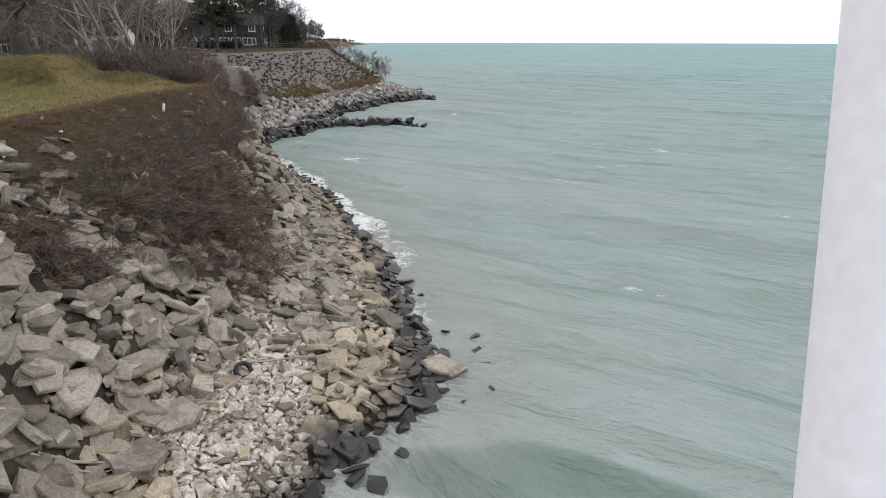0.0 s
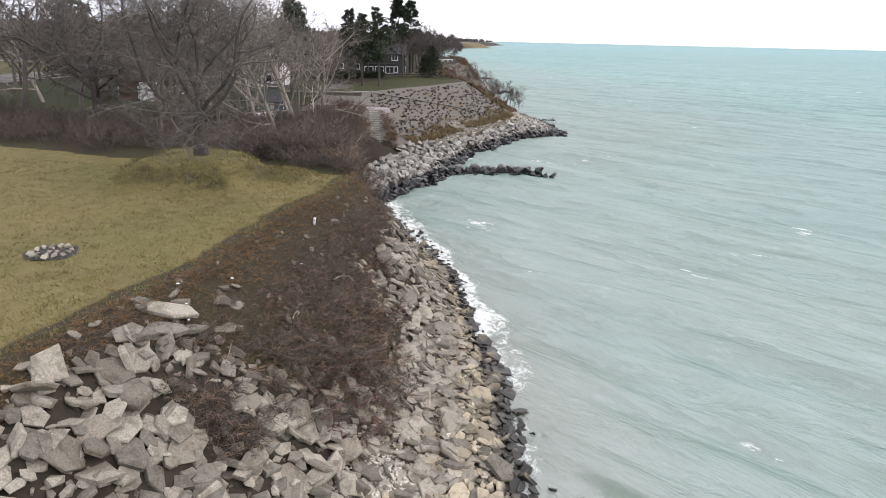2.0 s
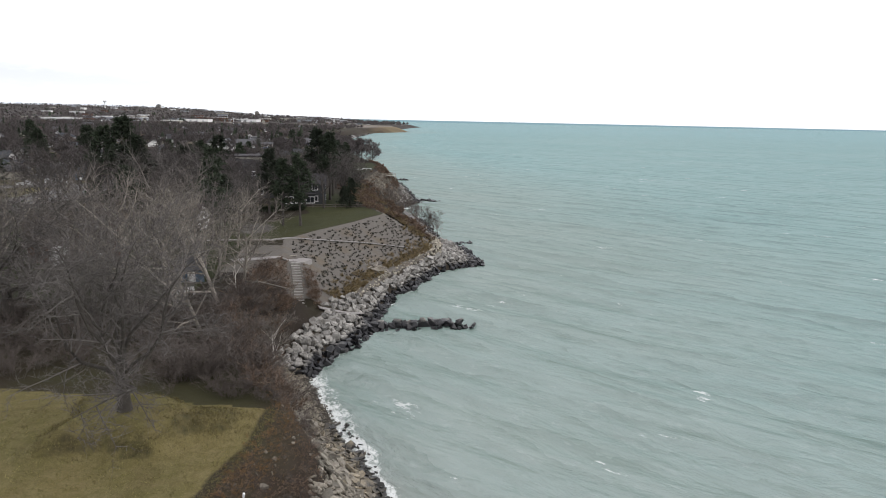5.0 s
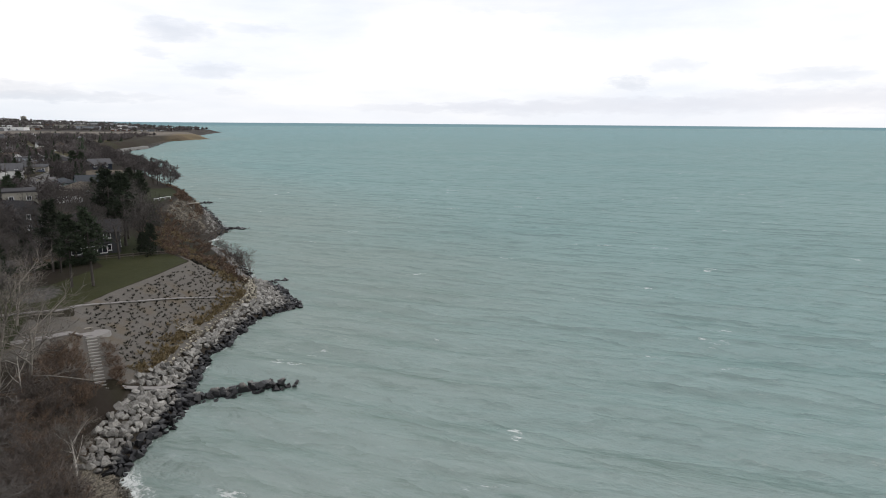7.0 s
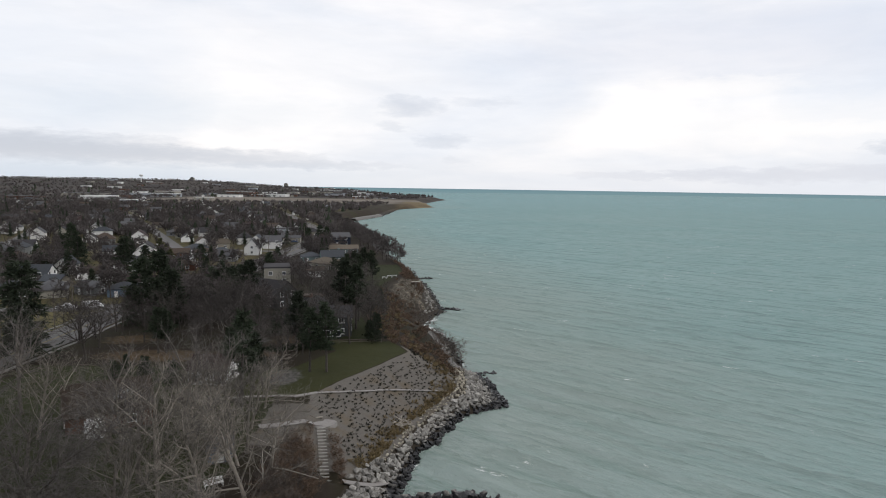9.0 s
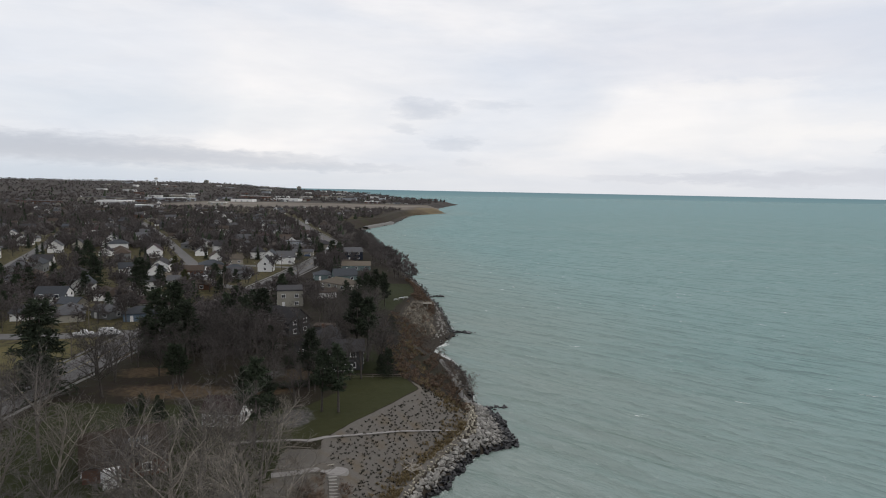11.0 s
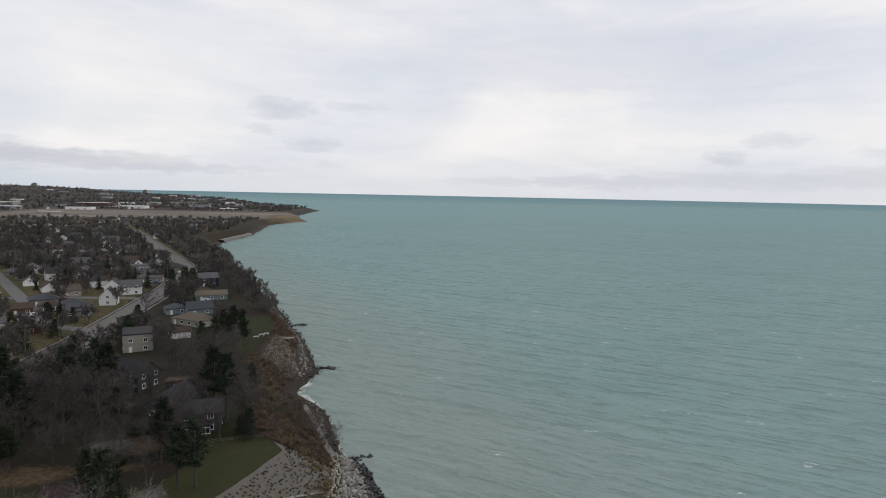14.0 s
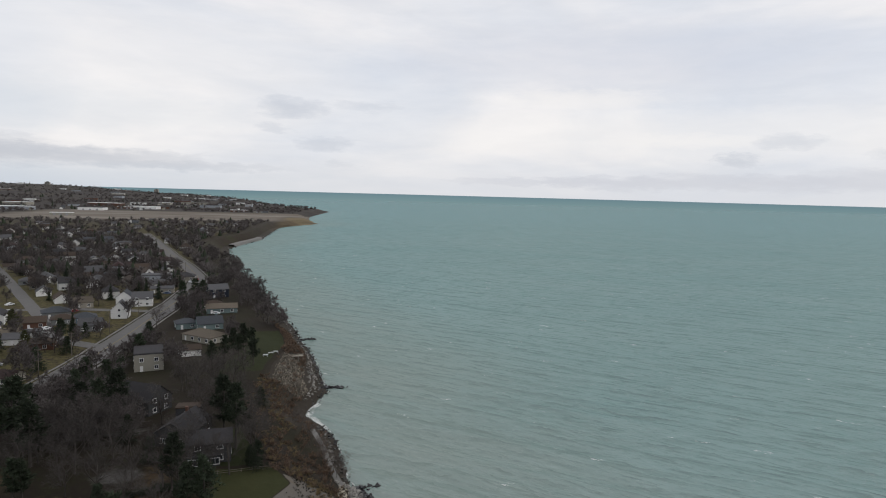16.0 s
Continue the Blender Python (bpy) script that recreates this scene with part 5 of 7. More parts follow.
def steps():
    e = thing("stone_steps", "flight of pale stone steps with rough edging down the slope", "stairs")
    n = 17
    for i in range(n):
        f = i / (n - 1)
        x, y, z = -18.4 + 2.3 * f, 101.2 - 9.9 * f, 7.62 - 4.1 * f
        part("step", Geo().box((x, y, z + 0.02), (1.35, 0.52, 0.26), 0.23), M_STEP, e)
    rng = random.Random(5)
    for side in (-1, 1):
        for i in range(24):
            f = i / 23
            x, y, z = -18.4 + 2.3 * f + side * 0.86, 101.2 - 9.9 * f, 7.6 - 4.1 * f
            ob = part("edging_stone", rng.choice(BLOCK_MESHES), None, e)
            ob.matrix_basis = Matrix.Translation((x, y, z)) @ pose(0, 0, 0, rng.uniform(0, 90), rng.uniform(0, 90), rng.uniform(0, 360)) @ Matrix.Scale(rng.uniform(0.22, 0.34), 4)
    pad = thing("landing", "pale gravel landing at the head of the steps", "landing")
    g = Geo()
    ring = [(math.cos(a) * (2.2 + 0.3 * math.sin(3 * a)), math.sin(a) * (1.9 + 0.2 * math.cos(2 * a))) for a in np.linspace(0, 2 * math.pi, 18, endpoint=False)]
    c = (-18.6, 103.4, 7.72)
    v = [(c[0], c[1], c[2])] + [(c[0] + p, c[1] + q, c[2]) for p, q in ring] + [(c[0] + p * 1.05, c[1] + q * 1.05, c[2] - 0.7) for p, q in ring]
    t = []
    for i in range(18):
        j = (i + 1) % 18
        t += [(0, 1 + i, 1 + j), (1 + i, 19 + i, 19 + j), (1 + i, 19 + j, 1 + j)]
    g.add(v, t)
    part("pad", g, M_PATH, pad)
    bench = thing("bench", "low plain wooden bench on the landing", "bench")
    part("seat", Geo().box((-19.6, 104.6, 8.2), (1.7, 0.4, 0.07), 0.35), M_DRIFT, bench)
    for s in (-0.6, 0.6):
        part("leg", Geo().box((-19.6 + s * math.cos(0.35), 104.6 + s * math.sin(0.35), 7.95), (0.1, 0.35, 0.46), 0.35), M_WOOD, bench)


steps()


# ---------------------------------------------------------------- plants on the bank
def bank_plants():
    rng = random.Random(41)
    clumps = [shrub(400 + i, 1.2, 9, 1.1, 0.017, 14) for i in range(6)]
    places = []
    for x, y in cover(9, 63, 0.02, 1.03, 0.36, rng, on_bank):
        b = brush_cover(x, y)
        if rng.random() > b * (0.86 + 0.30 * math.sin(x * 1.7 + 1.1 * math.sin(y * 0.9)) * math.sin(y * 1.3 + x * 0.4)) * (0.85 if y < 26 else 1.08):
            continue
        s = rng.uniform(0.45, 1.1) * (0.26 if x < float(crest(y)[0]) + 2.2 else 0.55 if x < float(crest(y)[0]) + 4.2 else 1.0)
        places.append((rng.randrange(6), x, y, H(x, y) + 0.05, rng.uniform(0, 6.28), s, rng.uniform(0.55, 1.0)))
    joined("bramble_thicket", clumps, places, M_BRAMBLE, "tangled leafless brown brambles over the bank", "brambles")
    stalks = [(k, x + rng.gauss(0, 0.3), y + rng.gauss(0, 0.3), z, t, s * 1.1, 1.0) for k, x, y, z, t, s, _ in places if rng.random() < 0.42]
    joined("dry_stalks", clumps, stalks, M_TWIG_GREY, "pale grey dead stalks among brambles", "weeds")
    red = [(rng.randrange(6), -6.2 + rng.gauss(0, 1.0), 24.4 + rng.gauss(0, 1.4)) for _ in range(38)]
    joined("red_brambles", clumps, [(k, x, y, H(x, y), rng.uniform(0, 6), rng.uniform(0.4, 0.8), 0.8) for k, x, y in red], M_REDSTEM, "dark red leafless stems at the edge of the rubble", "brambles")
    # rust-coloured grass among the brambles and along the lawn
    rustle = [shrub(430 + i, 0.5, 7, 0.9, 0.014, 10) for i in range(4)]
    spots = [(rng.randrange(4), x + rng.gauss(0, 0.3), y + rng.gauss(0, 0.3)) for _, x, y, *_r in places if math.sin(x * 0.9 + 1.3 * math.sin(y * 0.6)) + rng.gauss(0, 0.5) > 0.35]
    for _ in range(900):
        y = rng.uniform(6, 58)
        spots.append((rng.randrange(4), float(crest(y)[0]) + rng.gauss(0.5, 0.6), y))
    joined("rusty_grass", rustle, [(k, x, y, H(x, y), rng.uniform(0, 6), rng.uniform(0.4, 0.8), rng.uniform(0.45, 0.7)) for k, x, y in spots], M_RUST, "rust-brown dead grass among the brambles", "grass")
    # short winter grass on the lawn
    blades = []
    for i in range(4):
        g, r = Geo(), random.Random(480 + i)
        for _ in range(9):
            p = np.array((r.gauss(0, 0.14), r.gauss(0, 0.14), 0.0))
            g.blade(tuple(p), tuple(p + np.array((r.gauss(0, 0.05), r.gauss(0, 0.05), r.uniform(0.05, 0.13)))), 0.012, (r.gauss(0, 1), r.gauss(0, 1), 0.2))
        blades.append(g.arrays())
    turf = []
    for _ in range(9500):
        y = rng.uniform(8, 47)
        x = float(crest(y)[0]) - 0.2 - 34 * rng.random() ** 1.3
        turf.append((rng.randrange(4), x, y, H(x, y) - 0.01, rng.uniform(0, 6), rng.uniform(0.7, 1.5), 1.0))
    joined("lawn_grass", blades, turf, M_LAWN, "short yellow-green winter grass of the lawn", "grass")
    # rough unmown grass on the flanks of the mound, darkened to carry their shade
    rough = []
    for _ in range(4200):
        x, y = rng.uniform(-26, -10.5), rng.uniform(37.5, 48)
        m = float(mound_at(x, y))
        if rng.random() < 4 * m * (1 - m):
            rough.append((rng.randrange(4), x, y, H(x, y) - 0.02, rng.uniform(0, 6), rng.uniform(0.9, 1.9), 1.0))
    joined("rough_grass", blades, rough, M_ROUGH_SHADE, "rough olive-brown grass on the mound's flanks, darkened for their shade", "grass")
    # low dry growth between the lawn and the rubble
    tufts = [shrub(420 + i, 0.5, 4, 0.9, 0.012, 12) for i in range(4)]
    strip = []
    for _ in range(800):
        y = rng.uniform(6, 60)
        x = float(crest(y)[0]) + rng.gauss(0.9, 0.6)
        strip.append((rng.randrange(4), x, y, H(x, y), rng.uniform(0, 6), rng.uniform(0.3, 0.6), rng.uniform(0.4, 0.7)))
    joined("dead_weeds", tufts, strip, M_BRAMBLE, "low dead brown weeds along the lawn's edge", "weeds")
    # tall shrubs under the trees
    big = [shrub(440 + i, 2.6, 11, 0.5, 0.022, 26) for i in range(5)]
    wood = []
    tries = 0
    while len(wood) < 430 and tries < 9000:
        tries += 1
        y = rng.uniform(47, 97)
        xm = float(crest(y)[0])
        x = rng.uniform(-72, xm + 3.2) if rng.random() < 0.62 else rng.uniform(xm - 9, xm + 3.8)
        if y < 48.3 + 0.12 * max(0, -10 - x) or (abs(x + 17.3) < 3.2 and y > 87) or (y > 70 and x < -22):
            continue
        s = rng.uniform(0.55, 1.15) if y > 52 else rng.uniform(0.4, 0.75)
        wood.append((rng.randrange(5), x, y, H(x, y), rng.uniform(0, 6), s, rng.uniform(0.7, 1.1)))
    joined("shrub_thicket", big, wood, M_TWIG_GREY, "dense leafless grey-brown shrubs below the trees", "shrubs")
    rust = []
    for _ in range(230):
        y = rng.uniform(50, 94) if rng.random() < 0.7 else rng.uniform(82, 94)
        x = float(crest(y)[0]) + rng.uniform(-1.5, 4.5) * (1 if y < 86 else 0.9)
        if (abs(x + 16.6) < 1.5 and y > 89) or (y < 74 and x > float(crest(y)[0]) + 2.0):
            continue
        rust.append((rng.randrange(5), x, y, H(x, y), rng.uniform(0, 6), rng.uniform(0.5, 0.9), 0.85))
    joined("rusty_shrubs", big, rust, M_BRAMBLE, "reddish-brown leafless shrubs on the bank", "shrubs")
    side = []
    for _ in range(90):
        f = rng.random()
        sg = rng.choice((-1, 1, 1))
        x, y = -18.4 + 2.3 * f + sg * rng.uniform(1.3, 3.0), 101.2 - 9.9 * f
        side.append((rng.randrange(5), x, y, H(x, y), rng.uniform(0, 6), rng.uniform(0.25, 0.5), 0.8))
    joined("step_shrubs", big, side, M_BRAMBLE, "low dark shrubs beside the steps", "shrubs")
    # planting on the mulched slope
    dots, dry = [], []
    tuft = [shrub(460 + i, 0.55, 8, 0.45, 0.024, 20) for i in range(4)]
    for row in range(17):
        s = 0.06 + row / 17 * 0.9
        y = 97.0
        while y < 146:
            y += rng.uniform(0.7, 1.5)
            x = on_bank(y, s + rng.uniform(-0.02, 0.02))
            if rng.random() < 0.3 or (abs(x + 17.3) < 2.6 and y < 106):
                continue
            dots.append((rng.randrange(4), x, y, H(x, y) - 0.03, rng.uniform(0, 6), rng.uniform(0.6, 1.0), 0.85))
    for _ in range(340):
        y = rng.uniform(96, 150)
        x = on_bank(y, abs(rng.gauss(0, 0.10)) + (0.0 if y < 139 else rng.uniform(0, 0.5)))
        if abs(x + 17.0) < 2.4 and y < 104:
            continue
        dry.append((rng.randrange(4), x, y, H(x, y), rng.uniform(0, 6), rng.uniform(0.8, 1.7), 0.9))
    joined("planted_tufts", tuft, dots, M_TUFT, "dark low shrubs planted in rows on grey mulch", "plants")
    joined("dry_grass", tuft, dry, M_DRYGRASS, "straw-coloured grass along the foot of the slope", "grass")
    # brushy bank further along the shore
    far = []
    for _ in range(760):
        y = rng.uniform(146, 320)
        x = on_bank(y, rng.uniform(-0.05, 1.1))
        if 228 < y < 262 and rng.random() < 0.85:
            continue
        far.append((rng.randrange(4), x, y, H(x, y), rng.uniform(0, 6), rng.uniform(1.2, 3.2), 0.8))
    joined("bank_scrub", tuft, far, M_BRAMBLE, "rusty brown scrub on the lake bank", "scrub")
    straw = [(rng.randrange(4), on_bank(y, s), y, H(on_bank(y, s), y), rng.uniform(0, 6), rng.uniform(1.2, 2.4), 0.7) for y, s in ((rng.uniform(146, 226), rng.uniform(0.4, 1.05)) for _ in range(130))]
    joined("bank_grass", tuft, straw, M_DRYGRASS, "dry yellow-brown grass at the top of the bank", "grass")


bank_plants()


# ---------------------------------------------------------------- houses
ROOF_COLS = {"grey": (0.072, 0.072, 0.0756), "dark": (0.0324, 0.031, 0.0331), "brown": (0.052, 0.038, 0.029), "tan": (0.105, 0.088, 0.068), "red": (0.036, 0.022, 0.021), "slate": (0.0468, 0.0518, 0.059)}
WALL_COLS = {"white": (0.68, 0.68, 0.665), "beige": (0.302, 0.288, 0.245), "tan": (0.26, 0.24, 0.20), "blue": (0.0936, 0.13, 0.173), "navy": (0.0252, 0.0324, 0.0504), "teal": (0.144, 0.194, 0.194),
             "grey": (0.173, 0.18, 0.18), "brick": (0.115, 0.0612, 0.0432), "pale_blue": (0.32, 0.345, 0.37), "charcoal": (0.0504, 0.0518, 0.054)}
ROOFS = {k: simple(k + "_shingles", c, 0.22, 1.5, 0.92, 0.4, rand=0.2) for k, c in ROOF_COLS.items()}
WALLS = {k: simple(k + "_siding", c, 0.08, 1.0, 0.8, 0.15, rand=0.12) for k, c in WALL_COLS.items()}
HOUSE_SPOTS = []


def window(parent, x, y, z, w, h, axis, out, panes=2):
    """A window with a frame, a sill and panes. axis: the wall's own direction, out: +1 or -1."""
    g, p = Geo(), Geo()
    d = 0.07 * out
    if axis == "x":
        g.box((x, y + d * 0.5, z), (w + 0.22, 0.10, h + 0.22))
        g.box((x, y + d, z - h / 2 - 0.12), (w + 0.34, 0.2, 0.07))
        for i in range(panes):
            p.box((x - w / 2 + w * (i + 0.5) / panes, y + d * 1.0, z), (w / panes - 0.07, 0.10, h - 0.04))
    else:
        g.box((x + d * 0.5, y, z), (0.10, w + 0.22, h + 0.22))
        g.box((x + d, y, z - h / 2 - 0.12), (0.2, w + 0.34, 0.07))
        for i in range(panes):
            p.box((x + d * 1.0, y - w / 2 + w * (i + 0.5) / panes, z), (0.10, w / panes - 0.07, h - 0.04))
    f = part("window", g, M_TRIM, parent, "white window frame")
    part("pane", p, M_GLASSY, f)


def house(x, y, yaw, w, d, h, wall, roof, kind="gable", pitch=0.5, label="", chimney=False, detail=True, z=None, name="house", category="house", group="houses of the town"):
    """A house: walls, roof with eaves, windows, door. The ridge runs along the local x axis."""
    zz = min(H(x + a, y + b) for a in (-3, 3) for b in (-3, 3)) - 0.1 if z is None else z
    e = thing(name, label or "%s %s with a %s roof" % (wall, name.replace("_", " "), roof), category, Matrix.Translation((x, y, zz)) @ pose(0, 0, 0, 0, 0, yaw), group)
    HOUSE_SPOTS.append((x, y, max(w, d) / 2 + 1.2))
    g = Geo()
    rise = pitch * d / 2
    g.box((0, 0, h / 2), (w, d, h))
    if kind == "gable":
        for s in (-1, 1):
            xs = s * (w / 2)
            tri = [(xs, -d / 2, h), (xs, d / 2, h), (xs, 0, h + rise)]
            g.add(tri, [(0, 1, 2)] if s > 0 else [(0, 2, 1)])
    part("wall", g, WALLS[wall], e)
    g, o, th = Geo(), 0.4, 0.16
    if kind == "gable":
        k = (d / 2 + o) / (d / 2)
        for s in (-1, 1):
            a, b = (-w / 2 - o, s * (d / 2 + o), h + rise - rise * k), (w / 2 + o, s * (d / 2 + o), h + rise - rise * k)
            c, f = (w / 2 + o, 0, h + rise), (-w / 2 - o, 0, h + rise)
            v = [np.array(p) for p in (a, b, c, f)]
            up = np.array((0, 0, th))
            g.add(v + [p + up for p in v], [(4, 5, 6), (4, 6, 7), (0, 2, 1), (0, 3, 2), (0, 1, 5), (0, 5, 4), (1, 2, 6), (1, 6, 5), (3, 0, 4), (3, 4, 7)])
    elif kind == "hip":
        r = max(0.2, w / 2 - d / 2)
        v = [(-w / 2 - o, -d / 2 - o, h), (w / 2 + o, -d / 2 - o, h), (w / 2 + o, d / 2 + o, h), (-w / 2 - o, d / 2 + o, h), (-r, 0, h + rise), (r, 0, h + rise),
             (-w / 2 - o, -d / 2 - o, h - 0.15), (w / 2 + o, -d / 2 - o, h - 0.15), (w / 2 + o, d / 2 + o, h - 0.15), (-w / 2 - o, d / 2 + o, h - 0.15)]
        g.add(v, [(0, 1, 5), (0, 5, 4), (2, 3, 4), (2, 4, 5), (1, 2, 5), (3, 0, 4), (6, 7, 1), (6, 1, 0), (7, 8, 2), (7, 2, 1), (8, 9, 3), (8, 3, 2), (9, 6, 0), (9, 0, 3), (6, 8, 7), (6, 9, 8)])
    else:
        g.box((0, 0, h + 0.1), (w + 0.3, d + 0.3, 0.35))
        g.box((0, 0, h + 0.32), (w - 0.6, d - 0.6, 0.12))
    part("roof", g, ROOFS[roof], e)
    floors = 2 if h > 4.2 else 1
    if detail:
        for fl in range(floors):
            zc = 1.55 + fl * 2.7
            for s in (-1, 1):
                n = max(1, int(w / 4.2))
                for i in range(n):
                    xx = (i + 0.5) / n * w - w / 2
                    if fl == 0 and i == 0 and s < 0:
                        continue
                    window(e, xx, s * d / 2, zc, 1.25, 1.15, "x", s)
                m = max(1, int(d / 4.5))
                for i in range(m):
                    window(e, s * w / 2, (i + 0.5) / m * d - d / 2, zc, 1.1, 1.15, "y", s)
        door = part("door", Geo().box((-w / 2 + w / max(1, int(w / 4.2)) * 0.5, -d / 2 - 0.04, 1.05), (1.0, 0.1, 2.05)), M_TRIM, e, "white front door")
        part("handle", Geo().box((-w / 2 + w / max(1, int(w / 4.2)) * 0.5 + 0.36, -d / 2 - 0.12, 1.0), (0.05, 0.08, 0.14)), M_METAL, door)
    else:
        for s in (-1, 1):
            for i in range(2):
                part("window", Geo().box(((i - 0.5) * w * 0.5, s * (d / 2 + 0.02), 1.5), (1.3, 0.1, 1.1)), M_GLASSY, e)
        part("window", Geo().box((w / 2 + 0.02, 0, 1.6 if floors == 1 else 3.6), (0.1, 1.2, 1.2)), M_GLASSY, e)
    if chimney:
        part("chimney", Geo().box((w * 0.3, d * 0.1, h + rise * 0.9), (0.8, 0.7, 2.0)).box((w * 0.3, d * 0.1, h + rise * 0.9 + 1.05), (0.95, 0.85, 0.12)), WALLS["brick"] if wall != "teal" else WALLS["teal"], e)
    return e


def town():
    house(-60.3, 243.5, 14, 9.5, 13, 6.2, "beige", "dark", "flat", label="boxy two-storey cream house with a flat dark roof")
    house(-49.3, 259.6, 17, 7.5, 6.5, 2.7, "white", "brown", "gable", 0.4, "small white garage with a brown roof")
    house(-47.5, 284, -40, 17, 10, 2.8, "beige", "tan", "hip", 0.45, "low cream ranch house with a tan roof")
    house(-50, 308.5, 20, 11, 9, 3.0, "teal", "slate", "gable", 0.6, "grey-green house with a broad chimney", True)
    house(-60.5, 310.5, 20, 9, 7.5, 2.8, "teal", "slate", "hip", 0.5, "low grey-green wing with a slate roof")
    house(-50, 348, 10, 15, 9, 2.8, "teal", "tan", "gable", 0.4, "low teal house with a tan roof")
    house(-58, 360, 30, 14, 8, 2.8, "tan", "brown", "hip", 0.4)
    house(-59.5, 398, 20, 11, 10, 5.2, "navy", "grey", "gable", 0.5, "dark blue two-storey house with white trim")
    house(-100.5, 309, 8, 9, 9, 3.0, "grey", "grey", "gable", 0.55)
    house(-96, 337.5, 95, 8, 7.5, 4.3, "white", "grey", "gable", 1.1, "white cottage with a steep gabled roof")
    house(-109, 327, 20, 10, 8, 2.8, "blue", "slate", "hip", 0.5)
    house(-94.5, 372, 10, 10, 9, 4.4, "white", "grey", "gable", 0.7)
    house(-105, 378, 95, 9, 8, 4.2, "white", "slate", "gable", 0.8)
    house(-94, 415.5, 5, 13, 7, 3.0, "tan", "grey", "gable", 0.35)
    house(-106, 456, 8, 20, 11, 6.0, "pale_blue", "grey", "flat", label="wide pale blue two-storey building with a flat roof")
    house(-92, 470, 5, 14, 10, 3.2, "tan", "dark", "hip", 0.5)
    house(-126.5, 341, 25, 12, 9, 3.0, "grey", "slate", "hip", 0.5)
    house(-123, 367, 25, 9, 8, 3.2, "tan", "tan", "gable", 0.6)
    house(-117, 323.5, 20, 10, 8, 2.8, "grey", "brown", "hip", 0.5)
    house(-126, 316, 20, 9, 8, 3.0, "brick", "brown", "gable", 0.5)
    house(-121, 284, 10, 7, 7, 2.8, "white", "grey", "gable", 0.5, "white garage with a grey roof")
    house(-109, 275, 12, 12, 8, 2.8, "brick", "brown", "hip", 0.4)
    house(-101.8, 211, 20, 10.5, 8, 2.8, "blue", "slate", "hip", 0.45, "low blue-grey house with white-framed windows")
    house(-104.5, 229, -12, 17, 8, 2.7, "beige", "red", "gable", 0.4, "long cream house with a dark red-brown roof")
    house(-113.5, 212.5, -22, 8.5, 7, 2.7, "grey", "grey", "gable", 0.45)
    house(-147.5, 257.5, 100, 9, 6.5, 4.2, "white", "slate", "gable", 0.9, "white gabled house with a front porch")
    house(-143, 230.5, 10, 10, 9, 4.4, "white", "slate", "gable", 0.6)
    house(-133, 224.5, -5, 7.5, 7, 2.8, "tan", "slate", "gable", 0.5)
    house(-136, 208, 10, 11, 8, 2.8, "white", "slate", "gable", 0.5)
    house(-154.5, 308, 25, 8, 8, 4.4, "white", "slate", "gable", 0.6)
    house(-127, 293.5, 25, 7, 7, 2.8, "tan", "tan", "gable", 0.5)
    house(-119.5, 297, 15, 7, 6, 2.6, "grey", "white" if "white" in ROOFS else "grey", "flat")
    cottage = house(-42, 120.2, -4, 7, 7, 3.0, "white", "red", "gable", 0.55, "white house with a dark red-brown roof among trees")
    for wx in (-2.3, 2.2):
        window(cottage, wx, -3.5, 1.6, 1.1, 1.2, "x", -1, 1)
    e = house(-52.0, 100.5, 30, 12, 9, 3.0, "brick", "brown", "gable", 0.8, "brown-roofed house with three skylights and a glazed porch")
    for i in range(3):
        f = part("skylight", Geo().box((0, 0, 0), (0.8, 1.7, 0.12)), M_METAL, e, "pale glazed skylight")
        f.matrix_basis = Matrix.Translation((1.0 + i * 1.0, -2.35, 4.95)) @ pose(0, 0, 0, 38.6, 0, 0)
    part("porch", Geo().box((-2.0, -6.2, 1.4), (2.6, 2.0, 2.6), taper=0.9), M_TRIM, e, "white glazed porch")
    house(-50, 195.5, -30, 12, 9, 4.4, "charcoal", "dark", "gable", 0.8, "dark blue-grey house with white gable trim")
    house(-34.5, 172, 75, 13, 9, 3.4, "charcoal", "dark", "gable", 0.6, "dark house with a broad brown roof", True)
    house(-34.8, 180.5, 0, 6, 4, 5.6, "charcoal", "brown", "flat", label="upper storey block with white windows")
    e = house(-26.0, 158.0, 8, 10, 8, 5.0, "charcoal", "dark", "gable", 0.5, "dark grey lake house with a glazed garden room")
    part("garden_room", Geo().box((-1.0, -4.95, 1.35), (7.0, 1.9, 2.7)), WALLS["charcoal"], e)
    part("garden_room_roof", Geo().box((-1.0, -5.0, 2.78), (7.5, 2.3, 0.16)), ROOFS["dark"], e)
    for wx in (-3.4, -1.0, 1.4):
        window(e, wx, -5.9, 1.5, 1.8, 1.35, "x", -1)
    shed = house(-30.2, 88.0, 20, 3.2, 2.6, 2.1, "blue", "grey", "gable", 0.9, "small blue-grey garden playhouse with white windows", name="playhouse", category="playhouse", group="garden things")
    # further houses in rows along the streets
    rng = random.Random(77)
    made, tries = 0, 0
    while made < 190 and tries < 9000:
        tries += 1
        y = 195 * (5.2 ** rng.random())
        x = float(crest(y)[0]) - rng.uniform(26, 160 + 0.4 * y)
        if x > -118 and y < 480:
            continue
        if near_road(x, y, 6.5) or any(math.hypot(x - a, y - b) < r + 4.5 for a, b, r in HOUSE_SPOTS):
            continue
        wl = rng.choice(["white", "white", "white", "white", "white", "white", "beige", "beige", "grey", "grey", "pale_blue", "brick"])
        rf = rng.choice(["grey", "grey", "dark", "dark", "slate", "brown", "brown", "red"])
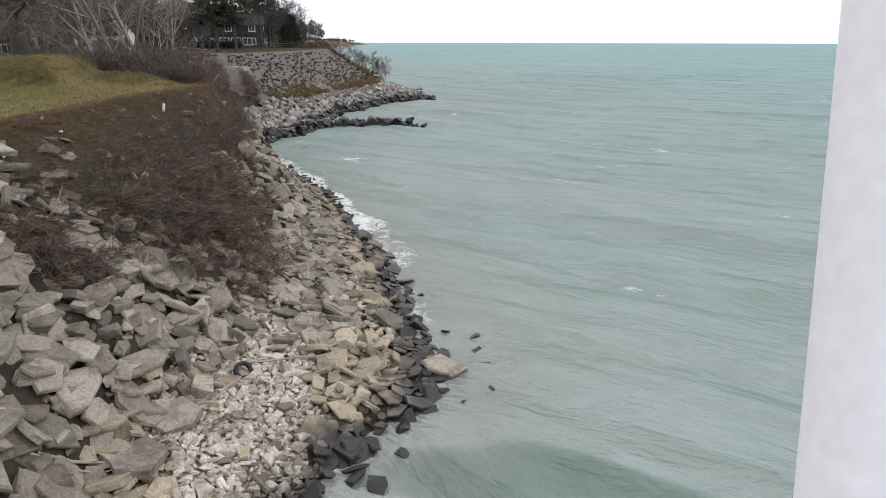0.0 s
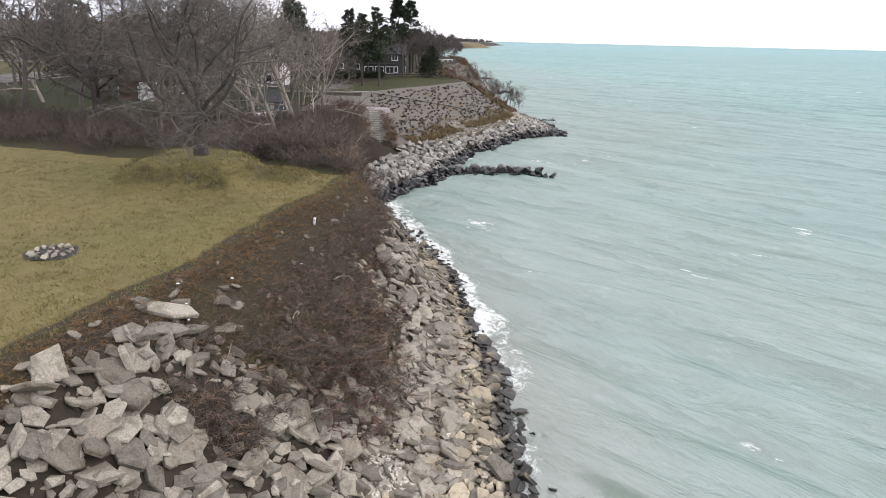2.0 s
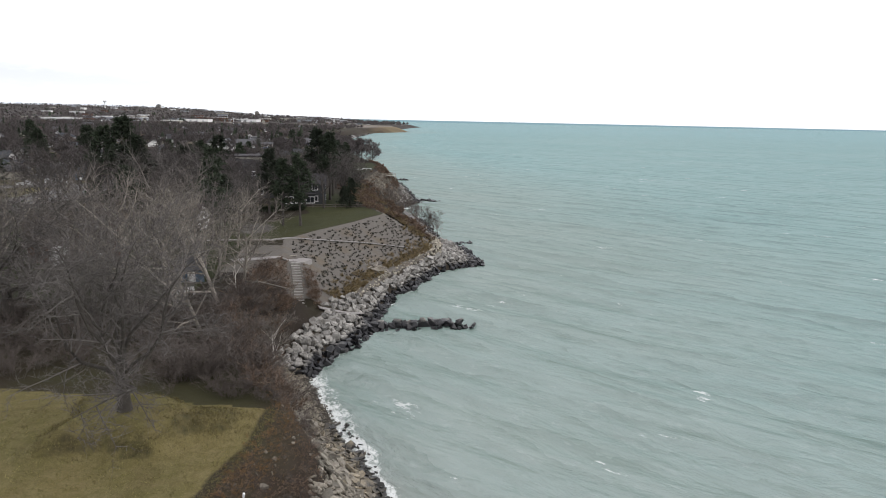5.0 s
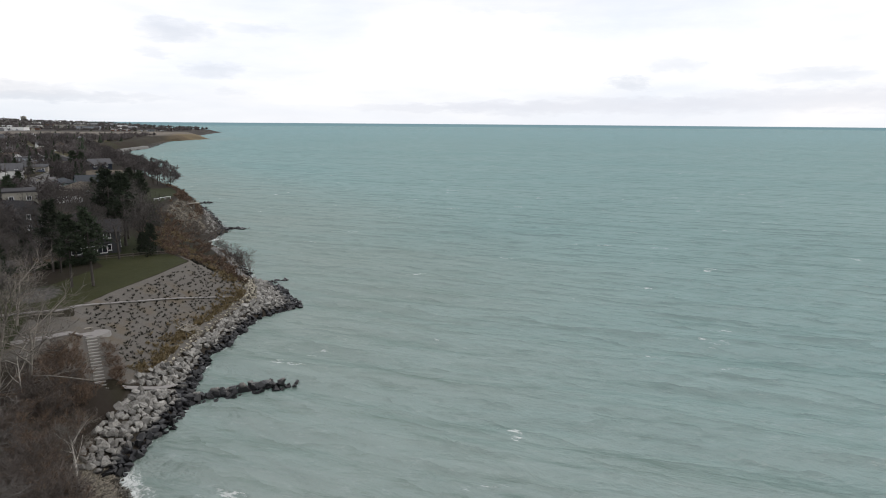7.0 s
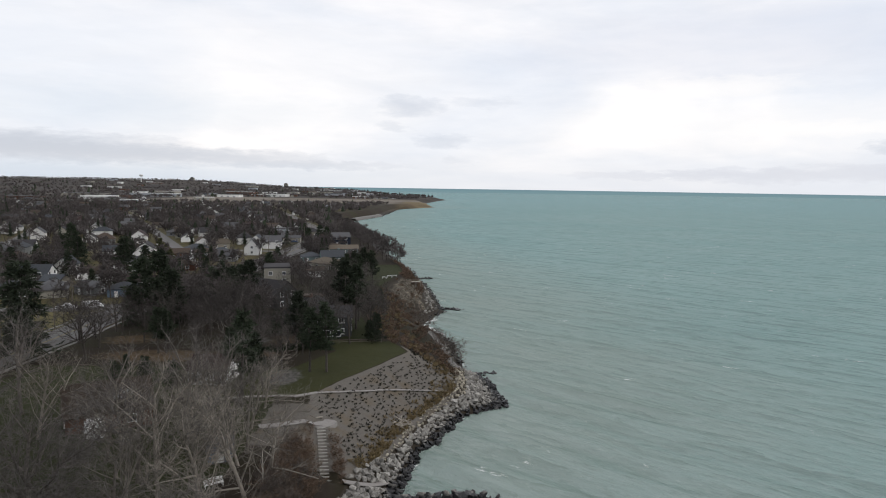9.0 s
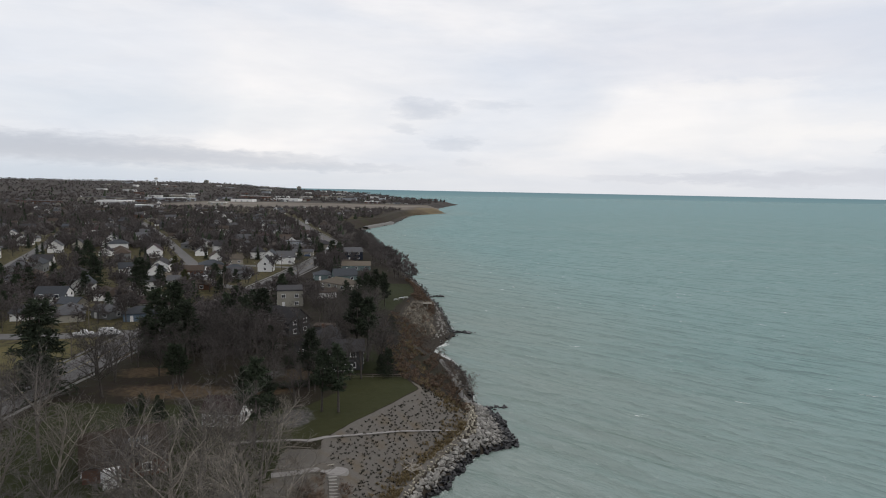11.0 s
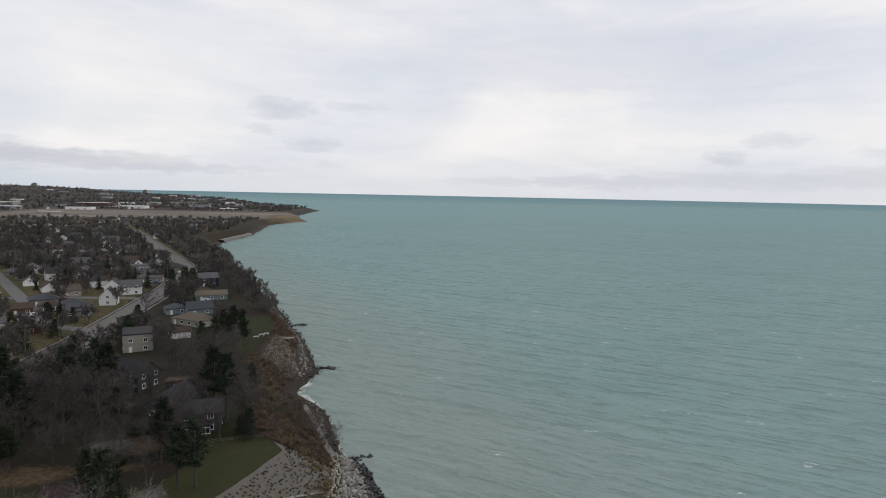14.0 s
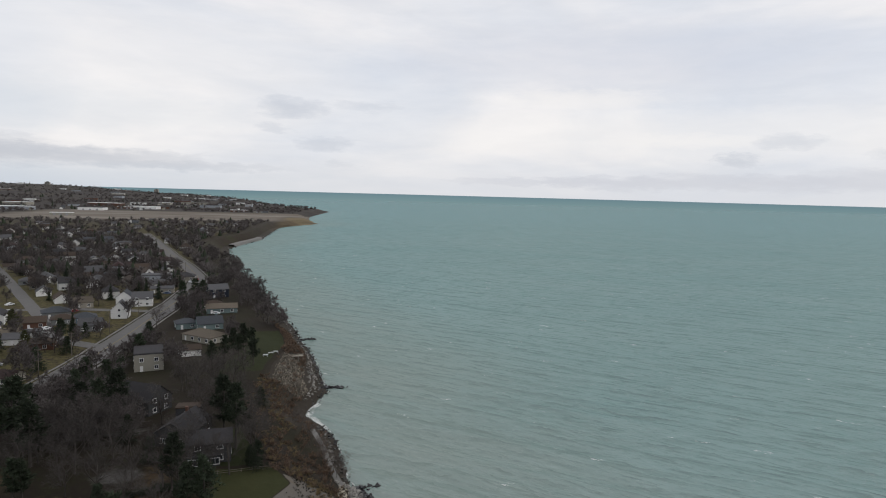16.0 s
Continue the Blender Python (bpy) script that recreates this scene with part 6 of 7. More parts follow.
        house(x, y, rng.choice((22, 112)) + rng.uniform(-6, 6), rng.uniform(8, 13), rng.uniform(7, 9), rng.choice((2.8, 3.0, 4.4, 4.8)), wl, rf, rng.choice(("gable", "gable", "hip")), rng.uniform(0.45, 0.85),
              "%s town house with a %s shingle roof" % (wl.replace("_", " "), rf), detail=False)
        made += 1


town()


def bare_field(x, y):
    """The wide cleared ground behind the town and the headland's open top."""
    return (1290 + 0.10 * (x + 300) < y < 1760 and x > -640) or (1140 < y < 1600 and x > -85)


def far_houses():
    """Small gabled houses of the distant streets, joined."""
    rng = random.Random(80)
    kinds = []
    for w, d, h, rise in ((10, 8, 3.0, 2.2), (9, 8, 4.6, 2.6), (13, 8, 3.0, 1.8), (8, 7, 3.0, 2.6)):
        g = Geo().box((0, 0, h / 2), (w, d, h), m=0)
        for s in (-1, 1):
            g.add([(s * w / 2, -d / 2, h), (s * w / 2, d / 2, h), (s * w / 2, 0, h + rise)], [(0, 1, 2)] if s > 0 else [(0, 2, 1)], 0)
            e, y0 = w / 2 + 0.4, s * (d / 2 + 0.4)
            g.add([(-e, y0, h - 0.25), (e, y0, h - 0.25), (e, 0, h + rise), (-e, 0, h + rise), (-e, y0, h - 0.05), (e, y0, h - 0.05), (e, 0, h + rise + 0.2), (-e, 0, h + rise + 0.2)],
                  [(4, 5, 6), (4, 6, 7), (0, 2, 1), (0, 3, 2), (0, 1, 5), (0, 5, 4), (1, 2, 6), (1, 6, 5), (3, 0, 4), (3, 4, 7)], 1)
            for k in (-1, 1):
                g.box((k * w * 0.25, s * (d / 2 + 0.02), 1.6), (1.4, 0.1, 1.2), m=2)
        kinds.append(g.arrays())
    for wall, roof, n in (("white", "grey", 90), ("beige", "dark", 50), ("beige", "brown", 60), ("grey", "slate", 60)):
        rows = []
        while len(rows) < n:
            y = 430 * (4.4 ** rng.random())
            x = float(crest(y)[0]) - rng.uniform(30, 120 + 0.72 * y)
            if near_road(x, y, 6) or bare_field(x, y) or any(math.hypot(x - a, y - b) < r + 4 for a, b, r in HOUSE_SPOTS):
                continue
            rows.append((rng.randrange(4), x, y, H(x, y) - 0.2, radians(rng.choice((22, 112)) + rng.uniform(-6, 6)), 1.0, 1.0))
            HOUSE_SPOTS.append((x, y, 6))
        joined("far_houses", kinds, rows, [WALLS[wall], ROOFS[roof], M_GLASSY], "distant %s houses with %s roofs" % (wall, roof), "houses")


far_houses()


def big_sheds():
    rng = random.Random(78)
    spots = [(-718, 1385, 62, 40, 8), (-830, 1300, 75, 35, 7), (-640, 1300, 40, 22, 6), (-560, 1180, 36, 20, 6), (-735, 1500, 50, 30, 7), (-830, 2000, 70, 36, 9), (-630, 2090, 60, 34, 9), (-520, 1450, 40, 22, 6), (-900, 1150, 60, 30, 7), (-735, 1700, 120, 40, 9), (-615, 2050, 90, 36, 10), (-470, 1900, 70, 30, 8), (-860, 1600, 100, 50, 9), (-330, 2100, 60, 25, 9), (-560, 1760, 60, 30, 8), (-420, 2350, 90, 30, 10)]
    for i in range(70):
        y = rng.uniform(1780, 4300)
        spots.append((-rng.uniform(120, 0.55 * y), y, rng.uniform(18, 55), rng.uniform(12, 30), rng.uniform(5, 9)))
    for x, y, w, d, h in spots:
        if x > float(crest(y)[0]) - 60:
            continue
        z = H(x, y) - 1.0
        wl = rng.choice(["white", "white", "grey", "beige", "pale_blue", "brick"])
        e = thing("warehouse", "long low %s warehouse with a flat roof" % wl.replace("_", " "), "warehouse", Matrix.Translation((x, y, z)) @ pose(0, 0, 0, 0, 0, rng.uniform(-12, 12)), "warehouses")
        part("wall", Geo().box((0, 0, h / 2), (w, d, h)), WALLS[wl], e)
        part("roof", Geo().box((0, 0, h + 0.3), (w + 0.8, d + 0.8, 0.6)), WALLS["white"] if rng.random() < 0.35 else ROOFS["grey"], e)
        for k in range(3):
            part("door", Geo().box((w * (k - 1) * 0.28, -d / 2 - 0.1, 2.2), (4.5, 0.3, 4.2)), M_METAL, e)
    for x, y, h in ((-1010, 4350, 24), (-1580, 4200, 20)):
        e = thing("tower_block", "pale tower block far off over the town", "building", Matrix.Translation((x, y, H(x, y) - 2)))
        part("wall", Geo().box((0, 0, h / 2), (26, 16, h)), WALLS["beige"], e)
        part("roof", Geo().box((0, 0, h + 1.5), (12, 8, 3)), ROOFS["grey"], e)
        for k in range(5):
            part("window_band", Geo().box((0, -8.1, h * (k + 1) / 6), (24, 0.3, 1.6)), M_GLASSY, e)
    x, y = -1500, 3300
    e = thing("water_tower", "pale water tower far off over the town", "water tower", Matrix.Translation((x, y, H(x, y))))
    part("tank", Geo().tube([(0, 0, 30), (0, 0, 32), (0, 0, 37), (0, 0, 40), (0, 0, 41)], [2, 8, 9.5, 7, 0.5], 14), WALLS["white"], e)
    part("column", Geo().tube([(0, 0, -1), (0, 0, 4), (0, 0, 31)], [4, 2, 2], 10), WALLS["white"], e)


big_sheds()


# ---------------------------------------------------------------- trees
def clear(x, y, gap=2.0):
    return not near_road(x, y, 3.6) and all(math.hypot(x - a, y - b) > r + gap - 2.5 for a, b, r in HOUSE_SPOTS)


def both(wood, crown):
    (v, t, m), (v2, t2, m2) = wood, crown
    return np.concatenate([v, v2]), np.concatenate([t, t2 + len(v)]), np.concatenate([m, m2 + 1])


TOWN_CROWNS = [both(*bare_tree(80 + i, 12, 0.2, 1.05, 5, 0.14, 0.55, 0.22, True)) for i in range(6)]


def small_spruce(seed):
    """A distant spruce: drooping sprays round a stem."""
    r, g = random.Random(seed), Geo()
    g.tube([(0, 0, -0.2), (0, 0, 10.6)], [0.2, 0.03], 4)
    for k in range(230):
        f = r.random() ** 1.4
        a, z, reach = r.uniform(0, 6.283), 0.6 + 9.8 * f, 3.2 * (1 - f) ** 0.85 * r.uniform(0.6, 1.15) + 0.25
        g.blade((math.cos(a) * reach * 0.1, math.sin(a) * reach * 0.1, z + 0.3), (math.cos(a) * reach, math.sin(a) * reach, z - 0.25 * reach), r.uniform(0.3, 0.5), (r.gauss(0, 0.4), r.gauss(0, 0.4), 1))
    return g.arrays()


SMALL_SPRUCES = [small_spruce(860 + i) for i in range(4)]


def screens(x, y):
    """Whether a tree would stand right before one of the houses that show between the crowns."""
    return any(abs(x - hx * y / hy) < r and hy - 42 < y < hy for hx, hy, r in ((-61, 240, 8), (-50, 195, 3), (-35, 172, 6), (-48, 284, 9), (-54, 308, 10), (-50, 345, 8)))


def plant_all():
    rng = random.Random(31)
    plant(OAK[0], -19.7, 42.8, 1.0, rng)
    plant(OAK[1], -40.5, 65, 1.12, rng)
    plant(OAK[1], -60, 62, 1.1, rng)
    for x, y, s in ((-47, 72, 0.95), (-52, 56, 0.8), (-30, 57, 0.72), (-34, 66, 0.85), (-70, 58, 1.0), (-26.5, 62, 0.68), (-78, 66, 1.0), (-72, 95, 1.0), (-28, 74, 0.9), (-38, 80, 0.95), (-31, 97, 1.05), (-45, 86, 1.1), (-57, 76, 1.15), (-66, 101, 1.15), (-36, 91, 1.1), (-27, 90, 0.9)):
        plant(rng.choice(NEAR), x, y, s * rng.uniform(0.95, 1.1), rng)
    for x, y, s in ((-22, 66, 0.85), (-26, 71, 0.95), (-37, 84, 1.0), (-46, 92, 1.0), (-32, 93, 0.95), (-22, 83, 0.8), (-60, 84, 1.0), (-27, 86, 0.85), (-23, 76, 0.95), (-33, 74, 1.0), (-58, 92, 1.0), (-68, 86, 1.0), (-29, 99, 0.75), (-36, 72, 0.9)):
        plant(rng.choice(PALE), x, y, s * rng.uniform(0.95, 1.1), rng)
    plant(BIRCH[0], -15.2, 70, 0.85, rng)
    plant(BIRCH[1], -16.0, 72.5, 0.8, rng)
    plant(BIRCH[0], -22, 80, 0.75, rng)
    # beside the lawn and the lake house
    for x, y, s in ((-25.2, 126.6, 0.85), (-21.8, 126.6, 0.92), (-30.5, 139, 0.9)):
        plant(PINE[rng.randrange(3)], x, y, s, rng, sz=1.05)
    for x, y, s in ((-14.2, 149.8, 0.62), (-16.2, 152.6, 0.42), (-17, 195, 0.6), (-67, 233, 0.65), (-69.6, 238.5, 0.35), (-77.3, 388.6, 1.0), (-69.8, 385, 1.15), (-65.6, 385, 1.1), (-121, 249.5, 1.45),
                    (-85.5, 131.5, 1.85), (-93, 143, 1.2), (-79.3, 166.4, 0.85), (-57.9, 181.8, 1.25), (-63, 185.5, 1.1), (-72, 214, 1.0), (-150.5, 271, 1.3), (-177, 315, 1.5), (-60, 123.5, 0.35), (-57.5, 124.5, 0.3), (-83.6, 190.4, 0.5), (-39.3, 156.7, 0.6), (-41.4, 128, 0.75)):
        plant(SPRUCE[rng.randrange(3)], x, y, s, rng)
    for x, y, s in ((-69.6, 162.3, 1.6), (-65, 158, 1.25), (-76, 166, 1.4), (-55, 186, 1.2), (-60.3, 138.3, 0.8), (-58.7, 138.6, 0.8), (-102.2, 281, 0.8), (-105, 285, 0.8), (-99.5, 284, 0.7), (-29.3, 262, 0.9), (-33, 258, 0.85),
                    (-26, 256, 0.85), (-30, 250, 0.8), (-23.8, 241, 0.8), (-34, 244, 0.85), (-38, 238, 0.8), (-45, 108, 0.6), (-52, 113, 0.5), (-57, 113, 0.45)):
        plant(PINE[rng.randrange(3)], x, y, s, rng, sz=0.85)
    for x, y, s in ((-33.5, 108.5, 1.1), (-33, 114.5, 0.7)):
        plant(PINE[rng.randrange(3)], x, y, s, rng)
    for x, y, s in ((-38, 106, 0.8), (-48, 97, 0.75), (-57, 97, 0.8), (-39, 101, 0.75), (-29, 107, 0.75)):
        plant(rng.choice(PALE + TALL[:2]), x, y, s, rng)
    for x, y, s in ((-27.5, 146, 0.9), (-30, 149, 0.95), (-24.5, 148.5, 0.75), (-32.5, 141, 0.9), (-29, 138, 0.8), (-35, 150, 1.0)):
        plant(rng.choice(TALL), x, y, s, rng)
    for x, y, s in ((-20.5, 163, 1.15), (-17.5, 167, 0.95), (-24, 168, 1.2), (-21, 173, 1.0), (-28, 166, 1.0), (-15.8, 161, 0.9), (-31, 157, 1.0), (-19, 179, 1.0)):
        plant(PINE[rng.randrange(3)] if x in (-20.5, -24) else rng.choice(TALL), x, y, s, rng)
    for x, y, s in ((-80, 112, 1.0), (-84, 121, 0.95), (-77, 103, 0.9), (-87, 101, 1.0), (-83, 92, 1.0), (-92, 112, 1.0)):
        plant(rng.choice(TALL), x, y, s, rng)
    plant(OLIVE[0], -128, 300, 0.9, rng)
    plant(OLIVE[0], -108, 262, 0.8, rng)
    for x, y, s in ((-16.6, 157, 1.15), (-20, 147.5, 1.1), (-30.2, 197, 1.1), (-25, 205, 1.1), (-33, 212, 1.1), (-28, 220, 1.0), (-38, 205, 1.1), (-42, 215, 1.1), (-25.5, 228, 1.1), (-33, 230, 1.0),
                    (-40, 224, 1.0), (-22, 190, 1.0), (-27, 183, 1.05), (-42, 182, 1.0), (-47, 171, 0.9), (-50.4, 156, 0.8), (-40.8, 143, 0.7), (-34.5, 143, 0.8), (-52, 142, 0.9), (-68, 176, 1.0),
                    (-72.4, 131.8, 1.35), (-75, 142, 1.2), (-62, 147, 1.25), (-54, 153, 1.3), (-48, 160, 1.25), (-46, 141, 1.15), (-38, 157, 1.2), (-57, 168, 1.3), (-64, 172, 1.2), (-36, 165, 1.2), (-82, 147, 1.2), (-79, 158, 1.1), (-44, 175, 1.2), (-80, 150, 1.0), (-97.2, 167, 0.7), (-73, 200, 1.0), (-66, 207, 0.9), (-77, 225, 1.0), (-73, 309, 1.1),
                    (-65.6, 331, 0.8), (-76, 88, 1.0), (-38, 132, 0.9), (-31, 128, 0.9), (-56, 150, 0.9), (-60, 165, 0.9)):
        if not screens(x, y):
            plant(rng.choice(TALL), x, y, s * rng.uniform(0.8, 0.95), rng)
    for i in range(26):
        y = rng.uniform(143, 225)
        x = rng.uniform(-86, float(crest(y)[0]) - (12 if y < 140 else 9))
        if screens(x, y) or not clear(x, y, 1.0) or (111 < y < 150 and x > float(crest(y)[0]) - 15):
            continue
        plant(rng.choice(TALL + PALE[:1]), x, y, rng.uniform(0.65, 0.95), rng)
    # the tall row on the bluff farther on, and the birches at the water
    for i in range(26):
        y = rng.uniform(300, 480)
        x = float(crest(y)[0]) - rng.uniform(-3, 12)
        plant(rng.choice(LIGHT), x, y, rng.uniform(0.8, 1.1), rng)
    for i in range(30):
        y = rng.uniform(470, 660)
        x = float(crest(y)[0]) + rng.uniform(-4, 22)
        plant(rng.choice(LIGHT), x, y, rng.uniform(0.8, 1.1), rng)
    for x, y in ((-0.5, 168), (0.2, 171.5), (1.6, 164), (3.4, 161.5), (4.4, 160.0), (-2.5, 176), (2.4, 167), (-7, 186), (-4, 181), (6.6, 157.6), (5.2, 163)):
        plant(SAPLING[rng.randrange(2)], x, y, rng.uniform(0.6, 0.9), rng)
    # street and garden trees; those farther off are joined
    made, far, firs = 0, [], []
    while made < 1250:
        y = 165 * (6.0 ** rng.random())
        x = float(crest(y)[0]) - rng.uniform(20, 90 + 0.55 * y)
        if not clear(x, y) or (y < 260 and x > -46) or screens(x, y) or (x < -94 and y < 420 and rng.random() < 0.6) or (-132 < x < -90 and 140 < y < 192):
            continue
        made += 1
        s = rng.uniform(0.6, 1.0)
        if rng.random() < 0.22:
            if y < 300:
                plant(rng.choice(SPRUCE), x, y, s, rng)
            else:
                firs.append((rng.randrange(4), x, y, H(x, y), rng.uniform(0, 6.28), s * 1.1, 1.0))
        elif y < 205:
            plant(rng.choice(LIGHT), x, y, s, rng)
        else:
            far.append((rng.randrange(len(TOWN_CROWNS)), x, y, H(x, y), rng.uniform(0, 6.28), s, 1.0))
    joined("town_trees", TOWN_CROWNS, far, [M_BARK, M_TWIG], "leafless brown trees among the houses", "trees")
    joined("town_conifers", SMALL_SPRUCES, firs, M_NEEDLE, "dark green conifers among the houses", "trees")


plant_all()


def far_woods():
    rng = random.Random(79)
    kinds = []
    for i in range(6):
        r = random.Random(900 + i)
        g = Geo()
        g.tube([(0, 0, -1), (0, 0, 4)], [0.35, 0.25], 3)
        for k in range(16):
            a, el = r.uniform(0, 6.283), r.uniform(0.1, 1.4)
            d = np.array((math.cos(a) * math.cos(el), math.sin(a) * math.cos(el), math.sin(el)))
            g.needle((0, 0, 3.0), tuple(np.array((0, 0, 3.2)) + d * r.uniform(4, 7)), 0.75)
        kinds.append(g.arrays())
    cone = Geo()
    cone.tube([(0, 0, 0.5), (0, 0, 3), (0, 0, 6), (0, 0, 10)], [2.6, 2.2, 1.4, 0.1], 7)
    cone = cone.arrays()
    bare, dark = [], []
    for i in range(8200):
        y = 430 * (10.6 ** (rng.random() ** 0.95))
        xm = float(crest(y)[0])
        x = xm - (10 + rng.random() ** 1.2 * (140 + 0.62 * y))
        if near_road(x, y, 3) or bare_field(x, y) or any(math.hypot(x - a, y - b) < r for a, b, r in HOUSE_SPOTS):
            continue
        if y > 1600 and (int(x / 90) * 7 + int(y / 160) * 3) % 5 == 0 and x < -100:
            continue
        row = (rng.randrange(6), x, y, H(x, y) - 0.3, rng.uniform(0, 6), rng.uniform(0.8, 1.3) * (1.0 if y < 1500 else 1.3), rng.uniform(0.6, 0.95))
        if rng.random() < 0.07:
            dark.append((0, *row[1:]))
        else:
            bare.append(row)
    joined("far_woods", kinds, bare, M_TWIG, "leafless brown trees over the distant town", "woods")
    joined("far_conifers", [cone], dark, M_NEEDLE, "dark conifers over the distant town", "woods")


far_woods()


# ---------------------------------------------------------------- things on the shore and lawn
def shore_things():
    rng = random.Random(51)
    # old car tyre lying among the cobbles
    e = thing("tyre", "old black car tyre lying on pale cobbles", "tyre", Matrix.Translation((-3.8, 19.1, H(-3.8, 19.1) + 0.24)) @ pose(0, 0, 0, 52, 0, 35))
    g, prof, n = Geo(), [], 28
    for r, z in ((0.19, -0.085), (0.215, -0.10), (0.275, -0.098), (0.305, -0.07), (0.312, 0.0), (0.305, 0.07), (0.275, 0.098), (0.215, 0.10), (0.19, 0.085), (0.20, 0.0)):
        prof.append((r, z))
    v, t, m = [], [], len(prof)
    for i in range(n):
        a = 2 * math.pi * i / n
        for k, (r, z) in enumerate(prof):
            rr = r - (0.012 if i % 2 and 2 < k < 6 else 0)
            v.append((math.cos(a) * rr, math.sin(a) * rr, z))
    for i in range(n):
        for k in range(m):
            a, b = i * m + k, i * m + (k + 1) % m
            c, d = ((i + 1) % n) * m + k, ((i + 1) % n) * m + (k + 1) % m
            t += [(a, c, d), (a, d, b)]
    part("tread", g.add(v, t), M_RUBBER, e)
    # driftwood
    def stick(x, y, ang, ln, r, lift=0.1, rise=0.15):
        g = Geo()
        pts = []
        for i in range(6):
            s = i / 5
            px, py = x + math.cos(ang) * ln * (s - 0.5), y + math.sin(ang) * ln * (s - 0.5)
            pts.append((px + rng.uniform(-0.05, 0.05) * ln * 0.4, py + rng.uniform(-0.05, 0.05) * ln * 0.4, H(px, py) + lift + rise * s))
        g.tube(pts, [r * (1 - 0.12 * i) for i in range(6)], 6, cap=True)
        for k in range(2):
            i = rng.randrange(1, 5)
            q = Vector(pts[i])
            w = Vector((rng.gauss(0, 1), rng.gauss(0, 1), 0.6)).normalized()
            g.needle(tuple(q), tuple(q + w * ln * 0.22), r * 0.6)
        tagged(new("driftwood", g.mesh("driftwood", M_DRIFT)), "bleached grey driftwood stick on the stones", "driftwood", "driftwood on the shore")
    for x, y, a, ln, r in ((-4.6, 19.9, 1.3, 2.6, 0.05), (-2.6, 20.2, 0.3, 2.8, 0.045), (-1.4, 21.2, 0.55, 1.7, 0.10), (-5.0, 16.8, 1.0, 2.2, 0.05), (-6.2, 14.6, 0.7, 3.2, 0.05), (-6.6, 13.9, 0.5, 2.8, 0.04),
                           (-4.9, 20.6, 2.0, 1.2, 0.03), (-4.2, 18.0, 1.1, 2.0, 0.045), (-5.6, 15.0, 0.2, 1.6, 0.06), (-3.3, 34.6, 1.9, 1.5, 0.05), (-2.7, 33.6, 0.4, 2.6, 0.05), (-8.6, 27.2, 1.6, 1.4, 0.03),
                           (-9.9, 22.4, 1.7, 0.9, 0.03), (-7.6, 33.4, 1.1, 2.2, 0.05), (-6.9, 52.0, 1.9, 4.5, 0.05), (-7.8, 53.5, 2.2, 4.0, 0.04), (-8.8, 50.6, 1.2, 3.0, 0.05)):
        stick(x, y, a, ln, r)
    for i in range(16):
        stick(-6.4 + rng.gauss(0, 0.8), 113.4 + rng.gauss(0, 1.0), rng.uniform(0, 3.1), rng.uniform(1.8, 3.6), rng.uniform(0.06, 0.12), 0.55 + rng.uniform(0, 0.4))
    # white plastic pipe and litter
    tagged(new("drain_pipe", Geo().tube([(-10.2, 36.4, H(-10.2, 36.4) - 0.1), (-10.1, 36.3, H(-10.2, 36.4) + 0.38)], [0.075, 0.075], 10, cap=True).mesh("drain_pipe", M_PLASTIC)),
           "short white plastic pipe sticking out of the bank", "pipe")
    for x, y in ((-11.9, 23.4), (-11.5, 22.6), (-11.2, 26.4), (-12.6, 24.2), (-9.4, 31.0)):
        v, t, m = chunk(rng.randrange(999), 0.18, 0.12, 0.06, 9)
        tagged(new("litter", tri_mesh("litter", v + np.array((x, y, H(x, y) + 0.28)), t, m, M_PLASTIC)), "scrap of pale plastic caught in the brambles", "litter", "litter on the bank")
    # long thin slab ledges at the head of the rubble
    for x, y, ln, a in ((-12.7, 20.3, 2.6, 25), (-12.0, 21.6, 2.2, 10), (-11.4, 22.2, 1.6, 40), (-12.4, 22.6, 2.8, 15)):
        v, t, m = slab(rng.randrange(999), ln, ln * 0.4, 0.22)
        ob = new("concrete_slab", tri_mesh("concrete_slab", v, t, m, M_SLAB))
        ob.matrix_basis = Matrix.Translation((x, y, H(x, y) + 0.1)) @ pose(0, 0, 0, rng.uniform(-8, 8), rng.uniform(2, 16), a)
        tagged(ob, "long flat concrete slab at the head of the rubble", "slab", "large slabs")
    # large slabs that stand out on the bank
    for x, y, lx, ly, a, tilt in ((-7.2, 15.6, 2.0, 1.2, 20, 14), (-6.4, 17.6, 2.1, 0.9, -12, 10), (-7.8, 18.9, 1.9, 0.9, 8, 8), (-5.8, 20.2, 2.1, 0.8, -18, 6), (-8.6, 17.0, 1.7, 1.2, 35, 18), (-5.6, 14.6, 2.0, 1.5, 30, 22),
                                  (-9.0, 15.2, 1.7, 1.4, 50, 20), (-6.6, 21.6, 1.3, 0.9, 0, 8), (-7.6, 21.2, 1.2, 0.8, 10, 10), (-9.9, 18.2, 1.6, 1.0, 25, 12), (-10.6, 16.4, 1.5, 1.1, 60, 15), (-4.7, 17.9, 1.5, 1.1, 70, 12),
                                  (-8.2, 13.4, 2.2, 1.4, 10, 16), (-10.4, 13.6, 1.9, 1.3, 40, 20), (-6.4, 12.4, 2.0, 1.6, 65, 14)):
        v, t, m = slab(rng.randrange(999), lx, ly, rng.uniform(0.2, 0.34))
        n = slope_normal(x, y).lerp(Vector((0, 0, 1)), 0.45)
        ob = new("concrete_slab", tri_mesh("concrete_slab", v, t, m, M_SLAB))
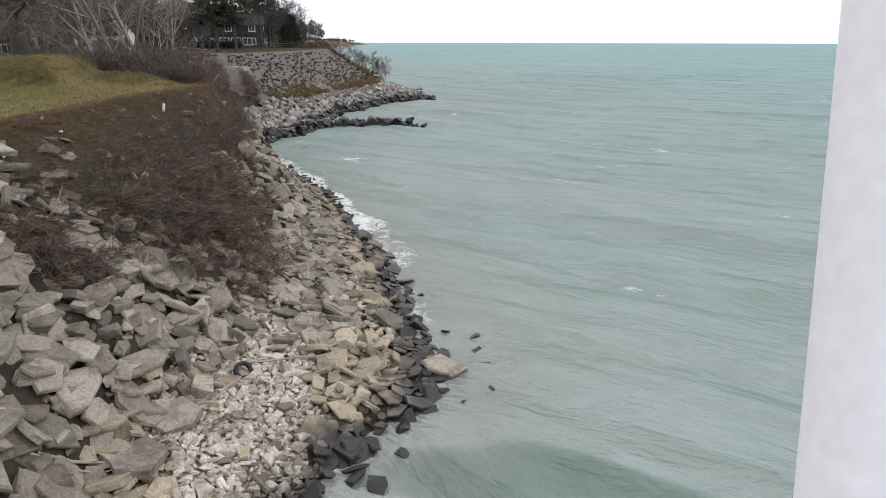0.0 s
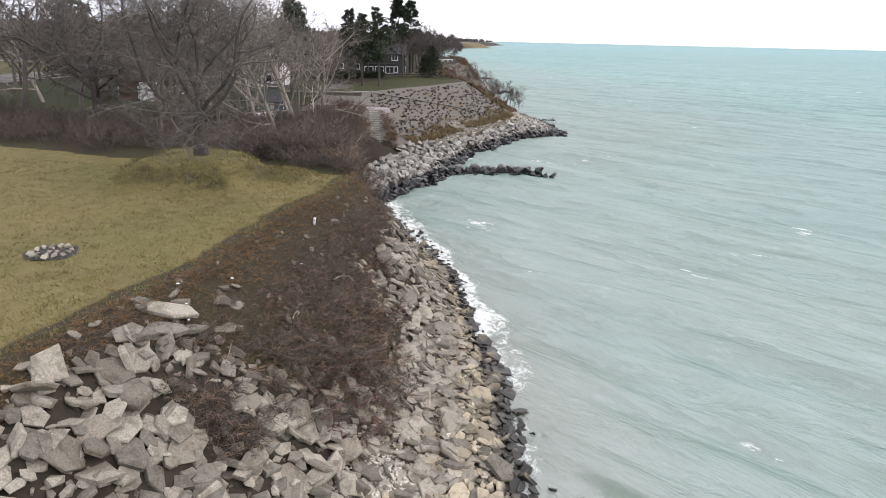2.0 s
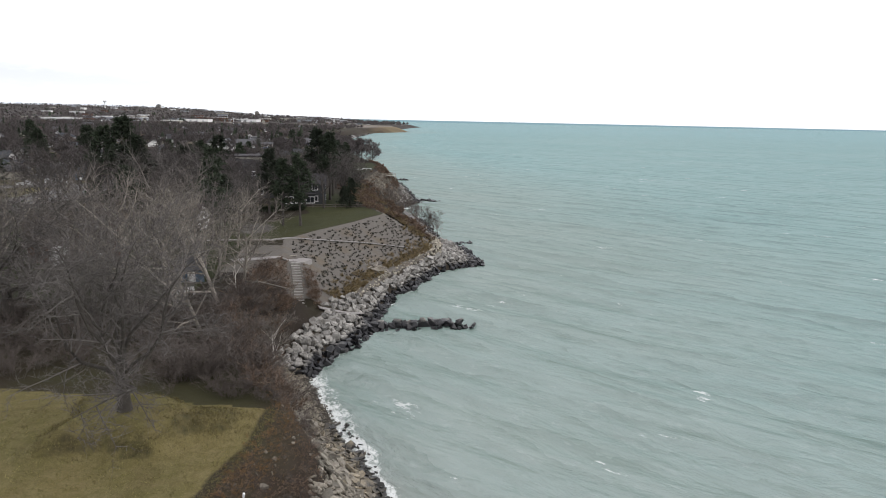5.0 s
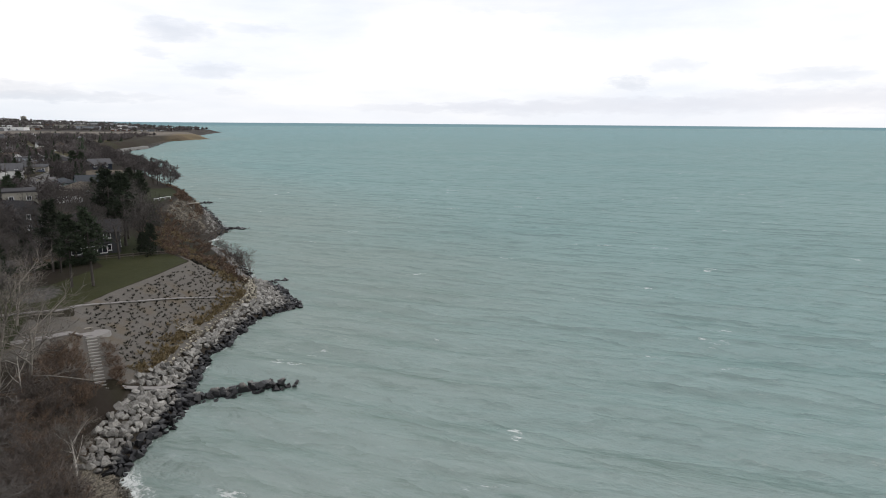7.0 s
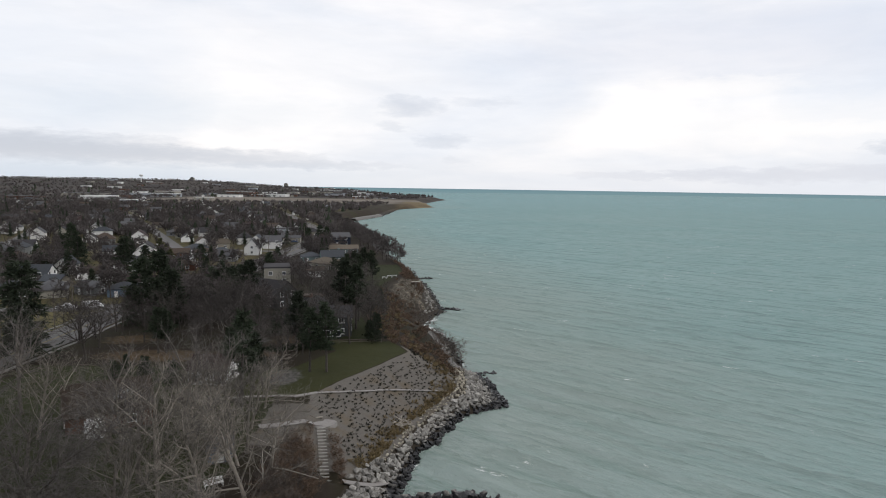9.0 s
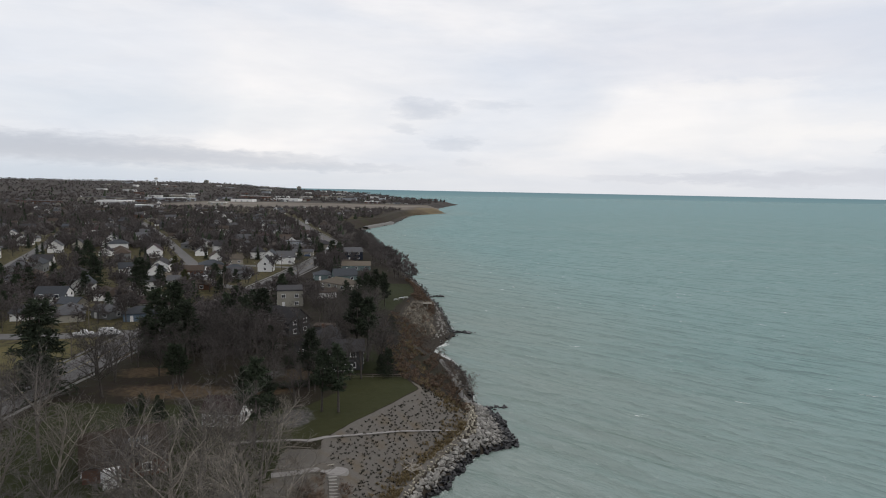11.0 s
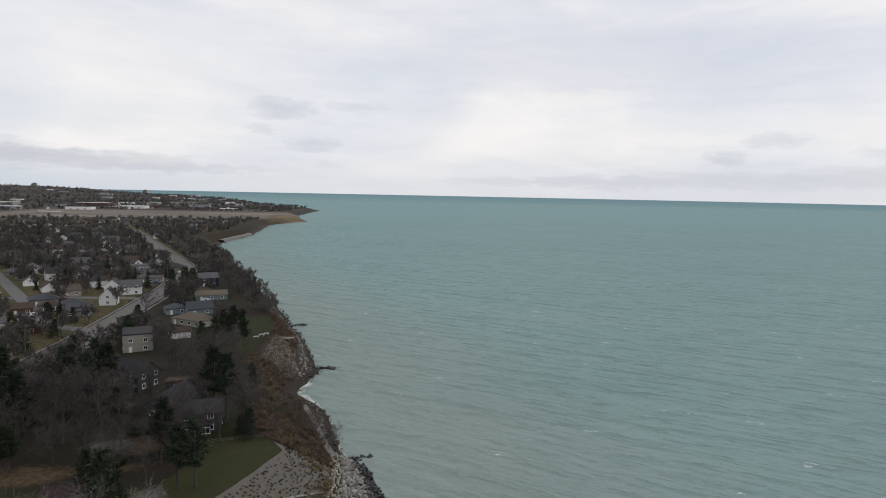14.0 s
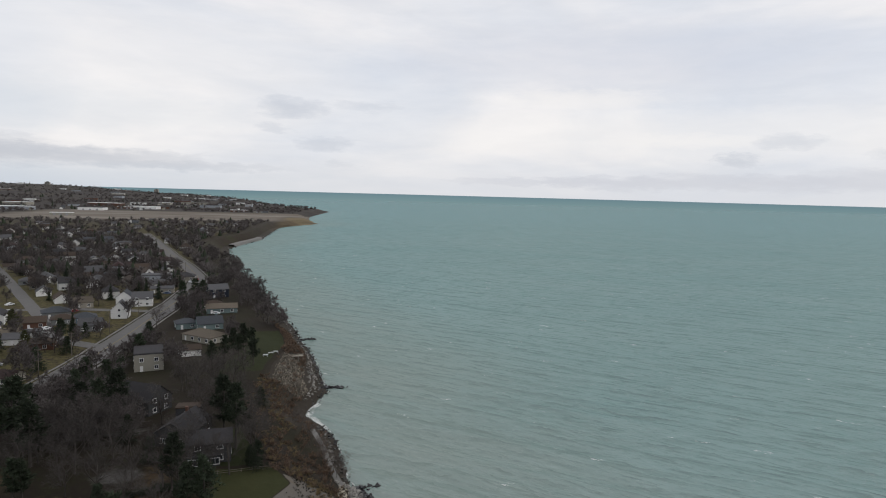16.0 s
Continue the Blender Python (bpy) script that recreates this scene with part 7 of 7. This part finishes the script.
        ob.matrix_basis = Matrix.Translation((x, y, H(x, y) + 0.28)) @ n.to_track_quat("Z", "Y").to_matrix().to_4x4() @ pose(0, 0, 0, rng.uniform(-6, 6), tilt - 12, a)
        tagged(ob, "large broken slab of old concrete on the bank", "slab", "large slabs")
    # fire pit on the lawn
    e = thing("fire_pit", "ring of pale stones round grey ash on the lawn", "fire pit", Matrix.Translation((-20.0, 27.0, H(-20, 27))))
    g = Geo()
    v = [(0, 0, 0.05)] + [(math.cos(a) * 1.15 * rng.uniform(0.9, 1.1), math.sin(a) * 1.15 * rng.uniform(0.9, 1.1), 0.03) for a in np.linspace(0, 2 * math.pi, 20, endpoint=False)]
    part("ash", g.add(v, [(0, 1 + i, 1 + (i + 1) % 20) for i in range(20)]), ROOFS["dark"], e, "charred grey ash bed")
    for i in range(15):
        a = 2 * math.pi * i / 15
        ob = part("stone", rng.choice(PALE_MESHES), None, e)
        ob.matrix_basis = Matrix.Translation((math.cos(a) * 0.85, math.sin(a) * 0.85, 0.1)) @ pose(0, 0, 0, 0, 0, rng.uniform(0, 360)) @ Matrix.Diagonal((0.36, 0.34, 0.3, 1))
    for i in range(8):
        ob = part("ember_stone", rng.choice(PALE_MESHES), None, e)
        ob.matrix_basis = Matrix.Translation((rng.uniform(-0.5, 0.5), rng.uniform(-0.5, 0.5), 0.08)) @ Matrix.Scale(0.2, 4)
    # unidentified white strip near the starting camera; the mast and its base are made up
    mx, my = 2.547, 0.772
    e = thing("near_white_strip", "tall slightly leaning white strip close to the camera, built as a mast", "mast", Matrix.Translation((mx, my, -0.9)))
    part("pole", Geo().tube([(0, 0, 0), (-0.024, 0.019, 0.4), (-0.82, 0.66, 13.7), (-0.843, 0.677, 14.1)], [0.24, 0.21, 0.21, 0.12], 24, cap=True), M_WHITE, e, "", True)
    part("base", Geo().tube([(0, 0, -0.2), (0, 0, 0.25), (0, 0, 0.3)], [0.5, 0.5, 0.3], 16, cap=True), M_CONCRETE, e)
    # low fence at the top of the planted slope
    e = thing("garden_fence", "low dark wooden fence along the lawn", "fence")
    line = [(-25, 147.2), (-20, 148.0), (-15, 148.8), (-10.5, 149.2)]
    for (x0, y0), (x1, y1) in zip(line, line[1:]):
        for s in (0, 0.5):
            x, y = x0 + (x1 - x0) * s, y0 + (y1 - y0) * s
            part("post", Geo().box((x, y, H(x, y) + 0.45), (0.12, 0.12, 1.1)), M_WOOD, e)
        for hgt in (0.35, 0.8):
            part("rail", Geo().tube([(x0, y0, H(x0, y0) + hgt), (x1, y1, H(x1, y1) + hgt)], [0.05, 0.05], 5), M_WOOD, e)
    # wooden deck on the bank farther on
    e = thing("lake_deck", "weathered pale timber deck with railings on the bank", "deck", Matrix.Translation((-9.4, 263, H(-9.4, 263) + 1.3)) @ pose(0, 0, 0, 0, 0, 8))
    for i in range(9):
        part("board", Geo().box((0, -1.2 + i * 0.3, 0), (6, 0.27, 0.06)), M_DRIFT, e)
    for sx in (-2.9, -1, 1, 2.9):
        part("post", Geo().box((sx, -1.3, -0.4), (0.14, 0.14, 3.0)), M_DRIFT, e)
    for hgt in (0.55, 1.0):
        part("rail", Geo().box((0, -1.3, hgt), (6, 0.08, 0.1)), M_DRIFT, e)
    # pale seawall far along the shore
    g = Geo()
    ys = np.linspace(845, 985, 15)
    for a, b in zip(ys, ys[1:]):
        xa, xb = float(shore(a)), float(shore(b))
        g.quad((xa - 7, a, 3.4), (xb - 7, b, 3.4), (xb - 1, b, 3.0), (xa - 1, a, 3.0)).quad((xa - 1, a, 3.0), (xb - 1, b, 3.0), (xb + 1, b, -0.5), (xa + 1, a, -0.5)).quad((xa - 7, a, 3.4), (xa - 9, a, 1.0), (xb - 9, b, 1.0), (xb - 7, b, 3.4))
    tagged(new("seawall", g.mesh("seawall", M_CONCRETE)), "pale concrete seawall along the distant shore", "seawall", kind="structure")
    # hedge, garden path, stepping stones and bench by the houses
    twigs = [shrub(470 + i, 1.3, 12, 0.5, 0.05, 40) for i in range(3)]
    row = []
    for i in range(46):
        f = i / 45
        x, y = -43.5 + 19.2 * f + rng.gauss(0, 0.2), 137.2 + 7.4 * f + rng.gauss(0, 0.2)
        row.append((i % 3, x, y, H(x, y), rng.uniform(0, 6), rng.uniform(0.9, 1.15), 1.0))
    joined("hedge", twigs, row, M_NEEDLE, "low dark evergreen hedge between two gardens", "hedge")
    ribbon("garden_path", [(-38.3, 109.8), (-34, 111), (-30.4, 111.8), (-26.5, 112), (-24.6, 111.8)], 0.8, 0.02, M_PATH, "narrow pale gravel path to the houses", "path", step=1.0)
    for i in range(9):
        f = i / 8
        x, y = -36.4 + 5.6 * f, 96.5 - 2.0 * f + 0.3 * math.sin(5 * f)
        v, t, m = slab(600 + i, 0.75, 0.6, 0.12)
        tagged(new("stepping_stone", tri_mesh("stepping_stone", v + np.array((x, y, H(x, y) + 0.05)), t, m, M_STEP)), "flat pale stepping stone laid in the grass", "stone", "stepping stones")
    e = thing("garden_bench", "white slatted garden bench on the grass under trees", "bench", Matrix.Translation((-28.2, 79.6, H(-28.2, 79.6))) @ pose(0, 0, 0, 0, 0, 35))
    for k in range(4):
        part("seat_slat", Geo().box((0, -0.3 + 0.14 * k, 0.45), (2.4, 0.11, 0.04)), M_TRIM, e)
        part("back_slat", Geo().box((0, 0.28 + 0.03 * k, 0.58 + 0.13 * k), (2.4, 0.04, 0.10)), M_TRIM, e)
    for sx in (-1.1, 1.1):
        for sy in (-0.28, 0.26):
            part("leg", Geo().box((sx, sy, 0.22), (0.08, 0.08, 0.45)), M_TRIM, e)
        part("armrest", Geo().box((sx, 0, 0.68), (0.08, 0.62, 0.05)), M_TRIM, e)
    # chairs and table on the bluff
    for x, y in ((-18.6, 256.5), (-16.8, 258.2), (-20.4, 253.0)):
        e = thing("lawn_table", "pale garden table on the bluff lawn", "table", Matrix.Translation((x, y, H(x, y))))
        part("top", Geo().box((0, 0, 0.74), (1.8, 0.9, 0.06)), M_PLASTIC, e)
        for sx in (-0.8, 0.8):
            for sy in (-0.35, 0.35):
                part("leg", Geo().box((sx, sy, 0.36), (0.06, 0.06, 0.74)), M_PLASTIC, e)


shore_things()


# ---------------------------------------------------------------- vehicles and street furniture
PAINT = {k: simple(k + "_car_paint", c, 0.03, 1.0, 0.3, 0, spec=0.5) for k, c in {"white": (0.62, 0.63, 0.64), "silver": (0.35, 0.36, 0.37), "black": (0.02, 0.02, 0.022), "red": (0.20, 0.02, 0.02), "blue": (0.04, 0.07, 0.14)}.items()}
PROFILES = {
    "car": (4.5, 1.8, [(-2.2, 0.3), (-2.25, 0.75), (-1.9, 0.95), (-1.3, 1.0), (-0.8, 1.42), (0.6, 1.45), (1.2, 1.0), (2.0, 0.88), (2.25, 0.6), (2.2, 0.3)], [(-1.15, 1.02), (-0.76, 1.36), (0.55, 1.39), (1.02, 1.02)]),
    "van": (5.6, 2.0, [(-2.75, 0.4), (-2.8, 1.2), (-2.7, 2.1), (1.2, 2.15), (1.75, 1.45), (2.6, 1.15), (2.8, 0.8), (2.75, 0.4)], [(0.1, 1.4), (0.1, 1.95), (1.1, 1.98), (1.6, 1.42)]),
    "pickup": (5.5, 1.95, [(-2.7, 0.45), (-2.75, 1.05), (-0.75, 1.1), (-0.7, 1.75), (0.7, 1.78), (1.2, 1.15), (2.5, 1.05), (2.7, 0.7), (2.65, 0.45)], [(-0.6, 1.15), (-0.58, 1.66), (0.62, 1.68), (1.02, 1.15)]),
}


def vehicle(kind, col, x, y, yaw, label):
    length, width, side, glass = PROFILES[kind]
    e = thing(kind if kind != "car" else "car", label, kind, Matrix.Translation((x, y, H(x, y) + 0.17)) @ pose(0, 0, 0, 0, 0, yaw), "parked vehicles")

    def extrude(pts, w, inset=0.0):
        g = Geo()
        n = len(pts)
        top = max(p[1] for p in pts)
        v = [(px, s * (w / 2 - (0.16 if pz > 1.1 else 0.0)), pz) for s in (-1, 1) for px, pz in pts]
        cx, cz = sum(p[0] for p in pts) / n, sum(p[1] for p in pts) / n
        v += [(cx, -w / 2, cz * 0.8), (cx, w / 2, cz * 0.8)]
        t = []
        for i in range(n):
            j = (i + 1) % n
            t += [(i, j, n + j), (i, n + j, n + i), (2 * n, j, i), (2 * n + 1, n + i, n + j)]
        return g.add(v, t)

    part("body", extrude(side, width), PAINT[col], e)
    part("glass", extrude(glass, width - 0.02), M_GLASSY, e)
    for sx in (-0.3, 0.3):
        for sy in (-1, 1):
            w = part("wheel", Geo().tube([(sx * length, sy * (width / 2 - 0.2), 0.33), (sx * length, sy * (width / 2 + 0.02), 0.33)], [0.34, 0.34], 14, cap=True), M_RUBBER, e)
            part("rim", Geo().tube([(sx * length, sy * (width / 2), 0.33), (sx * length, sy * (width / 2 + 0.04), 0.33)], [0.2, 0.18], 10, cap=True), M_METAL, w)


vehicle("van", "white", -99.8, 186.6, 16, "white work van parked on the side street")
vehicle("pickup", "white", -106.4, 184.6, 16, "white pickup truck parked behind a van")
for k, (x, y, yaw, col) in enumerate(((-96.6, 217.5, 20, "black"), (-62, 388, 60, "silver"), (-83, 468, 95, "red"), (-85.5, 455, 95, "silver"), (-52, 341, 10, "white"), (-98, 319, 100, "black"), (-101, 362, 10, "silver"),
                                      (-119, 309, 60, "white"), (-124, 306, 60, "silver"), (-132, 296, 60, "black"), (-112, 248, 20, "silver"), (-118, 214, 20, "white"), (-127, 213, 100, "black"), (-93.5, 396, 5, "black"),
                                      (-90, 408, 5, "blue"), (-122, 352, 20, "red"), (-160, 372, 60, "white"), (-152, 352, 60, "silver"), (-178, 395, 60, "black"))):
    vehicle("car", col, x, y, yaw, "%s car parked by the houses" % col)


def street_poles():
    for x, y in ((-96.2, 203), (-95.4, 160), (-76.5, 214), (-93.5, 236), (-77.2, 238), (-92.2, 262), (-90, 300), (-88.6, 340), (-87, 385), (-94.8, 128), (-108, 190.5), (-126, 189), (-150, 186), (-88, 430), (-97, 500), (-96.8, 90)):
        z = H(x, y)
        e = thing("utility_pole", "weathered wooden utility pole with a crossarm", "utility pole", Matrix.Translation((x, y, z)), "utility poles")
        part("pole", Geo().tube([(0, 0, -0.3), (0, 0, 9.2)], [0.15, 0.10], 8, cap=True), M_WOOD, e)
        part("crossarm", Geo().box((0, 0, 8.6), (2.2, 0.12, 0.14), 0.3), M_WOOD, e)
        for s in (-0.9, 0.9):
            part("insulator", Geo().tube([(s * math.cos(0.3), s * math.sin(0.3), 8.65), (s * math.cos(0.3), s * math.sin(0.3), 8.85)], [0.05, 0.03], 6), M_METAL, e)


street_poles()
